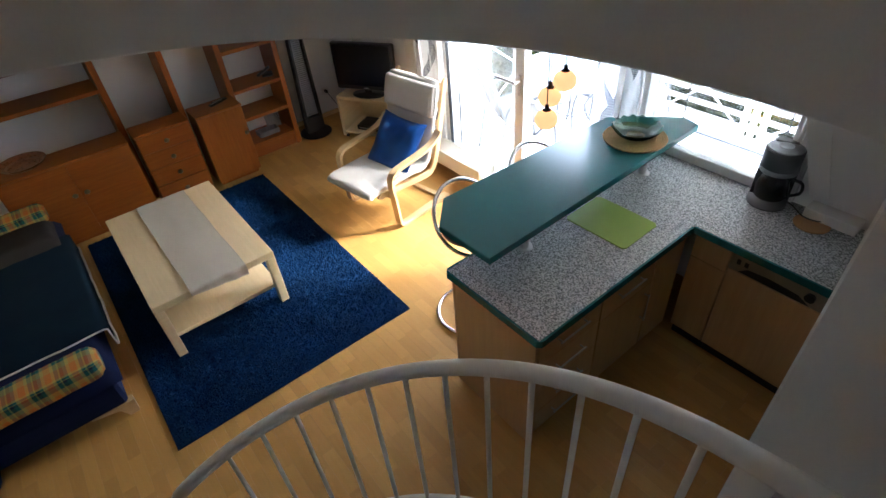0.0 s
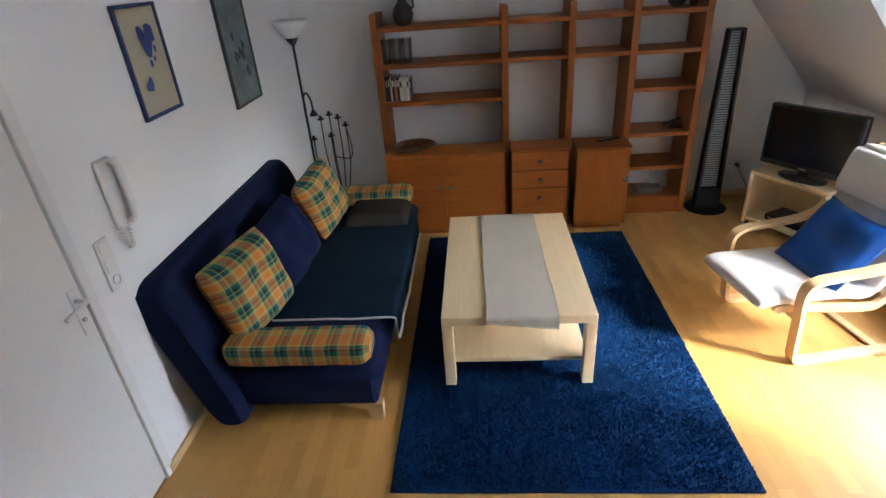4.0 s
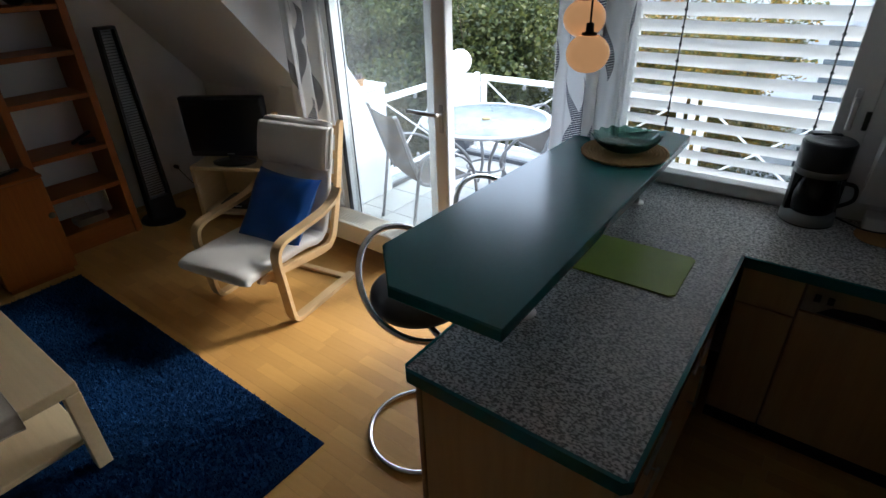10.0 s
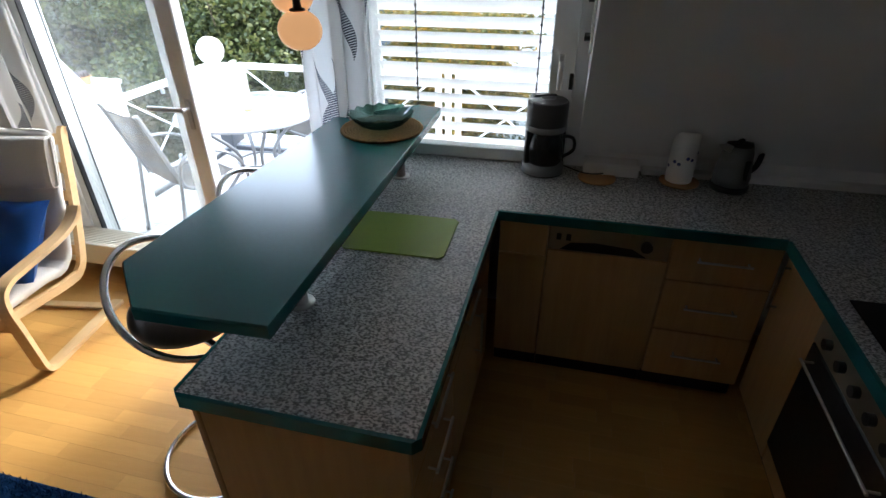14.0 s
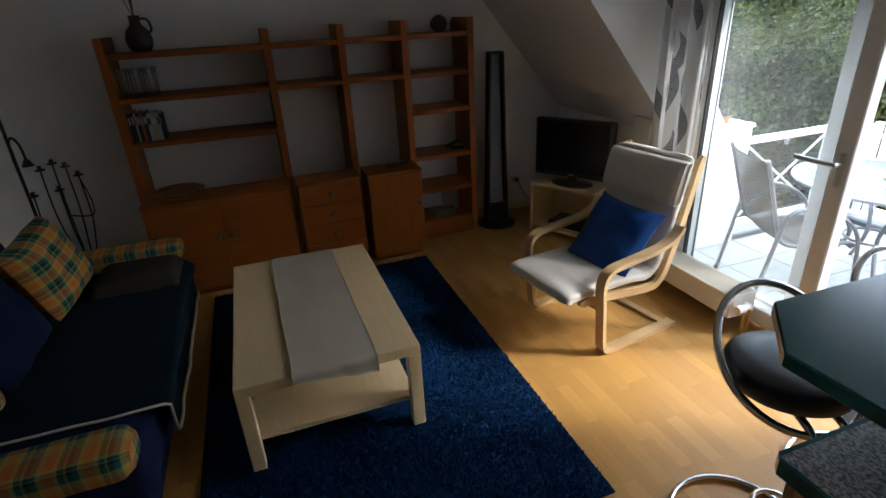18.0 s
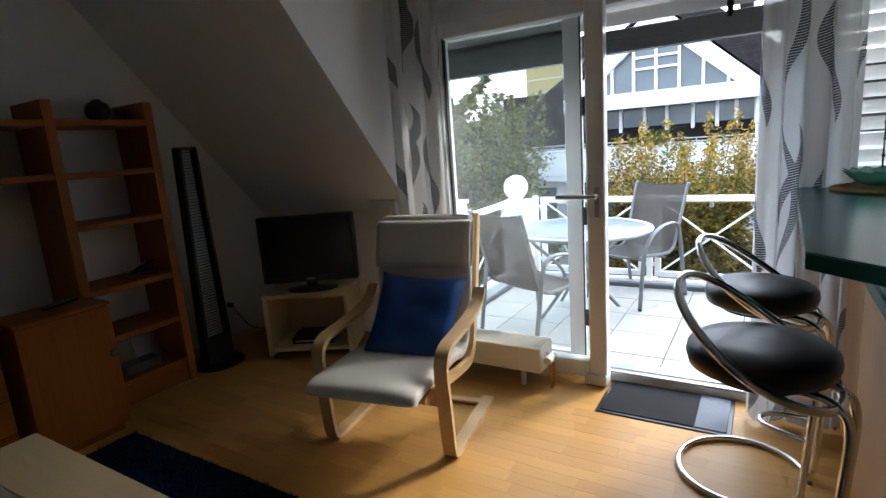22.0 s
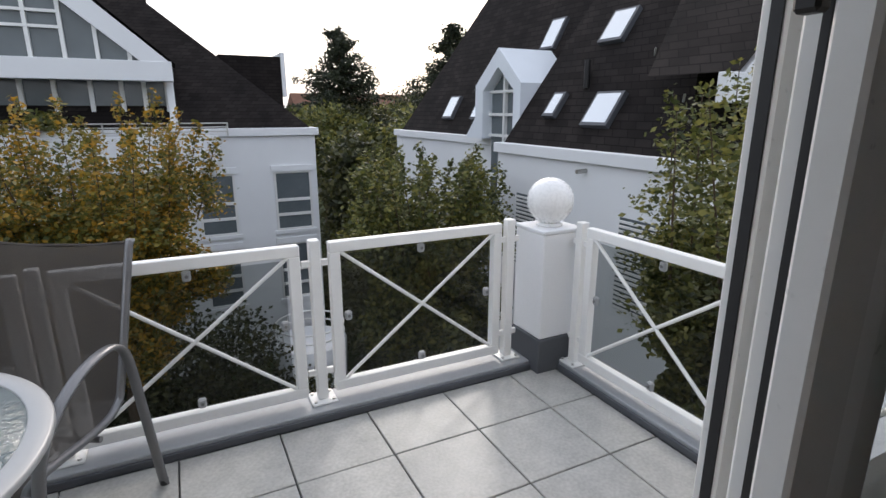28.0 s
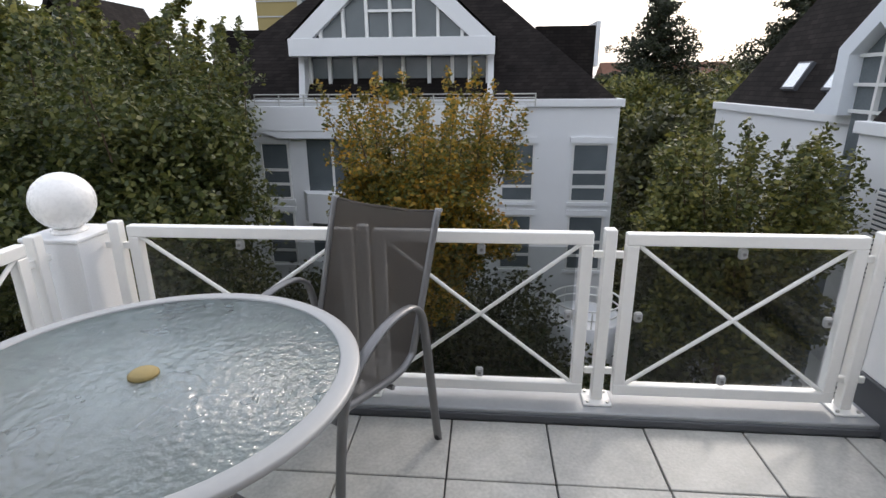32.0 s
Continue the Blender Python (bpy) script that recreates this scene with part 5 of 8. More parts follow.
for x in (1.70, 2.72):
    part("support", Mesh().tube([(x - 2.2, -0.125, ZT - 1.075), (x - 2.2, -0.125, 0.0)], 0.025, 16).lathe([(0.001, 0), (0.045, 0), (0.045, 0.006), (0.001, 0.006)], 18, (x - 2.2, -0.125, ZT - 1.075)), M_STEEL, bar, "grey metal support post")


def bow_handle(t, a, b, out):
    """A slim bar handle between two points, standing off by the vector out."""
    a, b, o = Vector(a), Vector(b), Vector(out)
    d = (b - a).normalized() * 0.012
    me = Mesh().tube([a + o - d, b + o + d], 0.005, 8)
    me.tube([a, a + o], 0.004, 8).tube([b, b + o], 0.004, 8)
    return part("handle", me, M_STEEL, t, "slim steel bar handle")


def unit(name, x0, x1, y0, y1, face, rows, label, cat="kitchen cabinet"):
    """A base cabinet; face is -x, +y or -y; rows are (z0, z1, handle) from the floor up."""
    t = thing(name, ((x0 + x1) / 2, (y0 + y1) / 2, 0), label, cat, "kitchen base cabinets")
    hx, hy = (x1 - x0) / 2, (y1 - y0) / 2
    body, pl = Mesh(), Mesh()
    g, k = 0.02, 0.05
    sx = {"-x": (g, 0), "+x": (0, -g)}.get(face, (0, 0))
    sy = {"-y": (g, 0), "+y": (0, -g)}.get(face, (0, 0))
    body.box((-hx + sx[0], -hy + sy[0], 0.10), (hx + sx[1], hy + sy[1], ZT - 0.043), 0.002)
    pl.box((-hx + (k if face == "-x" else 0), -hy + (k if face == "-y" else 0), 0), (hx, hy - (k if face == "+y" else 0), 0.10), 0.002)
    part("body", body, M_BEECH, t)
    part("plinth", pl, M_BLACKM, t)
    for z0, z1, hnd in rows:
        if face == "-x":
            lo, hi = (-hx, -hy + 0.002, z0), (-hx + g - 0.002, hy - 0.002, z1)
            mid, out, along = (-hx, 0), (-0.028, 0, 0), (0, 1)
            half = hy
        elif face == "+y":
            lo, hi = (-hx + 0.002, hy - g + 0.002, z0), (hx - 0.002, hy, z1)
            mid, out, along = (0, hy), (0, 0.028, 0), (1, 0)
            half = hx
        else:
            lo, hi = (-hx + 0.002, -hy, z0), (hx - 0.002, -hy + g - 0.002, z1)
            mid, out, along = (0, -hy), (0, -0.028, 0), (1, 0)
            half = hx
        f = part("front", Mesh().box(lo, hi, 0.003), M_BEECH, t)
        if hnd == "h":
            q = min(0.09, half * 0.6)
            bow_handle(f, (mid[0] - along[0] * q, mid[1] - along[1] * q, (z0 + z1) / 2 + 0.01), (mid[0] + along[0] * q, mid[1] + along[1] * q, (z0 + z1) / 2 + 0.01), out)
        elif hnd == "v":
            q = half - 0.05
            bow_handle(f, (mid[0] + along[0] * q, mid[1] + along[1] * q, z1 - 0.24), (mid[0] + along[0] * q, mid[1] + along[1] * q, z1 - 0.06), out)
    return t


LOW, TOP = 0.105, ZT - 0.046
drw = [(LOW, 0.36, "h"), (0.364, 0.62, "h"), (0.624, TOP, "h")]
# peninsula, opening towards the kitchen
unit("base_cabinet", 1.31, 1.76, -1.93, -1.36, "-y", [(LOW, 0.27, "h"), (0.274, 0.45, "h"), (0.454, 0.65, "h"), (0.654, TOP, "h")], "beech kitchen drawer cabinet at the peninsula end")
unit("base_cabinet", 1.762, 2.21, -1.93, -1.36, "-y", [(LOW, 0.62, "v"), (0.624, TOP, "h")], "beech kitchen cabinet with one door and a drawer")
unit("base_cabinet", 2.212, 2.48, -1.93, -1.36, "-y", [(LOW, TOP, "")], "narrow beech kitchen filler cabinet")
# end and back panels of the peninsula
pe = thing("peninsula_panel", (1.29, -1.345, 0), "beech end and back panels of the peninsula", "panel")
part("end_panel", Mesh().box((0.0, -0.585, 0.0), (0.018, -0.02, ZT - 0.043), 0.002), M_BEECH, pe)
for k in range(3):
    a = 0.0 + k * 0.63
    part("back_panel", Mesh().box((a, -0.0145, 0.0), (a + 0.627, 0.004, ZT - 0.043), 0.003), M_BEECH, pe)
# window leg, opening towards the stair
unit("base_cabinet", 2.50, 3.02, -2.17, -1.965, "-x", [(LOW, 0.66, ""), (0.664, TOP, "")], "narrow beech corner cabinet below the worktop")
dw = unit("dishwasher", 2.50, 3.02, -2.66, -2.172, "-x", [(LOW, 0.70, "")], "built-in dishwasher with a beech front", "dishwasher")
pn = part("control_panel", Mesh().box((-0.26, -0.242, 0.704), (-0.242, 0.242, TOP), 0.003), M_SAVE, dw, "brown steel control panel")
part("grip", Mesh().prism([(-0.16, 0.71), (0.19, 0.71), (0.15, 0.745), (0.05, 0.755), (-0.1, 0.745)], -0.262, -0.259, 0), M_BLACK, pn)
part("knob", Mesh().tube([(-0.26, -0.15, 0.765), (-0.276, -0.15, 0.765)], 0.024, 18), M_BLACK, pn)
for y in (0.15, 0.19):
    part("button", Mesh().box((-0.266, y, 0.755), (-0.259, y + 0.02, 0.785), 0.002), M_BLACK, pn)
unit("base_cabinet", 2.50, 3.02, -3.065, -2.662, "-x", drw, "beech kitchen cabinet with three drawers")
# south leg
unit("base_cabinet", 2.11, 2.498, YS + 0.02, -3.08, "+y", [(LOW, TOP, "v")], "beech kitchen cabinet with one tall door")
ov = unit("oven", 1.51, 2.108, YS + 0.02, -3.08, "+y", [(LOW, 0.20, "")], "built-in oven with a black glass door", "oven")
part("oven_door", Mesh().box((-0.296, 0.29, 0.205), (0.296, 0.312, 0.70), 0.004), M_BLACK, ov)
part("control_panel", Mesh().box((-0.296, 0.29, 0.705), (0.296, 0.312, TOP), 0.003), M_SAVE, ov)
bow_handle(ov, (-0.24, 0.312, 0.655), (0.24, 0.312, 0.655), (0, 0.035, 0))
for k in range(5):
    part("knob", Mesh().tube([(-0.2 + 0.1 * k, 0.312, 0.765), (-0.2 + 0.1 * k, 0.332, 0.765)], 0.018, 14), M_BLACK, ov)
unit("base_cabinet", 0.88, 1.508, YS + 0.02, -3.08, "+y", [(LOW, TOP, "v")], "beech kitchen cabinet beside the oven")
hb = thing("hob", (1.81, -3.36, ZT + 0.001), "black glass hob set into the worktop", "hob")
part("plate", Mesh().box((-0.29, -0.25, 0), (0.29, 0.25, 0.008), 0.003), M_SCREEN, hb)
for x, y, r in ((-0.14, 0.11, 0.09), (0.14, 0.11, 0.07), (-0.14, -0.12, 0.07), (0.14, -0.12, 0.09)):
    part("cooking_zone", Mesh().lathe([(r - 0.002, 0.0082), (r, 0.0086), (r + 0.002, 0.0082)], 32, (x, y, 0)), M_STEEL, hb)
# low white upstand behind the worktop
up = thing("upstand", (XW, 0, ZT), "narrow white upstand along the worktop wall", "upstand", kind="structure")
part("strip", Mesh().box((-0.05, YS + 0.02, 0.001), (-0.001, -2.56, 0.03), 0.003), M_PAINT, up)


def bar_stool(x, y, turn):
    t = thing("bar_stool", (x, y, 0), "chrome bar stool with a black padded seat and hoop back", "bar stool", "bar stools at the counter", turn)
    part("seat", Mesh().lathe([(0.001, 0.725), (0.15, 0.725), (0.18, 0.74), (0.188, 0.77), (0.183, 0.793), (0.165, 0.807), (0.09, 0.815), (0.001, 0.817)], 40), M_LEATHER, t)
    part("seat_plate", Mesh().lathe([(0.001, 0.71), (0.13, 0.71), (0.13, 0.725), (0.001, 0.725)], 28), M_BLACKM, t)
    hoop = []
    for i in range(49):
        a = 2 * math.pi * i / 48
        yy = 0.20 * math.cos(a)
        hoop.append((0.215 * math.sin(a), yy + 0.01, 0.812 + 0.145 * math.cos(a) + 0.012 * math.cos(2 * a)))
    part("hoop", Mesh().tube(hoop[:-1], 0.0125, 12, True), M_CHROME, t)
    for s in (-1, 1):
        part("leg", Mesh().tube(smooth_path([(s * 0.05, -0.10, 0.71), (s * 0.055, -0.18, 0.69), (s * 0.06, -0.215, 0.62), (s * 0.085, -0.20, 0.35), (s * 0.115, -0.185, 0.06), (s * 0.13, -0.165, 0.014)], 6), 0.0125, 12), M_CHROME, t)
    part("base_ring", Mesh().tube(arc((0, 0.04), 0.235, -59, 239, 48, 0.013), 0.0125, 12), M_CHROME, t)
    part("footrest", Mesh().tube(smooth_path([(-0.095, -0.195, 0.27), (-0.06, -0.06, 0.27), (0.0, -0.02, 0.27), (0.06, -0.06, 0.27), (0.095, -0.195, 0.27)], 6), 0.010, 10), M_CHROME, t)
    for a in (40, 140, 250, 290):
        part("glide", Mesh().tube([(0.235 * math.cos(radians(a)), 0.04 + 0.235 * math.sin(radians(a)), 0.0005), (0.235 * math.cos(radians(a)), 0.04 + 0.235 * math.sin(radians(a)), 0.008)], 0.010, 10), M_BLACK, t)
    return t


bar_stool(1.715, -1.01, -12)
bar_stool(2.335, -1.003, -14)


def pendant(x, y, z, k):
    t = thing("pendant_lamp", (x, y, z), "lit amber glass globe pendant lamp on a thin cord", "pendant lamp", "pendant lamps over the bar")
    r = 0.047
    prof = [(0.021, r * 0.80)] + [(r * math.cos(radians(a)) * (1.0 if a < 60 else 1), r * 0.88 * math.sin(radians(a))) for a in range(60, -61, -10)] + [(r * 0.42, -r * 0.80), (r * 0.40, -r * 0.76)]
    part("globe", Mesh().lathe(prof, 32), M_PENDANT, t)
    part("cap", Mesh().lathe([(0.001, 0.064), (0.008, 0.062), (0.009, 0.045), (0.016, 0.043), (0.017, 0.038), (0.001, 0.036)], 18), M_BLACKM, t)
    part("cord", Mesh().tube([(0, 0, 0.06), (0, 0, ZC - z)], 0.0025, 6), M_BLACKM, t)
    return t


pendant(1.623, -1.621, 1.687, 0)
pendant(1.682, -1.581, 1.751, 1)
pendant(1.70, -1.637, 1.828, 2)
cp = thing("ceiling_canopy", (1.66, -1.61, ZC - 0.03), "round black ceiling canopy of the pendant lamps", "ceiling canopy")
part("disc", Mesh().lathe([(0.001, 0), (0.10, 0), (0.11, 0.008), (0.11, 0.03), (0.001, 0.03)], 28), M_BLACKM, cp)


# things on the bar and worktop
pm = thing("placemat", (2.665, -1.40, 1.116), "round woven straw mat on the bar top", "placemat")
part("weave", Mesh().lathe([(0.001, 0.0), (0.172, 0.0), (0.172, 0.006), (0.001, 0.006)], 48), M_STRAW, pm)
for k in range(13):
    r = 0.175 - k * 0.0135
    part("coil", Mesh().tube([(r * math.cos(a) * (1 + 0.006 * math.sin(19 * a)), r * math.sin(a), 0.006 + 0.0015 * math.sin(31 * a)) for a in [2 * math.pi * i / 72 for i in range(72)]], 0.0072, 6, True), M_STRAW, pm)
gb = Mesh()
def petal(u, v):
    a = 2 * math.pi * u
    r = 0.05 + 0.092 * v ** 0.55
    sc = 1 + 0.035 * v * math.cos(16 * a)
    return (r * sc * math.cos(a), r * sc * math.sin(a), 0.004 + 0.058 * v ** 1.2 + 0.004 * v * math.cos(16 * a))
gb.sheet(petal, 96, 14)
gb.sheet(lambda u, v: tuple(Vector(petal(u, v)) + Vector((0, 0, 0.004 * (1 - v) + 0.001))), 96, 14)
gb.lathe([(0.001, 0.003), (0.045, 0.003), (0.047, 0.006)], 48)
o = fixed("glass_bowl", gb, M_BOWL, "green glass bowl with a scalloped rim on the straw mat", "bowl", "", "")
o.matrix_world = pose(2.665, -1.40, 1.129)
bd = Mesh().prism(bevel_poly([(-0.15, -0.195), (0.15, -0.195), (0.15, 0.195), (-0.15, 0.195)], 0.018), 0, 0.006)
o = fixed("cutting_board", bd, M_GREEN, "lime green plastic cutting board on the worktop", "cutting board", "", "")
o.matrix_world = pose(2.19, -1.63, ZT + 0.001, 0, 0, 1)


def coffee_maker():
    t = thing("coffee_maker", (2.94, -2.10, ZT + 0.001), "black and steel filter coffee maker on the worktop", "coffee maker", turn=20)
    part("base", Mesh().lathe([(0.001, 0), (0.097, 0), (0.099, 0.006), (0.097, 0.048), (0.001, 0.050)], 36), M_DSTEEL, t, "brushed steel base")
    part("foot_ring", Mesh().lathe([(0.001, -0.0005), (0.099, -0.0005), (0.0995, 0.005), (0.098, 0.006)], 36), M_BLACK, t)
    back = Mesh()
    turn = [radians(v) for v in range(-100, 101, 10)]
    rim = [(0.094 * math.cos(v), 0.094 * math.sin(v)) for v in turn]
    back.prism(rim, 0.048, 0.215, 2)
    part("column", back, M_BLACK, t)
    part("filter_head", Mesh().lathe([(0.001, 0.205), (0.084, 0.205), (0.092, 0.212), (0.093, 0.330), (0.088, 0.338), (0.001, 0.339)], 36), M_BLACK, t)
    part("band", Mesh().lathe([(0.0925, 0.206), (0.0945, 0.208), (0.0945, 0.230), (0.0925, 0.232)], 36), M_DSTEEL, t, "steel band")
    part("lid", Mesh().lathe([(0.001, 0.343), (0.030, 0.343), (0.033, 0.348), (0.037, 0.348), (0.040, 0.343), (0.080, 0.343), (0.088, 0.338), (0.001, 0.337)], 32), M_DSTEEL, t, "dark grey lid with a round grip")
    part("tank_cap", Mesh().box((0.035, -0.06, 0.325), (0.098, 0.06, 0.35), 0.012), M_BLACK, t)
    jug = part("jug", Mesh().lathe([(0.001, 0.051), (0.072, 0.051), (0.083, 0.066), (0.084, 0.13), (0.074, 0.175), (0.066, 0.196)], 32, (-0.012, 0, 0)), M_SCREEN, t, "dark glass jug")
    part("jug_lid", Mesh().lathe([(0.066, 0.194), (0.064, 0.202), (0.001, 0.204)], 28, (-0.012, 0, 0)), M_BLACK, jug)
    part("jug_handle", Mesh().tube(smooth_path([(-0.02, -0.075, 0.175), (-0.028, -0.125, 0.165), (-0.03, -0.132, 0.11), (-0.022, -0.088, 0.075)], 5), 0.011, 10, flat=0.7), M_BLACK, jug)


coffee_maker()
cb = Mesh().tube(smooth_path([(2.99, -2.15, ZT + 0.03), (2.98, -2.22, ZT + 0.012), (2.92, -2.30, ZT + 0.014), (2.93, -2.38, ZT + 0.016), (3.0, -2.42, ZT + 0.02), (3.02, -2.44, ZT + 0.05)], 6), 0.0035, 6)
fixed("cable", cb, M_BLACK, "thin black power cable of the coffee maker", "cable", "", "")
sk = thing("socket_box", (3.03, -2.42, ZT + 0.003), "white boxed-in ledge behind the worktop under the slope", "ledge")
part("box", Mesh().box((-0.10, -0.12, 0.0), (0.0, 0.13, 0.06), 0.004), M_PAINT, sk)
for x, y, r, lab in ((2.90, -2.355, 0.085, "round cork trivet beside the coffee maker"), (2.94, -2.72, 0.085, "round cork trivet under the paper roll")):
    o = fixed("trivet", Mesh().lathe([(0.001, 0), (r, 0), (r + 0.002, 0.004), (r, 0.009), (0.001, 0.009)], 32), M_CORK, lab, "trivet", "", "cork trivets")
    o.matrix_world = pose(x, y, ZT + 0.001)
kr = thing("paper_roll", (2.945, -2.715, ZT + 0.0105), "white kitchen paper roll standing on a cork trivet", "paper roll")
part("roll", Mesh().lathe([(0.020, 0.235), (0.020, 0.0), (0.056, 0.0), (0.058, 0.004), (0.058, 0.231), (0.056, 0.235), (0.020, 0.235)], 30), M_PAPER, kr)
part("core", Mesh().lathe([(0.0205, 0.234), (0.018, 0.234), (0.018, 0.001)], 20), M_CORK, kr)
for k in range(14):
    a, z = 2.4 * k, 0.03 + 0.19 * ((k * 0.37) % 1)
    part("print", Mesh().lathe([(0.001, 0), (0.008, 0), (0.001, 0.0006)], 8, (0, 0, 0), pose(0.0578 * math.cos(a), 0.0578 * math.sin(a), z, 0, 90, math.degrees(a))), M_INKB, kr)


def kettle():
    t = thing("kettle", (2.925, -2.925, ZT + 0.001), "steel electric kettle with a black handle on the worktop", "kettle", turn=-60)
    part("base", Mesh().lathe([(0.001, 0), (0.08, 0), (0.08, 0.02), (0.001, 0.024)], 28), M_BLACK, t)
    part("body", Mesh().lathe([(0.001, 0.024), (0.074, 0.026), (0.076, 0.06), (0.062, 0.17), (0.055, 0.20), (0.001, 0.201)], 32), M_DSTEEL, t, "polished dark steel body")
    part("lid", Mesh().lathe([(0.054, 0.201), (0.05, 0.212), (0.015, 0.218), (0.012, 0.232), (0.001, 0.234)], 24), M_BLACK, t)
    part("handle", Mesh().tube(smooth_path([(0.05, 0, 0.205), (0.11, 0, 0.215), (0.135, 0, 0.17), (0.125, 0, 0.09), (0.075, 0, 0.055)], 6), 0.012, 10), M_BLACK, t)
    part("spout", Mesh().prism([(-0.045, 0.165), (-0.098, 0.205), (-0.045, 0.205)], -0.018, 0.018, 1), M_STEEL, t)
    part("gauge", Mesh().box((-0.012, -0.075, 0.05), (0.012, -0.062, 0.15), 0.004), M_BLACK, t)


kettle()


# ---------------------------------------------------------------- spiral stair
def spiral():
    t = thing("spiral_stair", (-0.203, -2.66, 0), "white spiral stair with round tube handrail and wooden treads", "spiral stair")
    part("column", Mesh().tube([(0, 0, 0), (0, 0, 2.38)], 0.057, 24), M_PAINT, t, "white steel centre column")
    RR, step, a0 = 0.8847, 24.0, 86.0
    for k in range(12):
        z = 0.19 * (k + 1)
        p = [(0.05 * math.cos(radians(a)), 0.05 * math.sin(radians(a))) for a in (a0 - 24 * k - 26, a0 - 24 * k)][::-1]
        q = [(x, y) for x, y, _ in arc((0, 0), RR - 0.03, a0 - 24 * k - 26, a0 - 24 * k, 6)]
        if z < 2.3:
            part("tread", Mesh().prism(q + p, z - 0.045, z), M_BENT, t)
    def rz(a):
        return 1.130 + (a0 - a) * 0.0081
    top = [(RR * math.cos(radians(a)), RR * math.sin(radians(a)), rz(a)) for a in range(80, -45, -4)]
    low = [(RR * math.cos(radians(a)), RR * math.sin(radians(a)), rz(a) - 0.72) for a in range(80, -45, -4)]
    def at(a, dz):
        return (RR * math.cos(radians(a)), RR * math.sin(radians(a)), rz(a) + dz)
    hr = smooth_path([at(86, -0.70), at(86, -0.40), at(86, -0.12), at(85.7, -0.045), at(84.4, -0.006)] + top, 4)
    part("handrail", Mesh().tube(hr, 0.021, 14), M_PAINT, t)
    part("lower_rail", Mesh().tube(smooth_path([at(85.8, -0.72)] + low, 3), 0.016, 12), M_PAINT, t)
    for k in range(16):
        a = 73.6 - k * 7.6
        c, s = RR * math.cos(radians(a)), RR * math.sin(radians(a))
        part("baluster", Mesh().tube([(c, s, rz(a) - 0.72), (c, s, rz(a))], 0.0075, 10), M_PAINT, t)
    for a in (74, 26, -4):
        c, s = math.cos(radians(a)), math.sin(radians(a))
        part("bracket", Mesh().tube([(RR * c, RR * s, rz(a) - 0.72), ((RR - 0.12) * c, (RR - 0.12) * s, rz(a) - 0.90)], 0.012, 8), M_PAINT, t)


spiral()

# ---------------------------------------------------------------- balcony
BX, BYR, BYL = 4.956, -2.40, 1.06
fixed("balcony_slab", Mesh().box((XW + 0.02, -2.7, -0.35), (5.14, 1.45, -0.012), 0), M_GROUT, "dark joint bed of the balcony floor", "balcony floor")
fixed("outer_threshold", Mesh().box((3.057, -1.05, -0.012), (3.185, 0.8, 0.034), 0.004), M_STEEL, "metal drip edge under the balcony door", "threshold")
cu = Mesh()
cu.box((BX, BYR - 0.02, -0.012), (5.14, BYL + 0.2, 0.052), 0.004)
cu.box((3.42, -2.60, -0.012), (BX, BYR, 0.052), 0.004)
cu.box((3.42, BYL, -0.012), (BX, BYL + 0.2, 0.052), 0.004)
fixed("balcony_kerb", cu, M_SHEET, "zinc covered kerb round the balcony floor", "kerb")
st = Mesh()
st.box((BX - 0.014, BYR + 0.014, 0.0), (BX - 0.001, BYL - 0.014, 0.036), 0.004)
st.box((3.42, BYR + 0.001, 0.0), (BX - 0.016, BYR + 0.014, 0.036), 0.004)
st.box((3.42, BYL - 0.014, 0.0), (BX - 0.016, BYL - 0.001, 0.036), 0.004)
fixed("balcony_upstand", st, M_LEAD, "dark grey upstand strip along the kerb", "trim")


def rail_panel(t, at, turn, L, s=-1):
    """A framed panel, L wide, with a pane, a diagonal cross and clips; local x runs along it, s is the balcony side."""
    z0, z1, w, d = 0.085, 0.818, 0.05, 0.022
    f = Mesh()
    f.box((0, -d, z1 - w), (L, d, z1), 0.004).box((0, -d, z0), (L, d, z0 + w), 0.004)
    f.box((0, -d, z0 + w), (w, d, z1 - w), 0.004).box((L - w, -d, z0 + w), (L, d, z1 - w), 0.004)
    fr = part("panel_frame", f, M_RAIL, t)
    fr.matrix_basis = pose(*at, 0, 0, turn)
    a, b, c, e = w + 0.012, L - w - 0.012, z0 + w + 0.004, z1 - w - 0.018
    pane = part("pane", Mesh().add([(a, -s * 0.008, c), (b, -s * 0.008, c), (b, -s * 0.008, e), (a, -s * 0.008, e)], [(0, 1, 2, 3)]), M_HAZE, fr, "grey tinted glass pane")
    pane.visible_shadow = False
    for q, r in ((z0 + w, z1 - w), (z1 - w, z0 + w)):
        part("diagonal", Mesh().tube([(w, s * (0.007 if q < r else 0.010), q), (L - w, s * (0.007 if q < r else 0.010), r)], 0.009, 8), M_RAIL, fr)
    for x, z in ((L / 2, z1 - w - 0.03), (L / 2, z0 + w + 0.03), (w + 0.03, (z0 + z1) / 2), (L - w - 0.03, (z0 + z1) / 2)):
        part("clip", Mesh().box((x - 0.017, -0.013, z - 0.022), (x + 0.017, 0.013, z + 0.022), 0.007), M_RIM, fr, "grey metal glass clip")
        part("screw", Mesh().tube([(x, s * 0.0132, z), (x, s * 0.016, z)], 0.007, 10), M_DSTEEL, fr)


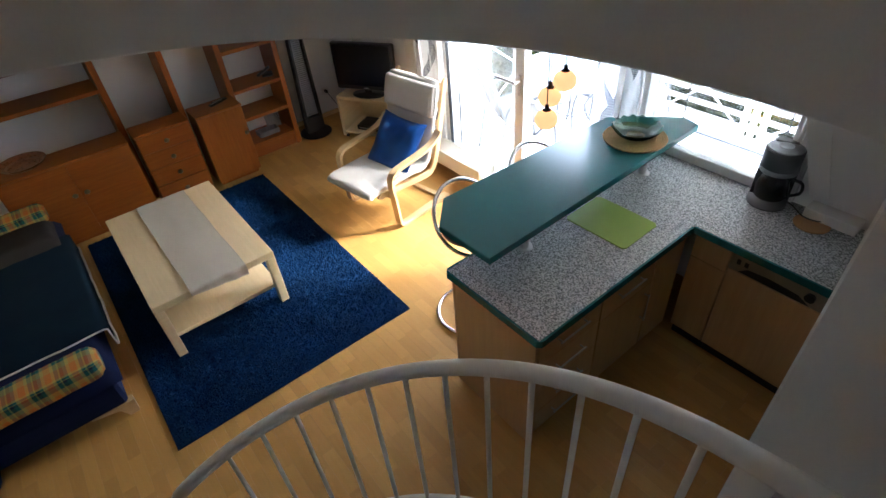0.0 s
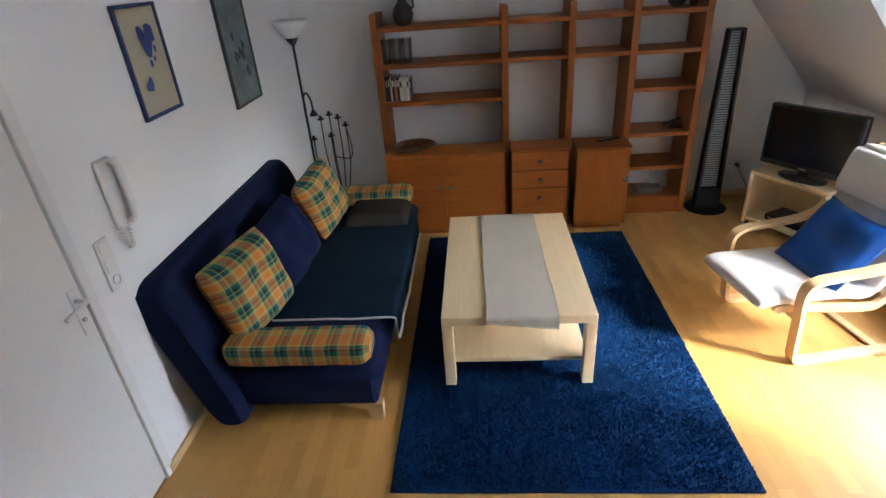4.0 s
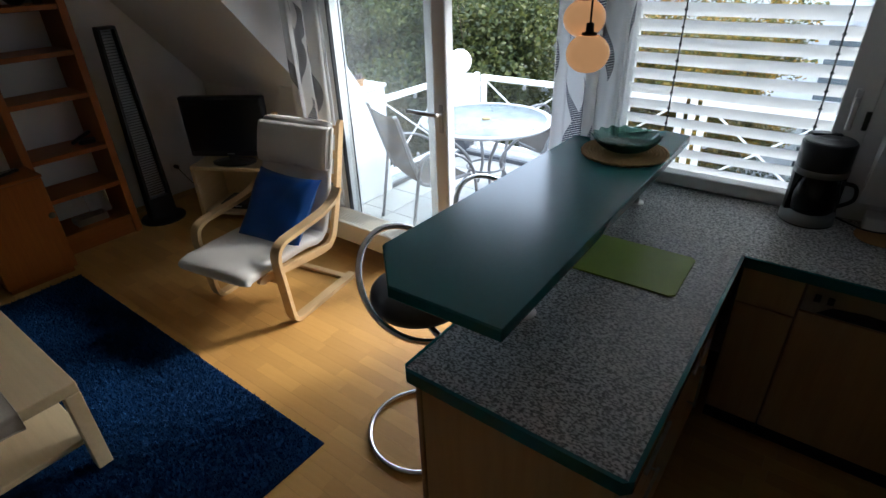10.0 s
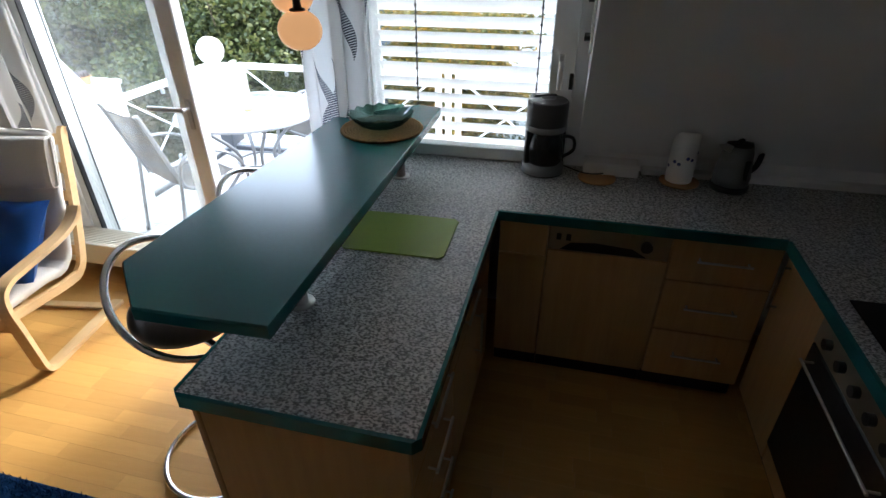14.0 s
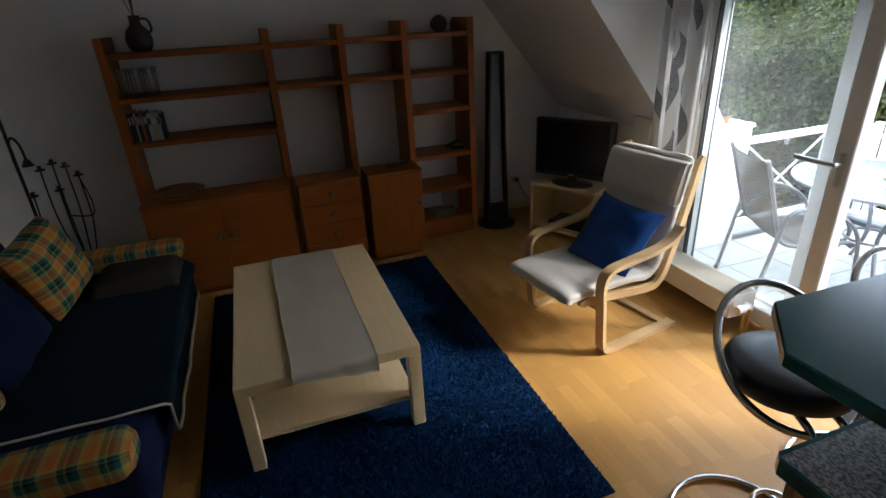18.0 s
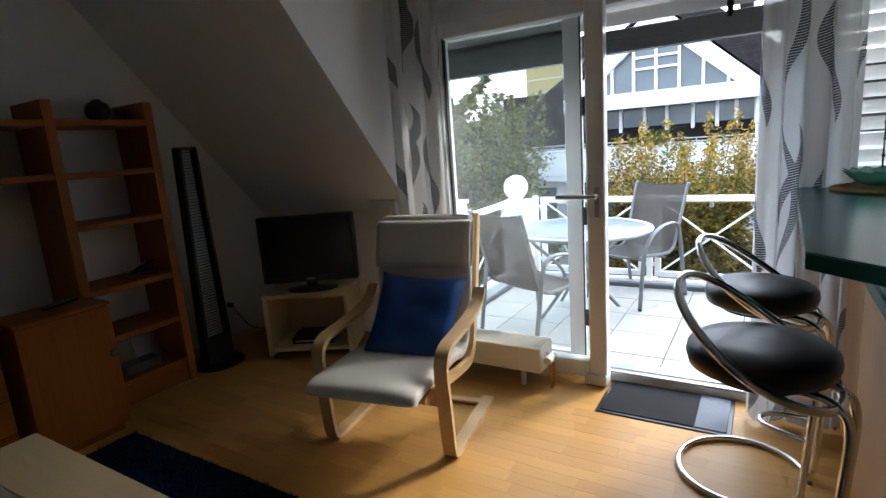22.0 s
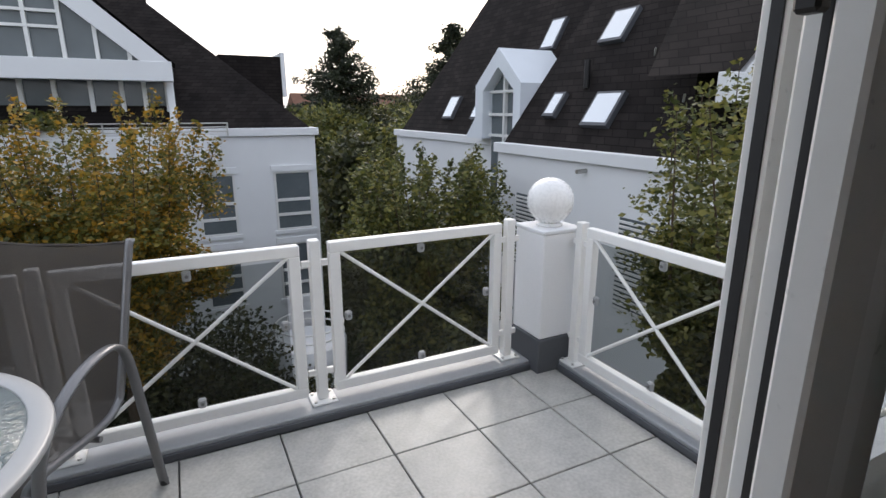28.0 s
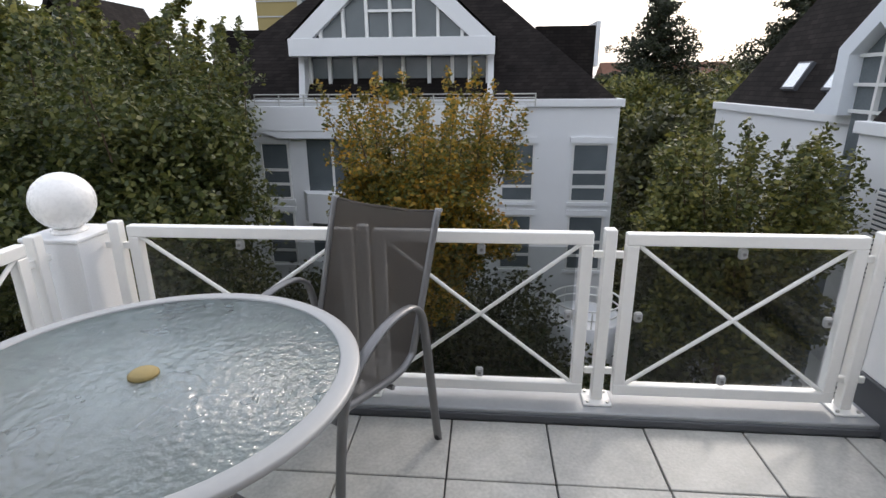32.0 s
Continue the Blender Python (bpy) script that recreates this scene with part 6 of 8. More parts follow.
def rail_post(t, x, y, turn, h=0.835):
    p = part("post", Mesh().box((-0.024, -0.024, 0.01), (0.024, 0.024, h - 0.052), 0.004), M_RAIL, t)
    p.matrix_basis = pose(x, y, 0.052, 0, 0, turn)
    part("base_plate", Mesh().box((-0.06, -0.06, 0.0), (0.06, 0.06, 0.01), 0.003), M_RAIL, p)
    for sx in (-1, 1):
        for sy in (-1, 1):
            part("bolt", Mesh().tube([(sx * 0.042, sy * 0.042, 0.01), (sx * 0.042, sy * 0.042, 0.018)], 0.008, 6), M_STEEL, p)
    for z in (0.13, 0.66):
        part("link", Mesh().box((-0.06, -0.009, z), (0.06, 0.009, z + 0.03), 0.003), M_RAIL, p)


RL = "white steel balcony railing with tinted glass and diagonal crosses"
rf = thing("railing", (0, 0, 0), RL, "railing", "balcony railings")
for ya, yb in ((-2.115, -1.20), (-1.07, -0.17), (-0.08, 0.90)):
    rail_panel(rf, (5.07, ya, 0), 90, yb - ya, 1)
for y in (-2.168, -1.135, -0.125, 0.955):
    rail_post(rf, 5.065, y, 90)
rr = thing("railing", (0, 0, 0), RL, "railing", "balcony railings")
rail_panel(rr, (4.775, -2.46, 0), 180, 0.93)
rail_post(rr, 4.83, -2.46, 0)
rail_post(rr, 3.79, -2.46, 0)
rl = thing("railing", (0, 0, 0), RL, "railing", "balcony railings")
rail_panel(rl, (3.80, 1.13, 0), 0, 0.97)
rail_post(rl, 4.83, 1.13, 0)


def ball_pillar(x, y, group="globe pillars"):
    t = thing("globe_pillar", (x, y, 0), "white square pillar with a dark foot and an opal globe lamp", "pillar lamp", "corner pillars of the balcony")
    part("foot", Mesh().box((-0.132, -0.132, 0.0), (0.132, 0.132, 0.20), 0.006), M_LEAD, t, "dark grey sheet metal foot")
    part("shaft", Mesh().box((-0.125, -0.125, 0.20), (0.125, 0.125, 0.775), 0.006), M_RENDER, t)
    part("cap", Mesh().box((-0.13, -0.13, 0.775), (0.13, 0.13, 0.793), 0.004), M_RENDER, t)
    part("collar", Mesh().lathe([(0.001, 0.793), (0.07, 0.793), (0.07, 0.802), (0.052, 0.812), (0.001, 0.812)], 28), M_OPAL, t)
    part("globe", Mesh().lathe([(0.122 * math.cos(radians(a)) + 0.0005, 0.925 + 0.122 * math.sin(radians(a))) for a in range(-66, 91, 6)], 40), M_OPAL, t, "white opal glass globe")


ball_pillar(5.01, -2.385)
ball_pillar(5.04, 1.15)
# masonry ends beside the dormer, with their dark feet
for y0, y1, z1, nm in ((-2.80, -2.395, 0.93, "balcony_wall_right"), (1.02, 1.42, 0.96, "balcony_wall_left")):
    x1 = 3.77
    t = thing(nm, (3.5, (y0 + y1) / 2, 0), "low white rendered wall end of the balcony", "wall", kind="structure")
    part("masonry", Mesh().box((XW + 0.10 - 3.5, -(y1 - y0) / 2, 0.0), (x1 - 3.5, (y1 - y0) / 2, z1 - 0.03), 0.008), M_RENDER, t)
    part("coping", Mesh().box((XW + 0.10 - 3.5, -(y1 - y0) / 2 - 0.012, z1 - 0.03), (x1 - 3.49, (y1 - y0) / 2 + 0.012, z1), 0.004), M_RENDER, t)
sp = thing("balcony_roof_edge", (3.3, 1.2, 0.9), "white sloping roof edge beside the balcony door", "roof edge", kind="structure")
part("edge", Mesh().prism([(0.22, 0.06), (-0.20, 0.06), (-0.20, 0.62), (-0.08, 0.50)], -0.16, 0.2, 1), M_RENDER, sp)
pp = thing("flower_pot", (3.58, 1.14, 0.96), "small clay pot with a reddish succulent on the wall", "flower pot")
part("pot", Mesh().lathe([(0.001, 0), (0.045, 0), (0.055, 0.05), (0.06, 0.052), (0.06, 0.06), (0.05, 0.058), (0.001, 0.05)], 20), M_CORK, pp)
sm = Mesh()
for k in range(22):
    a, r = 2.4 * k, 0.006 + 0.0022 * k
    sm.lathe([(0.001, 0.0), (0.010, 0.012), (0.008, 0.026), (0.001, 0.036)], 8, (r * math.cos(a), r * math.sin(a), 0.05 + 0.012 * math.sin(k)))
part("rosette", sm, M_CLAY, pp, "reddish green leaves")
pb = thing("plywood_board", (3.70, -2.355, 0), "small plywood board leaning against the balcony wall", "board", turn=0)
part("board", Mesh().box((-0.20, -0.035, 0.0), (0.05, 0.03, 0.20), 0.003), M_PLY, pb)


def garden_table():
    t = thing("garden_table", (4.105, 0.225, -0.016), "round garden table with rippled glass top and grey rim", "garden table")
    R0 = 0.545
    g = part("glass_top", Mesh().lathe([(0.02, 0.700), (R0 - 0.05, 0.700), (R0 - 0.05, 0.706), (0.02, 0.706)], 60), M_TABLEG, t, "rippled clear glass top")
    g.visible_shadow = False
    part("rim", Mesh().lathe([(R0 - 0.052, 0.692), (R0 - 0.005, 0.688), (R0, 0.694), (R0 - 0.001, 0.705), (R0 - 0.006, 0.709), (R0 - 0.049, 0.711), (R0 - 0.052, 0.709), (R0 - 0.052, 0.692)], 72), M_RIM, t)
    part("plug", Mesh().lathe([(0.001, 0.718), (0.03, 0.718), (0.037, 0.712), (0.037, 0.706), (0.001, 0.705)], 24), M_OCHRE, t, "yellow plug in the umbrella hole")
    for k in range(4):
        a = radians(45 + 90 * k)
        c, s = math.cos(a), math.sin(a)
        part("leg", Mesh().tube(smooth_path([(0.44 * c, 0.44 * s, 0.685), (0.36 * c, 0.36 * s, 0.60), (0.16 * c, 0.16 * s, 0.40), (0.15 * c, 0.15 * s, 0.25), (0.34 * c, 0.34 * s, 0.02), (0.36 * c, 0.36 * s, 0.0)], 6), 0.014, 10), M_ALU, t)
    part("ring", Mesh().tube(arc((0, 0), 0.16, 0, 350, 36, 0.30), 0.009, 8, True), M_ALU, t)
    part("ring", Mesh().tube(arc((0, 0), 0.40, 0, 354, 60, 0.66), 0.009, 8, True), M_ALU, t)


garden_table()


def garden_chair(x, y, turn):
    """Sling chair; faces local +x."""
    t = thing("garden_chair", (x, y, 0), "grey aluminium garden chair with a brown mesh sling", "garden chair", "chairs round the garden table", turn)
    hw = 0.252
    for s in (-1, 1):
        yy = s * (hw - 0.015)
        sl = smooth_path([(-0.36, 0, 0.945), (-0.335, 0, 0.89), (-0.21, 0, 0.50), (-0.16, 0, 0.42), (-0.05, 0, 0.40), (0.20, 0, 0.42), (0.25, 0, 0.40)], 6)
        part("side_rail", Mesh().tube([(p.x, yy * (1 + 0.05 * max(0, p.z - 0.5) / 0.44), p.z) for p in sl], 0.013, 10), M_ALU, t)
        part("rail_cap", Mesh().tube([(-0.36, yy * 1.05, 0.943), (-0.362, yy * 1.05, 0.953)], 0.0145, 10), M_RIM, t)
        y2 = s * (hw + 0.022)
        arm = smooth_path([(0.30, y2, 0.0), (0.27, y2, 0.28), (0.235, y2, 0.47), (0.16, y2, 0.57), (0.04, y2, 0.635), (-0.08, y2, 0.655), (-0.16, y2, 0.635), (-0.205, y2, 0.56), (-0.25, y2, 0.30), (-0.30, y2, 0.0)], 6)
        part("arm", Mesh().tube(arm, 0.019, 12, flat=0.55), M_ALU, t)
        for px in (0.30, -0.30):
            part("foot_cap", Mesh().tube([(px, y2, 0.0), (px, y2, 0.025)], 0.016, 10), M_BLACK, t)
    me = Mesh()
    pth = smooth_path([(-0.36, 0, 0.945), (-0.335, 0, 0.89), (-0.21, 0, 0.50), (-0.16, 0, 0.42), (-0.05, 0, 0.40), (0.20, 0, 0.42), (0.25, 0, 0.40)], 6)
    n = len(pth) - 1
    def fn(u, v):
        p = pth[round(v * n)]
        a = 2 * u - 1
        sag = 0.018 * (1 - a * a)
        return (p.x - sag * (0.9 if p.z > 0.45 else 0.0), a * (hw - 0.015) * (1 + 0.05 * max(0, p.z - 0.5) / 0.44), p.z - sag * (0.0 if p.z > 0.45 else 0.9) - 0.022 * (1 - a * a) * max(0, p.z - 0.85) / 0.095)
    me.sheet(fn, 12, n)
    part("sling", me, M_MESH, t)
    part("top_bar", Mesh().tube([(-0.36, -1.05 * (hw - 0.015), 0.942), (-0.374, -0.12, 0.926), (-0.374, 0.12, 0.926), (-0.36, 1.05 * (hw - 0.015), 0.942)], 0.006, 10), M_MESH, t, "hemmed sling edge")
    for p in ((-0.04, 0.375), (0.23, 0.395)):
        part("cross_bar", Mesh().tube([(p[0], -hw, p[1]), (p[0], hw, p[1])], 0.010, 8), M_ALU, t)
    return t


garden_chair(4.66, -0.08, 154)
garden_chair(3.47, 0.345, -24)


def venetian(x, y0, y1, zs, tilt, label, mat, cords, depth=0.075):
    """An outside blind: each slat is a part."""
    t = thing("venetian_blind", (x, (y0 + y1) / 2, zs[0]), label, "venetian blind", "outside blinds")
    hw = (y1 - y0) / 2
    me = Mesh()
    pts = [(depth * (i / 6 - 0.5), 0.006 * math.sin(math.pi * i / 6)) for i in range(7)]
    me.sheet(lambda u, v: (pts[round(u * 6)][0], -hw + v * 2 * hw, pts[round(u * 6)][1]), 6, 1)
    me.sheet(lambda u, v: (pts[round(u * 6)][0], -hw + v * 2 * hw, pts[round(u * 6)][1] - 0.0015), 6, 1)
    me.f[-6:] = [f[::-1] for f in me.f[-6:]]
    d = me.data("slat", mat)
    for z in zs:
        o = new("slat", d)
        o.parent = t
        o.matrix_basis = pose(0, 0, z - zs[0], 0, tilt, 0)
    for c in cords:
        part("cord", Mesh().tube([(-0.03, c - (y0 + y1) / 2, 0), (-0.03, c - (y0 + y1) / 2, zs[-1] - zs[0])], 0.0035, 6), M_BLACKM, t, "black ladder cord")
        kn = Mesh()
        for z in zs:
            kn.lathe([(0.001, -0.009), (0.009, 0), (0.001, 0.009)], 8, (-0.034, c - (y0 + y1) / 2, z - zs[0]))
        part("cord_knots", kn, M_BLACKM, t)
    return t


venetian(3.135, -2.19, -1.235, [0.93 + 0.0715 * k for k in range(17)], 50, "white outside blind, half open, before the kitchen window", M_SLAT, (-2.03, -1.44))
venetian(3.135, -0.06, 0.79, [1.80 + 0.0085 * k for k in range(21)], 0, "grey outside blind, darkened as backlit, drawn up above the fixed pane", M_BACKLIT_SLAT, ())
venetian(3.135, -1.155, -0.10, [1.812 + 0.0085 * k for k in range(14)], 0, "grey outside blind, darkened as backlit, drawn up above the open door", M_BACKLIT_SLAT, ())
venetian(3.135, -1.155, 0.79, [1.985 + 0.056 * k for k in range(4)], 58, "upper slats of the outside door blind", M_SLAT, ())

for y, sgn in ((-1.208, 1), (0.83, -1)):
    gr = thing("guide_rail", (3.146, y, 0.03), "white guide rail of the outside blinds on small brackets", "guide rail", "blind guide rails")
    part("rail", Mesh().box((-0.014, -0.032, 0.0), (0.016, 0.030, 2.15), 0.003).box((-0.020, -0.010, 0.0), (-0.013, 0.006, 2.15), 0.002), M_PVC, gr)
    part("groove", Mesh().box((-0.010, sgn * 0.0305, 0.0), (0.003, sgn * 0.0335, 2.15), 0), M_SEAL, gr, "black brush seal in the groove")
    for z in (0.30, 1.0, 1.75):
        part("bracket", Mesh().box((-0.10, -0.010, z), (-0.018, 0.010, z + 0.03), 0.002), M_STEEL, gr)
        part("bolt", Mesh().tube([(-0.03, 0, z + 0.03), (-0.03, 0, z + 0.036)], 0.007, 8), M_STEEL, gr)

ts = thing("blind_tassel", (3.11, -0.83, 1.90), "black cord bundle hanging from the drawn-up blind", "blind cord")
part("bundle", Mesh().tube(smooth_path([(0, 0, 0.16), (0.004, 0.006, 0.10), (-0.004, 0.0, 0.04), (0, 0.004, 0.0)], 5), [0.010 + 0.006 * abs(math.sin(i * 0.9)) for i in range(16)], 8), M_BLACKM, ts)
part("cord", Mesh().tube([(0, 0, 0.16), (0, 0, 0.26)], 0.003, 6), M_BLACKM, ts)

# ---------------------------------------------------------------- outside
GZ = -7.5
g = Mesh()
g.sheet(lambda u, v: (-150 + 450 * u, -250 + 500 * v, GZ + 0.25 * noise.noise((u * 30, v * 30, 0))), 60, 60)
fixed("ground", g, M_GRASS, "rough lawn between the houses, reaching to the horizon", "ground")
# own house below the balcony, so that it stands on something
own = Mesh()
own.box((-4.0, -4.2, GZ), (3.42, 3.2, -0.26), 0)
own.box((3.42, -2.6, -1.2), (5.14, 1.35, -0.35), 0)
fixed("own_house_wall", own, M_RENDER, "white rendered wall of the house under the balcony", "facade")


def leaf_cloud(blobs, n, size, seed, flat=0.6, even=0.0):
    """n small leaves scattered in blobs of (x, y, z, rx, rz), denser towards the outside; each leaf is folded at its rib."""
    rng = np.random.default_rng(seed)
    b = np.array(blobs, float)
    wt = b[:, 3] ** 2 * b[:, 4] + even
    k = rng.choice(len(b), n, p=wt / wt.sum())
    d = rng.normal(size=(n, 3))
    d /= np.linalg.norm(d, axis=1)[:, None]
    r = rng.uniform(0.15, 1, n) ** 0.55
    r *= 1 + 0.25 * np.sin(7 * d[:, 0] + 3 * d[:, 2]) * np.sin(5 * d[:, 1] + k)
    p = b[k, :3] + d * r[:, None] * np.c_[b[k, 3], b[k, 3], b[k, 4]]
    a = rng.normal(size=(n, 3))
    a[:, 2] *= flat
    a /= np.linalg.norm(a, axis=1)[:, None]
    c = np.cross(a, rng.normal(size=(n, 3)))
    c /= np.linalg.norm(c, axis=1)[:, None]
    s = size * rng.uniform(0.55, 1.35, n)[:, None]
    q = np.stack([p - a * s, p + c * s * 0.62, p + a * s, p - c * s * 0.62], 1).reshape(-1, 3)
    return q, np.arange(4 * n).reshape(-1, 4)


def leaves(name, par, clouds, mat):
    """Joins leaf clouds into one crown."""
    q, f, k = [], [], 0
    for a, b in clouds:
        q += a.tolist()
        f += (b + k).tolist()
        k += len(a)
    cm = bpy.data.meshes.new(name)
    cm.from_pydata(q, [], f)
    cm.materials.append(mat)
    o = new(name, cm)
    o.parent = par
    return o


def tree(x, y, z, top, wide, n, size, mat, seed, label, sprigs=0, shoot=0.0, low=0.22):
    """Tapered trunk with limbs, a crown of leaf clumps round the limb ends, and upright shoots; z is the foot."""
    rng = random.Random(seed)
    t = thing("tree", (x, y, z), label, "tree", "trees between the houses")
    H = top - z
    tr = [(0.06 * H * noise.noise((i * 0.7, seed, 0)) * 0.3, 0.06 * H * noise.noise((i * 0.7, seed, 5)) * 0.3, H * 0.9 * i / 8) for i in range(9)]
    me = Mesh().tube(tr, [0.02 * H * (1 - 0.85 * i / 8) + 0.01 for i in range(9)], 10)
    blobs, thin = [], []
    for k in range(26):
        h = low + (0.90 - low) * rng.uniform(0, 1) ** 0.6
        a = rng.uniform(0, 2 * math.pi)
        i = int(h / 0.9 * 8)
        s = Vector(tr[min(i, 8)])
        reach = wide * (0.5 + 0.5 * math.sin(math.pi * min(1, (h - 0.1) / 0.85))) * rng.uniform(0.5, 1.0)
        e = s + Vector((math.cos(a) * reach, math.sin(a) * reach, reach * rng.uniform(0.2, 0.8)))
        e.z = min(e.z, H * rng.uniform(0.80, 0.98))
        me.tube([s, (s + e) / 2 + Vector((0, 0, 0.04 * H * rng.random())), e], [0.006 * H, 0.004 * H, 0.0012 * H], 6)
        blobs.append((e.x, e.y, e.z, wide * rng.uniform(0.24, 0.42), wide * rng.uniform(0.24, 0.46)))
        blobs.append(((e.x + s.x) / 2, (e.y + s.y) / 2, (e.z + s.z) / 2, wide * 0.34, wide * 0.38))
    for k in range(sprigs):
        a, r = 2.4 * k + rng.uniform(0, 0.6), wide * (0.15 + 0.85 * math.sqrt((k + 0.5) / sprigs)) * 0.92
        b0 = Vector((math.cos(a) * r, math.sin(a) * r, H * rng.uniform(0.80, 0.9)))
        hh = H + (shoot or 0.05 * H) * rng.uniform(0.2, 1.0) * (1.1 - 0.6 * r / wide)
        lean = 0.22 * wide
        tip = Vector((b0.x * 1.12 + rng.uniform(-lean, lean), b0.y * 1.12 + rng.uniform(-lean, lean), hh))
        me.tube([b0, (b0 + tip) / 2, tip], [0.014, 0.009, 0.003], 5)
        for q in range(22):
            p = b0.lerp(tip, q / 21)
            p += Vector((rng.uniform(-1, 1), rng.uniform(-1, 1), 0)) * 0.30 * (1 - q / 24)
            thin.append((p.x, p.y, p.z, (0.10 + 0.34 * (1 - q / 22)) * rng.uniform(0.4, 1.3), 0.12))
    part("trunk", me, M_BARK, t)
    cl = [leaf_cloud(blobs, n, size, seed)]
    if thin:
        cl.append(leaf_cloud(thin, 800 * sprigs, size * 0.8, seed + 1, 0.4, 0.004))
    leaves("crown", t, cl, mat)
    return t


def conifer(x, y, z, top, wide, n, seed, label):
    """Dark conifer: tiers of boughs that reach out and droop, with gaps between."""
    t = thing("tree", (x, y, z), label, "conifer", "far conifers")
    H = top - z
    me = Mesh().tube([(0, 0, 0), (0, 0, H)], [0.02 * H, 0.02], 8)
    rng = random.Random(seed)
    blobs = []
    tiers = 15
    for k in range(tiers):
        h = 0.24 + 0.76 * k / tiers
        for q in range(9):
            a = rng.uniform(0, 6.28)
            r = wide * (1.02 - h) ** 0.75 * rng.uniform(0.5, 1.12)
            z1 = H * h + rng.uniform(-0.02, 0.02) * H
            e = Vector((math.cos(a) * r, math.sin(a) * r, z1 + 0.10 * r))
            me.tube([(0, 0, z1 - 0.1 * r), e], [0.06, 0.02], 5)
            for g in range(4):
                f = (g + 1) / 4
                blobs.append((e.x * f, e.y * f, z1 + 0.10 * r * f, wide * 0.13 * (1.3 - h), wide * rng.uniform(0.04, 0.08)))
    blobs.append((0, 0, H * 0.97, 0.25, 0.5))
    part("trunk", me, M_BARK, t)
    leaves("crown", t, [leaf_cloud(blobs, n, 0.12, seed, 0.35, 0.01)], M_LEAF_D)


tree(13.2, 0.55, GZ, 0.70, 1.6, 95000, 0.052, M_LEAF_Y, 3, "autumn maple with yellow and orange leaves before the white house", 22, 1.2, 0.5)
tree(11.6, 5.9, GZ, 1.9, 2.6, 95000, 0.056, M_LEAF_G, 5, "broad green maple with a dense crown", 16, 1.0, 0.4)
tree(12.6, 10.2, GZ, 2.4, 2.9, 34000, 0.09, M_LEAF_G, 8, "green deciduous tree behind the broad maple", 8, 1.2)
tree(19.0, 11.9, GZ, 4.0, 3.2, 40000, 0.12, M_LEAF, 14, "tall green deciduous tree beside the white house", 4, 0.5, 0.4)
tree(18.8, 8.7, GZ, 2.8, 2.0, 26000, 0.11, M_LEAF, 33, "green deciduous tree before the white house", 5, 0.5, 0.45)
tree(10.6, -4.3, GZ, 0.22, 1.25, 62000, 0.050, M_LEAF, 21, "slim young maple with a loose leafy crown", 30, 0.75, 0.62)
tree(5.25, -5.0, GZ, 1.30, 1.10, 230000, 0.036, M_LEAF, 27, "bushy green maple close to the neighbouring house", 22, 0.6, 0.66)
tree(20.5, -8.0, GZ, 0.2, 2.1, 20000, 0.11, M_LEAF, 31, "green tree in the gap between the houses", 2)
for k, (x, y, tp, wd) in enumerate(((29, -9.5, 0.0, 3.0), (33, -12.5, 0.9, 3.4), (36, -17, 1.2, 4.2), (42, -10.5, 1.6, 3.6), (44, -15, 1.3, 4.6), (50, -20, 1.7, 5.0), (38, -23, 1.0, 4.2), (26, 19, 4.6, 4.4), (22, 15.5, 4.0, 3.4), (31, 27, 6.0, 5.0), (42, 33, 6.0, 5.5), (13, 17, 4.2, 3.6), (58, -27, 3.2, 5.5))):
    tree(x, y, GZ, tp, wd, 18000, 0.16, M_LEAF if k % 2 else M_LEAF_O, 50 + k, "far deciduous tree in the garden belt")
conifer(47, -13.4, GZ, 7.8, 7.4, 60000, 2, "tall dark conifer far behind the houses")
conifer(43, -21.6, GZ, 8.4, 6.4, 52000, 4, "tall dark conifer with an open crown far behind")
conifer(45, -28.5, GZ, 9.5, 4.6, 9000, 7, "dark conifer at the edge of the far gardens")
hedge_q, hedge_f = leaf_cloud([(16 + 2.2 * k, -6.4 - 0.5 * math.sin(k), -6.0, 1.7, 1.6) for k in range(5)] + [(8 + 1.6 * k, 3 + 1.2 * math.sin(2 * k), -6.9, 1.5, 0.9) for k in range(6)] + [(10 + 1.5 * k, -3.5 + math.cos(k), -6.9, 1.3, 0.8) for k in range(6)] + [(26 + 2 * k, -8.5 - 0.4 * k, -5.5, 2.2, 2.6) for k in range(4)] + [(18.3 + 0.5 * math.sin(3 * k), -1.6 + 1.5 * k, -5.9, 1.5, 1.7 + 0.4 * math.sin(2.1 * k)) for k in range(8)] + [(9.2 + 0.6 * math.sin(2 * k), -5.0 + 1.9 * k, -6.3, 1.5, 1.3) for k in range(7)], 90000, 0.085, 77)
hm = bpy.data.meshes.new("shrubs")
hm.from_pydata(hedge_q.tolist(), [], hedge_f.tolist())
hm.materials.append(M_LEAF_O)
tagged(new("shrubs", hm), "low green shrubs on the lawn between the houses", "shrubs", kind="stuff")


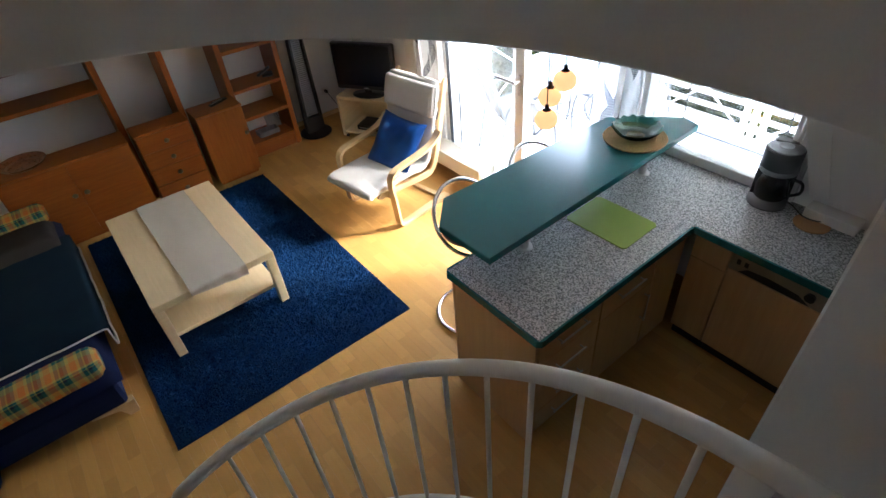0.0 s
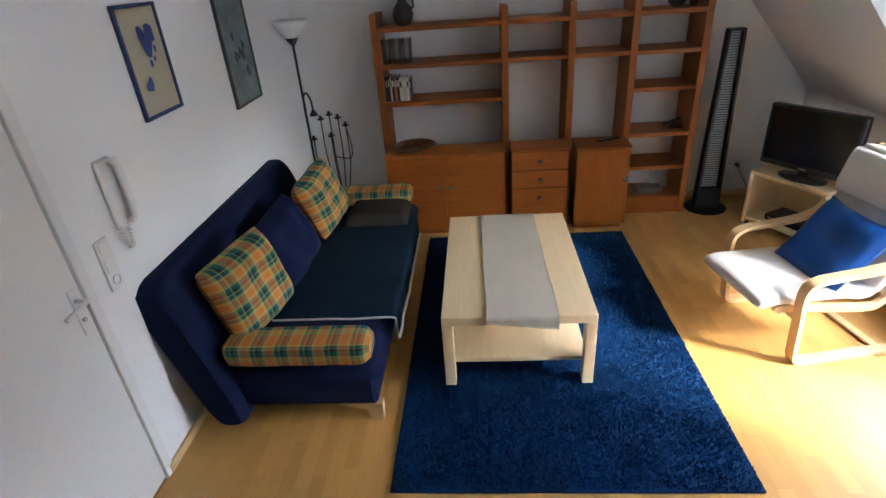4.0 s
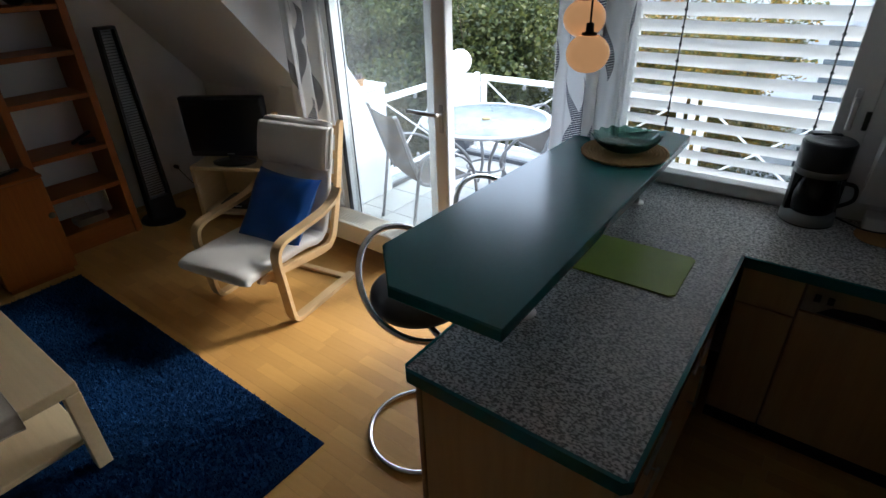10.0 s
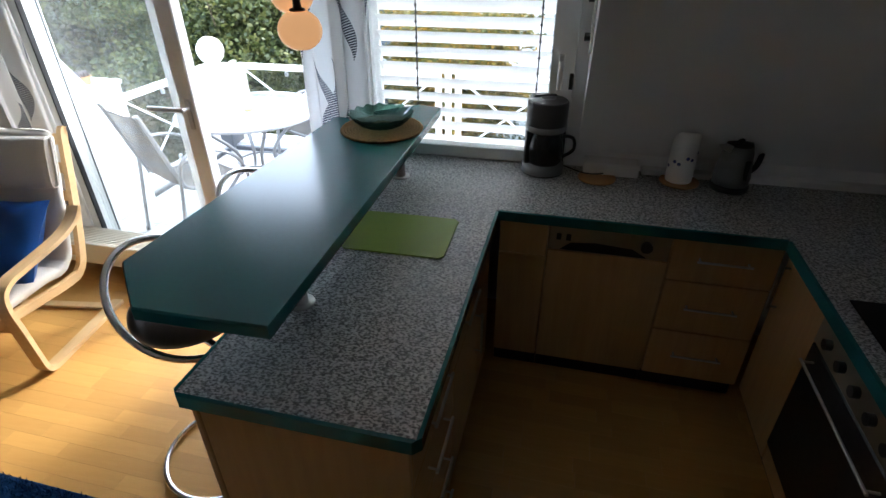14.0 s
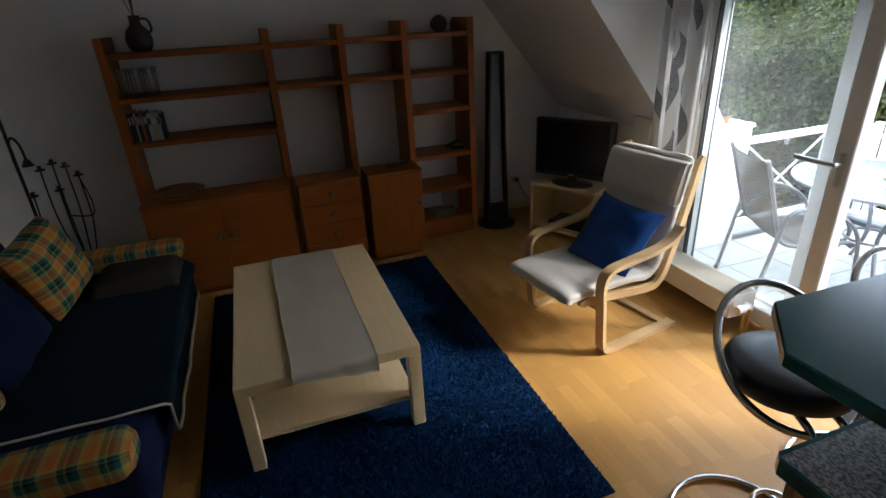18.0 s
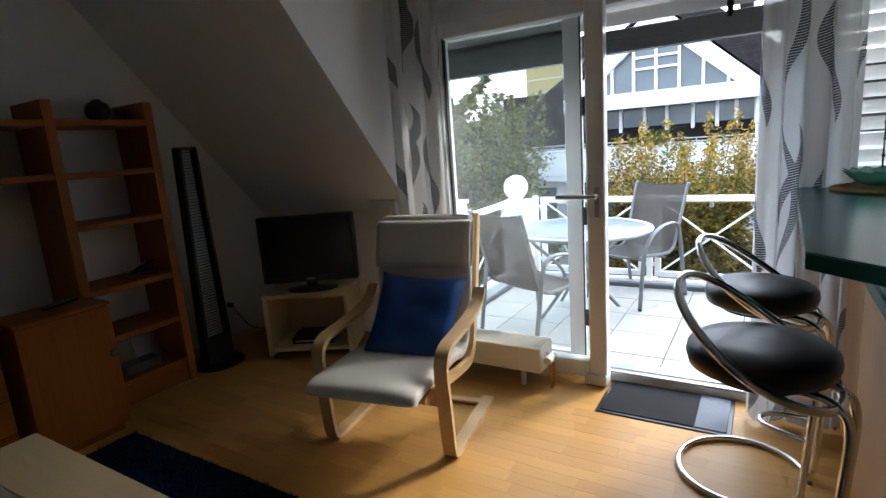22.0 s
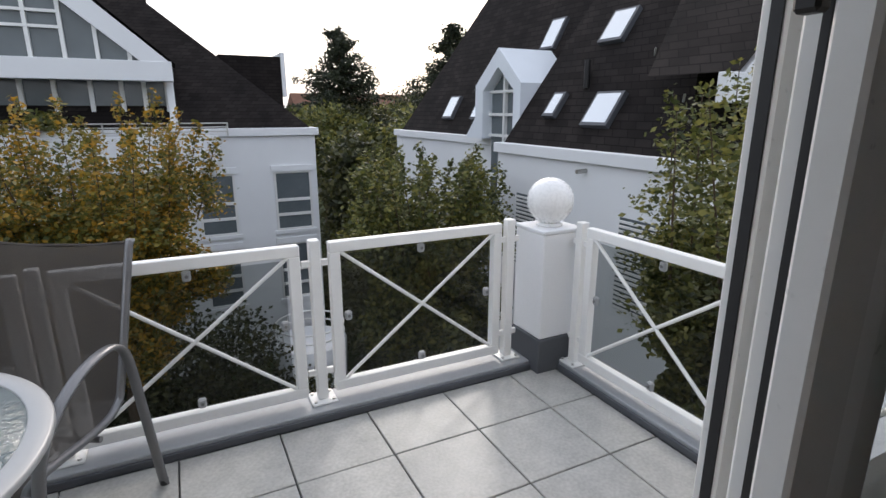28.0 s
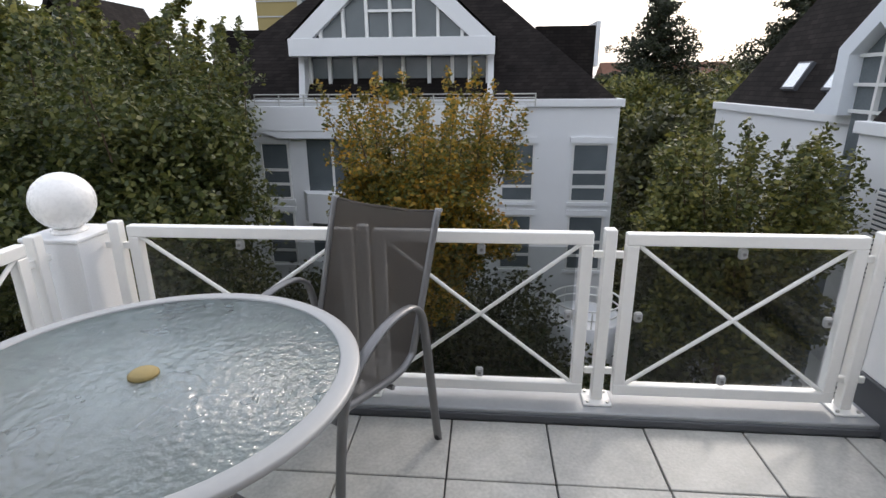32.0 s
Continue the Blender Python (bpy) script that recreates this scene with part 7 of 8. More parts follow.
def far_window(par, o, u, v, n, w, h, bars=(), frame=0.07, depth=0.10, sill=True):
    """A window let into a facade: o its lower corner, u and v along width and height, n outwards."""
    o, u, v, n = Vector(o), Vector(u), Vector(v), Vector(n)
    def slab(a0, a1, b0, b1, d0, d1):
        q = [o + u * a + v * b + n * d for a in (a0, a1) for b in (b0, b1) for d in (d0, d1)]
        return Mesh().add(q, [(0, 1, 3, 2), (4, 6, 7, 5), (0, 4, 5, 1), (2, 3, 7, 6), (0, 2, 6, 4), (1, 5, 7, 3)])
    wn2 = part("window", slab(0, w, 0, h, 0.004, 0.012), M_DARKWIN, par)
    fr2 = Mesh()
    def bar(a0, a1, b0, b1, d1=0.05):
        s = slab(a0, a1, b0, b1, 0.012, d1)
        fr2.add(s.v, s.f)
    bar(0, frame, 0, h), bar(w - frame, w, 0, h), bar(frame, w - frame, 0, frame), bar(frame, w - frame, h - frame, h)
    for kind, q in bars:
        if kind == "h":
            bar(frame, w - frame, q * h - 0.05, q * h + 0.05)
        else:
            bar(q * w - 0.04, q * w + 0.04, frame, h - frame)
    part("frame", fr2, M_PVC, wn2)
    if sill:
        s = slab(-0.08, w + 0.08, -0.12, 0.0, 0.0, depth)
        part("sill", s, M_RENDER, wn2)
        s = slab(-0.08, w + 0.08, h, h + 0.20, 0.0, depth)
        part("lintel_box", s, M_RENDER, wn2)
    return wn2


def house_one():
    X = 21.5
    t = thing("house", (X, 2.5, GZ), "white three-storey apartment house with a steep dark roof", "house", "white apartment houses")
    def L(me):
        me.v = [(x - X, y - 2.5, z - GZ) for x, y, z in me.v]
        return me
    part("wall", L(Mesh().box((X, -5.03, GZ), (X + 11, 10.8, 0.55), 0)), M_RENDER, t)
    part("parapet", L(Mesh().box((X - 0.12, -5.15, 0.57), (X + 11.1, 10.9, 0.82), 0.01)), M_RENDER, t)
    a = [(X + 0.15, -4.95, 0.80), (X + 10.8, -4.95, 0.80), (X + 10.8, 10.6, 0.80), (X + 0.15, 10.6, 0.80)]
    r0, r1 = (X + 5.4, 2.0, 7.1), (X + 5.4, 3.3, 7.1)
    part("roof", L(Mesh().add(a + [r0, r1], [(0, 1, 4), (1, 2, 5, 4), (2, 3, 5), (3, 0, 4, 5)])), M_ROOF, t)
    # front gable
    gy0, gy1, gz, gap = -0.84, 5.98, 2.22, 5.75
    mid = (gy0 + gy1) / 2
    xf = X - 0.35
    part("gable_band", L(Mesh().box((xf, gy0, gz), (xf + 0.5, gy1, gz + 0.56), 0.01)), M_RENDER, t)
    for s0, s1 in ((gy0, 1), (gy1, -1)):
        part("gable_rafter", L(Mesh().prism([(s0, gz + 0.5), (s0 + s1 * 0.75, gz + 0.5), (mid, gap - 0.75), (mid, gap)], xf + 0.02, xf + 0.5, 0)), M_RENDER, t)
    part("gable_glass", L(Mesh().prism([(gy0 + 0.6, gz + 0.55), (gy1 - 0.6, gz + 0.55), (mid, gap - 0.6)], xf + 0.30, xf + 0.34, 0)), M_DARKWIN, t)
    for k in range(-3, 4):
        y = mid + 0.78 * k
        h = (gap - 0.6 - gz - 0.55) * (1 - abs(y - mid) / ((gy1 - gy0) / 2 - 0.6))
        if h > 0.1:
            part("mullion", L(Mesh().box((xf + 0.16, y - 0.05, gz + 0.55), (xf + 0.30, y + 0.05, gz + 0.55 + h), 0)), M_PVC, t)
    for z in (3.15, 3.55):
        part("transom", L(Mesh().box((xf + 0.17, mid - 0.78, z + 0.4), (xf + 0.29, mid + 0.78, z + 0.48), 0)), M_PVC, t)
    part("gable_roof", L(Mesh().add([(xf, gy0 - 0.1, gz + 0.5), (xf, mid, gap + 0.12), (xf, gy1 + 0.1, gz + 0.5), (X + 4, gy0 - 0.1, gz + 0.5), (X + 4.6, mid, gap + 0.12), (X + 4, gy1 + 0.1, gz + 0.5)], [(0, 3, 4, 1), (1, 4, 5, 2)])), M_ROOF, t)
    # glazed terrace storey below the gable
    part("terrace_back", L(Mesh().box((X + 0.75, -0.68, 0.4), (X + 0.8, 5.7, 2.25), 0)), M_DARKWIN, t)
    for y in (-0.62, 0.0, 0.6, 1.4, 2.3, 3.1, 4.0, 4.9, 5.6):
        part("post", L(Mesh().box((X + 0.60, y - 0.06, 0.4), (X + 0.75, y + 0.06, 2.25), 0)), M_PVC, t)
    for y, s in ((-0.72, 1), (5.75, -1)):
        part("wing_wall", L(Mesh().prism([(X - 0.1, 0.6), (X + 0.9, 0.6), (X + 0.9, 2.3), (X + 0.25, 2.3)], y - 0.1, y + 0.1, 1)), M_RENDER, t)
    part("terrace_floor", L(Mesh().box((X + 0.12, -0.6, 0.40), (X + 0.75, 5.65, 0.45), 0)), M_CONCRETE, t)
    # projecting balcony parapet, cut where the planter stands
    part("balcony_front", L(Mesh().box((X - 0.45, -1.9, -0.20), (X - 0.3, 2.0, 0.62), 0.01).box((X - 0.45, 3.0, -0.20), (X - 0.3, 7.3, 0.62), 0.01).box((X - 0.45, 2.0, -0.2), (X - 0.3, 3.0, 0.95), 0.01).box((X - 0.3, -1.9, -0.20), (X, 7.3, -0.05), 0)), M_RENDER, t)
    part("balcony_soffit", L(Mesh().prism([(-1.9, -0.20), (7.3, -0.20), (6.6, -0.45), (-1.2, -0.45)], X - 0.42, X - 0.02, 0)), M_RENDER, t)
    for y0, y1 in ((-2.2, 2.0), (3.0, 7.3)):
        for z in (0.75, 0.88, 1.0):
            part("rail", L(Mesh().tube([(X - 0.4, y0, z), (X - 0.4, y1, z)], 0.022, 6)), M_STEEL, t)
        for k in range(6):
            y = y0 + (y1 - y0) * k / 5
            part("rail_post", L(Mesh().tube([(X - 0.4, y, 0.6), (X - 0.4, y, 1.02)], 0.022, 6)), M_STEEL, t)
    U, V, N = (0, -1, 0), (0, 0, 1), (-1, 0, 0)
    for zb in (-2.68, -5.2):
        for y, w in ((-3.55, 1.26), (-1.14, 1.15), (7.45, 1.05)):
            far_window(t, (0, y - 2.5, zb - GZ), U, V, N, w, 2.05, (("h", 0.27), ("h", 0.52)))
        # loggia
        part("loggia", L(Mesh().box((X - 0.012, 3.9, zb), (X - 0.004, 5.75, zb + 2.15), 0)), M_DARKWIN, t)
        part("loggia_post", L(Mesh().box((X - 0.06, 4.78, zb), (X - 0.012, 4.86, zb + 2.15), 0)), M_PVC, t)
        part("loggia_front", L(Mesh().prism([(X, 6.0), (X - 0.55, 5.7), (X - 0.75, 4.6), (X - 0.55, 3.5), (X, 3.2)], zb - 0.75, zb + 0.32, 2)), M_RENDER, t)
    part("chimney", L(Mesh().box((X + 5.1, -0.3, 4.6), (X + 5.7, 0.2, 6.4), 0.01)), M_ROOF, t)
    for y0, y1, yf in ((-4.6, -2.4, -4.75), (7.9, 10.1, 10.1)):
        part("side_dormer", L(Mesh().box((X + 3.0, y0, 1.4), (X + 6.0, y1, 3.35), 0.01)), M_ROOF, t)
        part("side_dormer_face", L(Mesh().box((X + 2.9, yf, 1.9), (X + 6.1, yf + 0.15, 3.5), 0)), M_RENDER, t)
    pl = leaf_cloud([(-0.35, 0.0, 8.55, 0.55, 0.3)], 500, 0.09, 5)
    pm2 = bpy.data.meshes.new("planting")
    pm2.from_pydata(pl[0].tolist(), [], pl[1].tolist())
    pm2.materials.append(M_LEAF)
    new("planting", pm2).parent = t


house_one()


def house_two():
    """The nearer house beyond the right-hand railing."""
    t = thing("house", (11.0, -10.0, GZ), "white house with steep dark shingle roof and roof windows", "house", "white apartment houses")
    def L(me):
        me.v = [(x - 11.0, y + 10.0, z - GZ) for x, y, z in me.v]
        return me
    ex, ey = 7.25, -6.22
    part("wall", L(Mesh().box((ex, -15.5, GZ), (11.55, ey, 0.62), 0).box((11.55, -15.5, GZ), (19.0, -7.1, 0.62), 0)), M_RENDER, t)
    part("parapet", L(Mesh().box((ex - 0.08, -15.6, 0.62), (11.6, ey + 0.08, 0.80), 0.008).box((11.6, -15.6, 0.62), (19.08, -7.02, 0.80), 0.008)), M_RENDER, t)
    a = [(ex + 0.1, ey - 0.1, 0.80), (ex + 0.1, -15.4, 0.80), (18.9, -15.4, 0.80), (18.9, -7.25, 0.80), (11.7, -7.25, 0.80), (11.5, ey - 0.1, 0.80)]
    r0, r1 = (10.9, -10.8, 7.4), (15.6, -10.8, 7.4)
    part("roof", L(Mesh().add(a + [r0, r1], [(0, 6, 1), (1, 6, 7, 2), (2, 7, 3), (3, 7, 6, 4), (4, 6, 5), (5, 6, 0)])), M_ROOF, t)
    # pointed bay at the corner of the two wings
    bx0, bx1, yb = 11.45, 13.15, -6.62
    gx0, gx1 = 11.69, 12.84
    mid = (gx0 + gx1) / 2
    bay = Mesh().prism([(bx0, 0.80), (gx0, 0.80), (gx0, 1.78), (mid, 2.24), (gx1, 1.78), (gx1, 0.80), (bx1, 0.80), (bx1, 1.90), (mid, 2.60), (bx0, 1.90)], yb - 1.3, yb, 1)
    part("bay_frame", L(bay), M_PALEBLUE, t)
    for q0, q1 in ((bx0 - 0.02, bx0 - 0.40), (bx1 + 0.02, bx1 + 0.40)):
        part("bay_foot", L(Mesh().prism([(q0, 0.80), (q0, 1.25), (q1, 0.86), (q1, 0.80)], yb - 0.75, yb - 0.02, 1)), M_PALEBLUE, t)
    part("bay_glass", L(Mesh().prism([(gx0, -5.0), (gx1, -5.0), (gx1, 1.78), (mid, 2.24), (gx0, 1.78)], yb - 0.26, yb - 0.24, 1)), M_DARKWIN, t)
    part("bay_bar", L(Mesh().box((mid - 0.03, yb - 0.24, -5.0), (mid + 0.03, yb - 0.16, 2.22), 0)), M_PVC, t)
    for z in (-4.2, -3.1, -2.0, -0.9, 0.0, 0.85, 1.28, 1.74):
        part("bay_bar", L(Mesh().box((gx0, yb - 0.24, z), (gx1, yb - 0.165, z + 0.055), 0)), M_PVC, t)
    part("bay_roof", L(Mesh().prism([(bx0, 1.90), (mid, 2.60), (bx1, 1.90)], yb - 3.2, yb - 1.3, 1)), M_ROOF, t)
    # roof windows
    def roof_window(p0, p1, p2, x, z, w, h):
        p0, p1, p2 = Vector(p0), Vector(p1), Vector(p2)
        n = (p1 - p0).cross(p2 - p0).normalized()
        n = n if n.z > 0 else -n
        o = Vector((x, p0.y - (n.x * (x - p0.x) + n.z * (z - p0.z)) / n.y, z))
        u = (Vector((1, 0, 0)) - n * n.x).normalized()
        v = n.cross(u)
        v = v if v.z > 0 else -v
        o = o - Vector((11.0, -10.0, GZ))
        fs = [(0, 1, 3, 2), (4, 6, 7, 5), (0, 4, 5, 1), (2, 3, 7, 6), (0, 2, 6, 4), (1, 5, 7, 3)]
        q = [o + u * aa + v * bb + n * dd for aa in (0, w) for bb in (0, h) for dd in (0.0, 0.09)]
        w2 = part("roof_window", Mesh().add(q, fs), M_LEAD, t)
        q = [o + u * aa + v * bb + n * dd for aa in (0.045, w - 0.045) for bb in (0.05, h - 0.045) for dd in (0.09, 0.096)]
        part("pane", Mesh().add(q, fs), M_SKYPANE, w2, "pane that mirrors the bright sky")
    near, wing = (a[5], a[0], r0), (a[4], a[3], r1)
    for x, z, w, h in ((8.97, 1.12, 0.60, 0.62), (10.36, 1.25, 0.32, 0.49), (9.75, 2.48, 0.56, 0.66)):
        roof_window(*near, x, z, w, h)
    for x, z, w, h in ((15.75, 1.15, 0.55, 0.66), (14.3, 1.15, 0.45, 0.5), (12.55, 2.66, 0.5, 0.75)):
        roof_window(*wing, x, z, w, h)
    for x, y, z in ((10.0, -6.95, 1.95), (10.12, -7.05, 2.1)):
        part("vent_pipe", L(Mesh().tube([(x, y, z - 0.2), (x, y, z + 0.12)], 0.05, 10)), M_BLACKM, t)
    for x, z in ((8.3, 1.9), (8.9, 2.2), (7.9, 1.5)):
        y = a[5][1] - (z - 0.8) * 0.679
        part("snow_hook", L(Mesh().tube([(x, y, z), (x - 0.03, y + 0.02, z + 0.10)], 0.016, 6)), M_STEEL, t)
    part("spout", L(Mesh().tube([(9.05, ey, 0.5), (9.05, ey + 0.18, 0.49)], 0.035, 10)), M_STEEL, t)
    # windows with closed blinds
    for x, w, zb in ((7.57, 0.70, -1.45), (10.28, 0.58, -1.45), (7.57, 0.70, -4.6), (10.28, 0.58, -4.6)):
        w2 = part("window", L(Mesh().box((x, ey + 0.004, zb), (x + w, ey + 0.012, zb + 1.37), 0)), M_DARKWIN, t)
        for k in range(19):
            part("slat", L(Mesh().box((x + 0.015, ey + 0.015, zb + 0.02 + k * 0.071), (x + w - 0.015, ey + 0.05, zb + 0.055 + k * 0.071), 0.004)), M_SLAT, w2)
    # projecting gable on the near side
    y0, y1, xf = -6.05, -13.1, 6.75
    mid, gz, gap = (y0 + y1) / 2, 1.47, 4.9
    part("gable_band", L(Mesh().box((xf, y1, gz), (xf + 0.12, y0, gz + 0.33), 0.01)), M_RENDER, t)
    for s0, s1 in ((y0, -1), (y1, 1)):
        part("gable_rafter", L(Mesh().prism([(s0 + s1 * 0.25, gz + 0.3), (s0 + s1 * 1.0, gz + 0.3), (mid, gap - 0.75), (mid, gap)], xf + 0.005, xf + 0.12, 0)), M_RENDER, t)
    part("gable_glass", L(Mesh().prism([(y0 - 0.7, gz + 0.32), (y1 + 0.7, gz + 0.32), (mid, gap - 0.6)], xf + 0.3, xf + 0.34, 0)), M_DARKWIN, t)
    for k in range(-4, 5):
        h = (gap - 0.6 - gz - 0.32) * (1 - abs(k) * 0.6 / ((y0 - y1) / 2 - 0.7))
        if h > 0.1:
            part("mullion", L(Mesh().box((xf + 0.18, mid + 0.6 * k - 0.05, gz + 0.32), (xf + 0.30, mid + 0.6 * k + 0.05, gz + 0.32 + h), 0)), M_PVC, t)
    part("gable_roof", L(Mesh().add([(xf, y0 - 0.2, gz + 0.34), (xf, mid, gap + 0.1), (xf, y1 + 0.2, gz + 0.34), (7.35 + 0.54 * (gz - 0.46) + 0.15, y0 - 0.2, gz + 0.34), (7.35 + 0.54 * (gap - 0.7) + 0.15, mid, gap + 0.1), (7.35 + 0.54 * (gz - 0.46) + 0.15, y1 + 0.2, gz + 0.34)], [(1, 4, 3, 0), (2, 5, 4, 1)])), M_ROOF, t)
    part("terrace_back", L(Mesh().box((7.45, y1, 0.4), (7.5, y0 - 1.5, gz), 0)), M_SLAT, t, "closed grey shutters")
    for k in range(1, 7):
        part("post", L(Mesh().box((7.2, y0 - 0.6 - 1.0 * k, 0.5), (7.32, y0 - 0.48 - 1.0 * k, gz), 0)), M_PVC, t)


house_two()


def tower():
    t = thing("tower_block", (72, 27, GZ), "distant ochre and grey tower block above the roofs", "tower block")
    part("wall", Mesh().box((0, -4.1, 0), (8, 1.1, 20.5), 0), M_OCHRE, t)
    part("side_wall", Mesh().box((0.1, -8.9, 0), (8, -4.1, 19.9), 0), M_CONCRETE, t)
    for k in range(6):
        for y in (-8.3, -6.2):
            part("window", Mesh().box((0.04, y, 10 + 1.6 * k), (0.1, y + 1.5, 10.9 + 1.6 * k), 0), M_DARKWIN, t)
        part("band", Mesh().box((-0.08, -4.1, 9.6 + 1.75 * k), (0, 1.1, 9.75 + 1.75 * k), 0), M_CONCRETE, t)
    part("plant_room", Mesh().box((2, -3.4, 20.5), (6, 0.2, 21.2), 0), M_CONCRETE, t)
    for y in (0.3, -3.2):
        part("mast", Mesh().tube([(1, y, 20.5), (1, y, 22.4)], 0.06, 6), M_STEEL, t)


tower()
bg = thing("house", (75, -24, GZ), "distant low house with a red-brown tiled roof", "house", "far houses")
M_REDROOF = surf("far_red_roof", (0.16, 0.085, 0.06), 0.9, var=0.2)
part("wall", Mesh().box((0, -8, 0), (9, 8, 8.0), 0), M_CONCRETE, bg)
part("roof", Mesh().prism([(-0.3, 8.0), (9.3, 8.0), (4.5, 11.2)], -8.4, 8.4, 1), M_REDROOF, bg)


# round garden terrace at the foot of the white house
rt = thing("round_terrace", (19.4, -4.0, GZ), "round white garden terrace with a white tube railing", "terrace")
part("wall", Mesh().lathe([(1.15, 0.0), (1.2, 1.45), (1.05, 1.45), (1.05, 1.25), (0.001, 1.25)], 36), M_RENDER, rt)
for z in (1.75, 2.05):
    part("rail", Mesh().tube(arc((0, 0), 1.12, 0, 350, 36, z), 0.03, 6, True), M_RAIL, rt)
for k in range(12):
    c, s_ = math.cos(k * math.pi / 6), math.sin(k * math.pi / 6)
    part("rail_post", Mesh().tube([(1.12 * c, 1.12 * s_, 1.45), (1.12 * c, 1.12 * s_, 2.05)], 0.025, 6), M_RAIL, rt)

# gabled house behind the trees
gh = thing("house", (31, 21.6, GZ), "white gabled house with a dark roof behind the trees", "house", "far houses")
part("wall", Mesh().prism([(-2.9, 0), (2.9, 0), (2.9, 8.0), (0, 13.0), (-2.9, 8.0)], 0, 7, 0), M_RENDER, gh)
for s_ in (-1, 1):
    part("roof", Mesh().prism([(s_ * 3.5, 7.0), (s_ * 3.5, 7.35), (0, 13.5), (0, 13.02)], -0.5, 7.4, 0), M_ROOF, gh)
part("window", Mesh().box((-0.05, -0.6, 9.0), (-0.01, 0.6, 10.3), 0), M_DARKWIN, gh)

# ---------------------------------------------------------------- small things in the living room
def vase():
    t = thing("jug_vase", (-0.335, 2.36, 1.680), "dark clay jug with dry magnolia twigs on the top shelf", "vase")
    part("body", Mesh().lathe([(0.001, 0), (0.05, 0), (0.075, 0.03), (0.085, 0.08), (0.07, 0.13), (0.035, 0.17), (0.032, 0.215), (0.038, 0.225), (0.030, 0.22), (0.026, 0.17)], 28), M_CLAY, t)
    part("handle", Mesh().tube(smooth_path([(0.033, 0, 0.205), (0.075, 0, 0.195), (0.09, 0, 0.14), (0.072, 0, 0.115)], 5), 0.008, 8), M_CLAY, t)
    rng = random.Random(8)
    for k in range(9):
        a = rng.uniform(-1.2, 1.2) + (math.pi if k % 2 else 0)
        r = rng.uniform(0.02, 0.26 if k % 2 else 0.16)
        h = rng.uniform(0.36, 0.72)
        pts = smooth_path([(0, 0, 0.19), (0.25 * r * math.cos(a), 0.1 * r * math.sin(a), 0.19 + 0.5 * h), (r * math.cos(a), 0.3 * r * math.sin(a), 0.19 + h)], 5)
        me = Mesh().tube(pts, [0.0035 * (1 - 0.7 * i / (len(pts) - 1)) for i in range(len(pts))], 6)
        for i in range(4, len(pts), 2):
            p = pts[i]
            q = p + Vector((rng.uniform(-0.04, 0.04), rng.uniform(-0.02, 0.02), rng.uniform(0.01, 0.04)))
            me.tube([p, q], [0.002, 0.001], 5)
            me.lathe([(0.001, -0.008), (0.006, 0.0), (0.004, 0.012), (0.001, 0.018)], 7, tuple(q))
        part("twig", me, M_TWIG, t, "dry twig with buds")


vase()
rv = Mesh().lathe([(0.001, 0), (0.03, 0), (0.062, 0.03), (0.070, 0.06), (0.055, 0.10), (0.022, 0.118), (0.024, 0.125), (0.016, 0.12)], 28)
o = fixed("round_vase", rv, M_CLAY, "small round dark vase on the top shelf", "vase", "", "")
o.matrix_world = pose(1.80, 2.36, 1.6795)
cg = Mesh().lathe([(0.001, 0), (0.028, 0), (0.030, 0.07), (0.028, 0.07), (0.026, 0.006), (0.001, 0.005)], 16)
o = fixed("small_glass", cg, M_CLEAR, "small clear glass beside the round vase", "glass", "", "")
o.matrix_world = pose(1.915, 2.33, 1.6795)
gl = Mesh().lathe([(0.001, 0.001), (0.030, 0.001), (0.033, 0.005), (0.038, 0.180), (0.0375, 0.181)], 20)
gd = gl.data("tumbler", M_CLEAR)
for k in range(6):
    o = new("tumbler", gd)
    o.matrix_world = pose(-0.49 + 0.082 * (k % 3), 2.29 + 0.10 * (k // 3), 1.3995)
    tagged(o, "tall clear drinking glass standing on the shelf", "glass", "glasses on the shelf")
M_BOOKS = [surf("book_black", (0.02, 0.02, 0.022), 0.5), surf("book_orange", (0.45, 0.11, 0.02), 0.5), surf("book_white", (0.55, 0.54, 0.50), 0.6), surf("book_green", (0.03, 0.07, 0.05), 0.5), surf("book_blue", (0.03, 0.05, 0.10), 0.5), surf("book_pale_green", (0.40, 0.45, 0.36), 0.6)]
xb = -0.525
for k, (w, h, c) in enumerate(((0.022, 0.20, 0), (0.018, 0.205, 0), (0.013, 0.195, 2), (0.024, 0.20, 0), (0.017, 0.19, 1), (0.024, 0.20, 0), (0.024, 0.185, 2), (0.036, 0.19, 5), (0.020, 0.185, 2), (0.014, 0.18, 3))):
    b = thing("book", (xb, 2.26, 1.0995), "upright book among others on the shelf", "book", "books on the shelf")
    part("cover", Mesh().box((0, 0, 0), (0.0015, 0.15, h), 0.0005).box((w - 0.0025, 0, 0), (w - 0.001, 0.15, h), 0.0005).box((0.0015, -0.001, 0), (w - 0.0025, 0.001, h), 0.0005), M_BOOKS[c], b)
    part("pages", Mesh().box((0.0016, 0.002, 0.003), (w - 0.0026, 0.146, h - 0.003), 0), M_PAPER, b)
    part("spine_label", Mesh().box((0.004, -0.0016, h * 0.6), (w - 0.005, -0.001, h * 0.85), 0), M_BOOKS[2 if c != 2 else 0], b)
    xb += w
wb = Mesh().lathe([(0.001, 0.006), (0.09, 0.006), (0.145, 0.03), (0.172, 0.045), (0.176, 0.043), (0.15, 0.022), (0.10, 0.0), (0.001, 0.0)], 40)
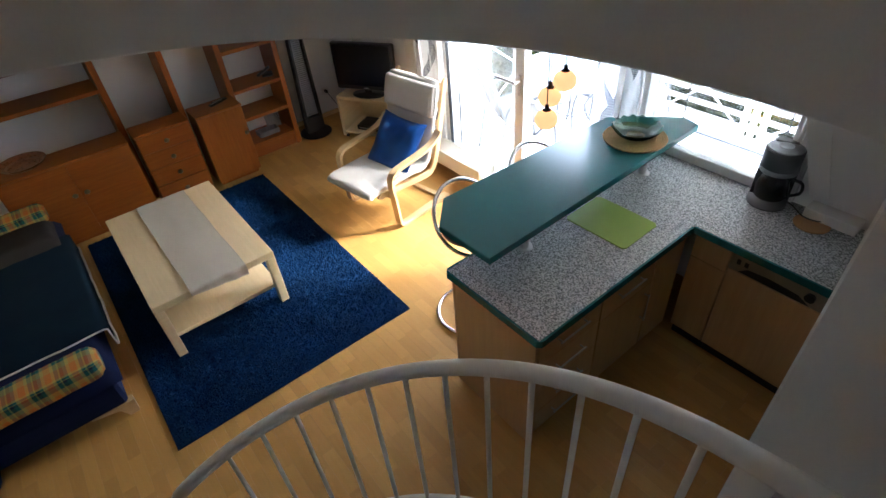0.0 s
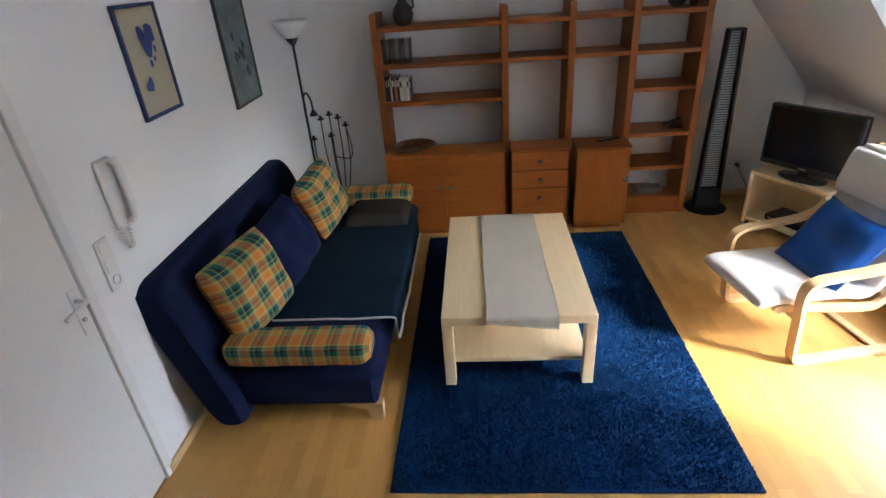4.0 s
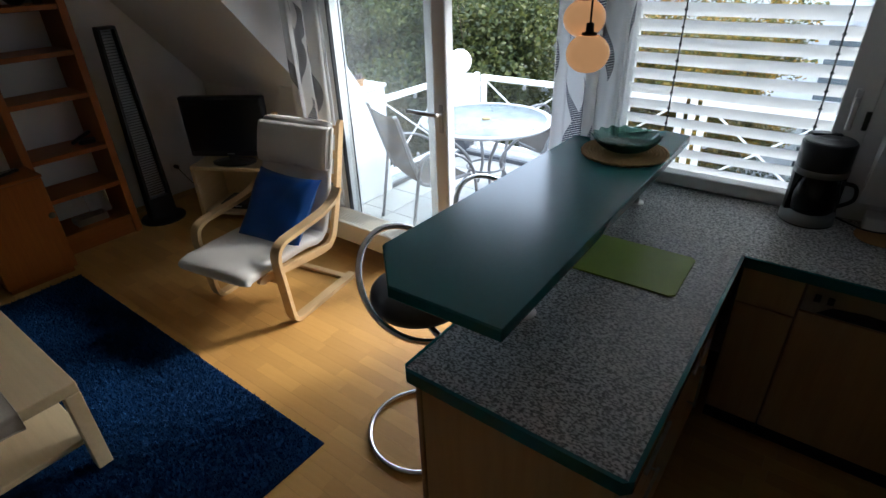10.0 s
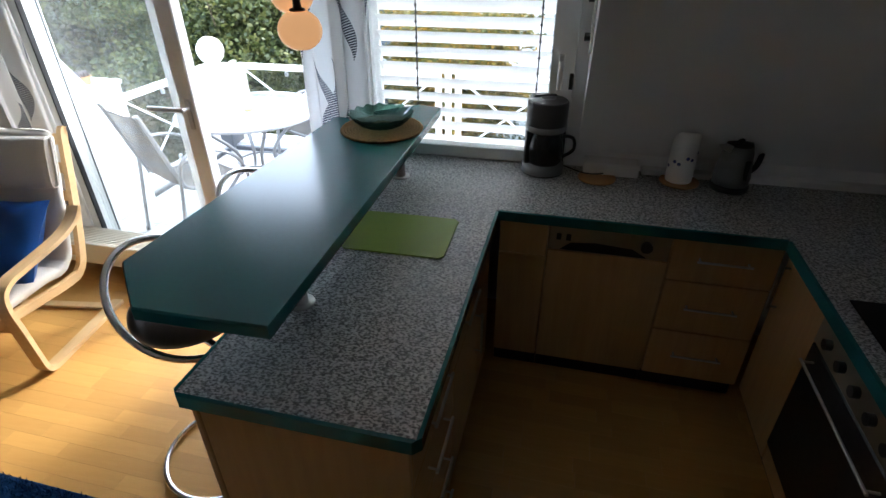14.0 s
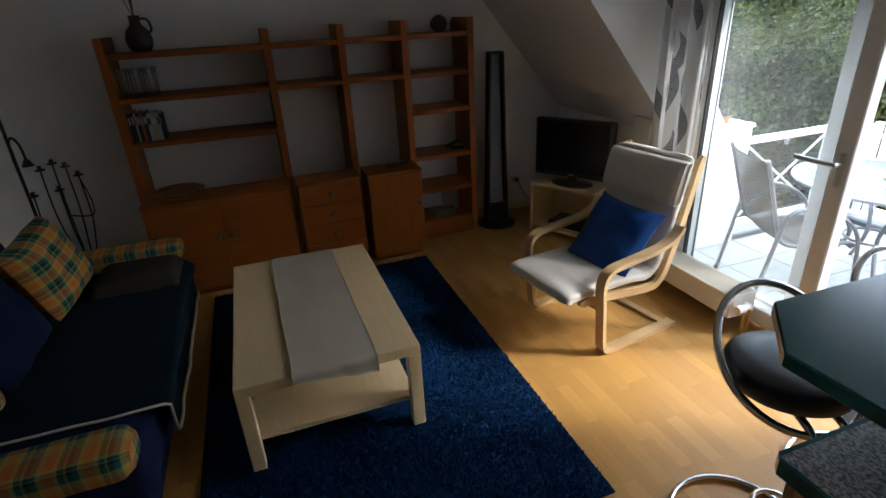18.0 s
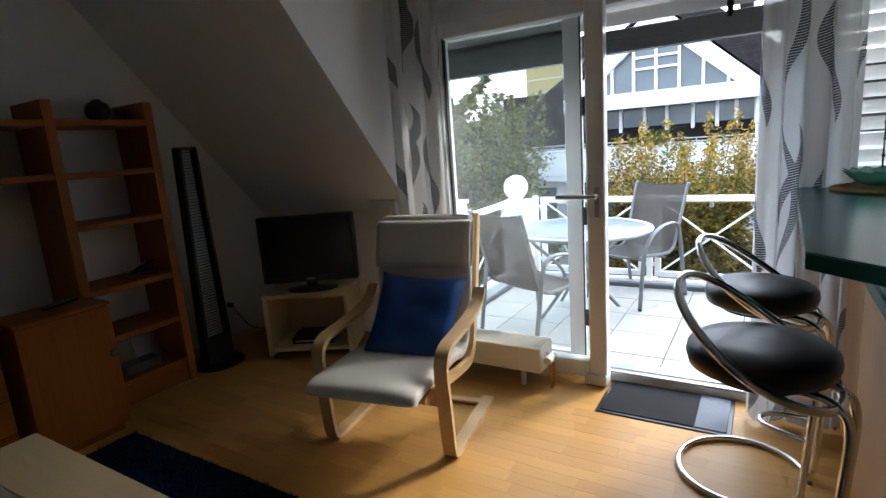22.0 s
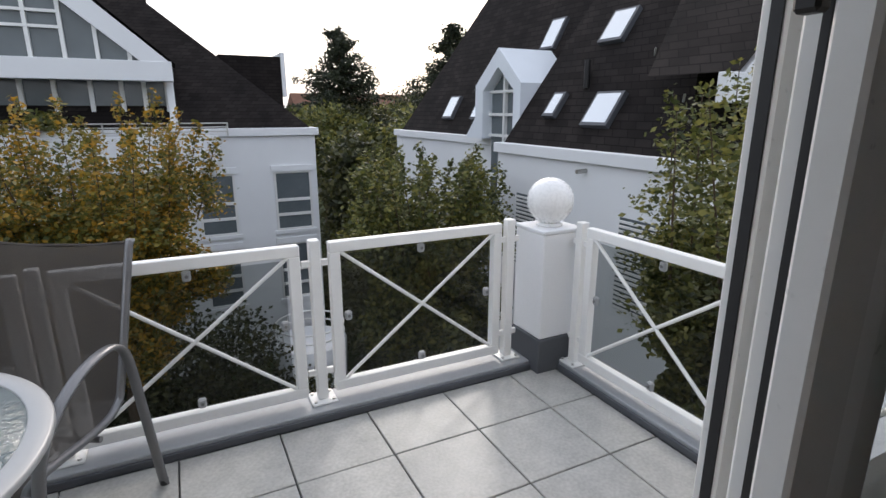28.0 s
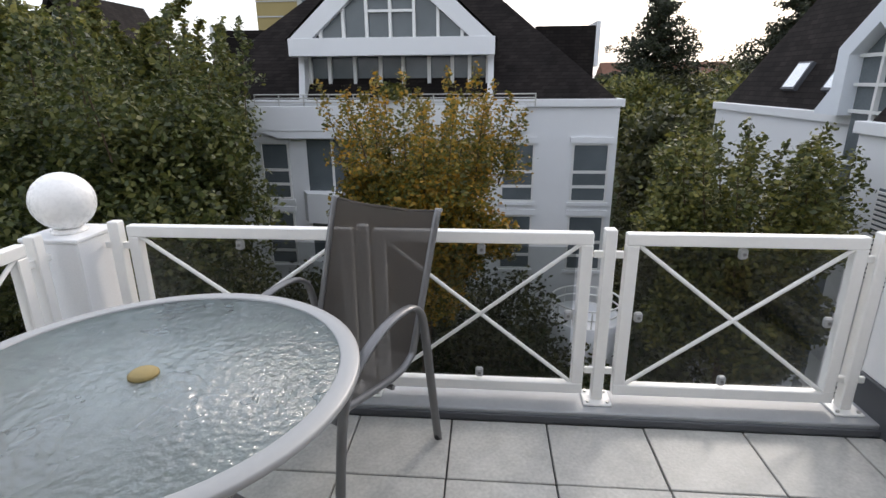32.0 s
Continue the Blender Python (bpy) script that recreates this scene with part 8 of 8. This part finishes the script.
wb.lathe([(0.10, 0.0095), (0.125, 0.0215), (0.126, 0.0225), (0.10, 0.0105)], 40)
M_BOWLW = surf("painted_wooden_bowl", (0.22, 0.095, 0.032), 0.3, var=0.5, big=22.0, small=60.0)
o = fixed("wooden_bowl", wb, M_BOWLW, "wide painted wooden bowl on the cabinet", "bowl", "", "")
o.matrix_world = pose(-0.30, 2.07, 0.733)
for x, y, a, lab in ((1.27, 2.06, 20, "black remote control lying on the cabinet"), (1.31, 2.09, 12, "second black remote control on the cabinet")):
    r = thing("remote_control", (x, y, 0.7325), lab, "remote control", "remote controls", a)
    part("case", Mesh().box((-0.075, -0.022, 0), (0.075, 0.022, 0.018), 0.006), M_BLACK, r)
    for i in range(6):
        for j in range(2):
            part("button", Mesh().box((-0.055 + 0.02 * i, -0.012 + 0.016 * j, 0.018), (-0.045 + 0.02 * i, -0.004 + 0.016 * j, 0.0195), 0.001), M_STEEL, r)
ph = thing("telephone", (1.91, 2.34, 0.7345), "black cordless telephone in its cradle on the shelf", "telephone", turn=-20)
part("cradle", Mesh().box((-0.055, -0.05, 0), (0.055, 0.05, 0.03), 0.01), M_BLACK, ph)
part("handset", Mesh().box((-0.085, -0.022, 0.045), (0.075, 0.022, 0.07), 0.010, pose(0, 0, 0.0, 0, -28, 0)), M_BLACK, ph)
part("display", Mesh().box((0.0, -0.015, 0.0702), (0.03, 0.015, 0.0712), 0.0004, pose(0, 0, 0.0, 0, -28, 0)), M_STEEL, ph)
gx = Mesh().box((-0.11, -0.06, 0.0), (0.11, 0.06, 0.004), 0.001).box((-0.11, -0.06, 0.004), (-0.105, 0.06, 0.05), 0.001).box((0.105, -0.06, 0.004), (0.11, 0.06, 0.05), 0.001).box((-0.105, -0.06, 0.004), (0.105, -0.055, 0.05), 0.001).box((-0.105, 0.055, 0.004), (0.105, 0.06, 0.05), 0.001)
o = fixed("glass_dish", gx, M_MILKY, "flat clear glass dish on the lowest shelf", "dish", "", "")
o.matrix_world = pose(1.74, 2.33, 0.1595)
gp = Mesh().add([(-0.08, 0, 0), (0.08, 0, 0), (0.08, 0.05, 0.19), (-0.08, 0.05, 0.19)], [(0, 1, 2, 3)]).add([(-0.08, 0.004, 0), (0.08, 0.004, 0), (0.08, 0.054, 0.19), (-0.08, 0.054, 0.19)], [(3, 2, 1, 0)])
o = fixed("glass_plate", gp, M_MILKY, "pale glass plate leaning on the lowest shelf, highlights as milky tone", "plate", "", "")
o.matrix_world = pose(1.86, 2.42, 0.1595)

# things on the sofa wall
it = thing("intercom", (XS, -0.235, 1.18), "white wall intercom handset with a curly cord", "intercom")
part("base", Mesh().box((0.001, -0.05, 0.0), (0.025, 0.05, 0.30), 0.008), M_PAINT, it)
part("handset", Mesh().tube(smooth_path([(0.035, 0.025, 0.02), (0.055, 0.025, 0.05), (0.06, 0.025, 0.15), (0.055, 0.025, 0.25), (0.035, 0.025, 0.285)], 5), [0.022] * 3 + [0.017] * 15 + [0.022] * 3, 12), M_PAINT, it)
cord = [(0.03 + 0.010 * math.cos(1.9 * i), 0.01 - 0.0012 * i + 0.010 * math.sin(1.9 * i), 0.02 - 0.11 * math.sin(math.pi * i / 60)) for i in range(61)]
part("cord", Mesh().tube(cord, 0.003, 5), M_PAINT, it)
sw = thing("light_switch", (XS, -0.40, 0.97), "white double switch and socket plate beside the door", "light switch")
part("plate", Mesh().box((0.001, -0.042, 0.0), (0.012, 0.042, 0.225), 0.004), M_PAINT, sw)
for z in (0.085, 0.155):
    part("rocker", Mesh().box((0.012, -0.032, z), (0.018, 0.032, z + 0.062), 0.003), M_PAINT, sw)
part("socket", Mesh().lathe([(0.021, 0.002), (0.021, -0.006), (0.001, -0.006)], 20, (0, 0, 0), pose(0.014, 0, 0.04, 0, 90, 0)), M_STEEL, sw)
for x, lab in ((2.58, "white wall socket with a black plug near the television"),):
    s2 = thing("wall_socket", (x, YN, 0.30), lab, "socket")
    part("plate", Mesh().box((-0.04, -0.012, -0.04), (0.04, -0.001, 0.04), 0.004), M_PAINT, s2)
    part("plug", Mesh().tube([(0.0, -0.012, 0), (0.0, -0.05, 0)], 0.018, 12), M_BLACK, s2)
    part("plug_cable", Mesh().tube(smooth_path([(0, -0.05, 0), (0.03, -0.08, -0.08), (0.10, -0.12, -0.20), (0.16, -0.25, -0.22)], 6), 0.004, 6), M_BLACK, s2)
kb = thing("cable_box", (XW, 1.23, 0.86), "white box with a socket on the knee wall below the slope", "cable box")
part("box", Mesh().box((-0.10, -0.12, 0.0), (-0.002, 0.11, 0.20), 0.006), M_PAINT, kb)
part("socket", Mesh().box((-0.108, -0.08, 0.04), (-0.10, -0.01, 0.16), 0.004), M_PAINT, kb)
hk = thing("hook_strip", (2.78, CHR, 1.45), "narrow metal strip with black knobs on the dormer side wall", "hook strip")
part("strip", Mesh().box((-0.02, 0.001, 0.0), (0.02, 0.012, 0.42), 0.003), M_STEEL, hk)
for k in range(3):
    part("knob", Mesh().tube([(0, 0.012, 0.06 + 0.14 * k), (0, 0.035, 0.06 + 0.14 * k)], 0.016, 14), M_BLACK, hk)

# ---------------------------------------------------------------- floor strips and balcony tiles
def strip_floor():
    """Short beech strips, laid in rows that run away from the kitchen; the nearest 300 are parts."""
    t = thing("floor", (0, 0, 0), "lacquered beech strip parquet, warm honey colour", "floor", kind="structure")
    PW, PL = 0.071, 0.284
    one = Mesh()
    def strip(me, x, y, w, l):
        e, z = 0.00012, 0.0
        b = 0.0002
        me.add([(x + e, y + e, -0.012), (x + w - e, y + e, -0.012), (x + w - e, y + l - e, -0.012), (x + e, y + l - e, -0.012),
                (x + e + b, y + e + b, z), (x + w - e - b, y + e + b, z), (x + w - e - b, y + l - e - b, z), (x + e + b, y + l - e - b, z)],
               [(4, 5, 6, 7), (0, 1, 5, 4), (1, 2, 6, 5), (2, 3, 7, 6), (3, 0, 4, 7)])
    strip(one, 0, 0, PW, PL)
    d = one.data("plank", M_FLOOR)
    rest = Mesh()
    rng = random.Random(3)
    count = 0
    nx = int((XW - XS) / PW) + 1
    for i in range(nx):
        x = XS + i * PW
        w = min(PW, XW - x)
        if w < 0.01:
            continue
        y = YS - rng.uniform(0, PL)
        while y < YN:
            y0, y1 = max(y, YS), min(y + PL, YN)
            full = w == PW and y1 - y0 > PL - 1e-6
            near = -0.9 < x < 2.5 and -1.35 < y < 0.45 and not (-0.16 < x and x + PW < 1.36 and -0.6 < y)
            if full and near and count < 300:
                o = new("plank", d)
                o.parent = t
                o.location = (x, y, 0)
                count += 1
            elif y1 - y0 > 0.01:
                strip(rest, x, y0, w, y1 - y0)
            y += PL
    tagged(part("planks", rest, M_FLOOR_I, t), kind="stuff")


strip_floor()


def tile_floor():
    t = thing("balcony_floor", (0, 0, 0), "large grey concrete tiles with dark open joints", "balcony floor", kind="structure")
    px, py, g = 0.3945, 0.4025, 0.0032
    xs = [3.20, 3.398] + [3.398 + px * k for k in range(1, 4)] + [BX - 0.015]
    ys = [-2.386] + [-2.117 + py * k for k in range(8)] + [BYL - 0.015]
    for xa, xb in zip(xs, xs[1:]):
        for ya, yb in zip(ys, ys[1:]):
            if xb - xa < 0.03 or yb - ya < 0.03:
                continue
            me = Mesh().box(((xa - xb) / 2 + g, (ya - yb) / 2 + g, -0.03), ((xb - xa) / 2 - g, (yb - ya) / 2 - g, 0.0), 0.003)
            o = part("tile", me, M_TILE, t)
            o.matrix_basis = pose((xa + xb) / 2, (ya + yb) / 2, 0.002 + 0.0012 * random.uniform(-1, 1), random.uniform(-0.08, 0.08), random.uniform(-0.08, 0.08), 0)


tile_floor()
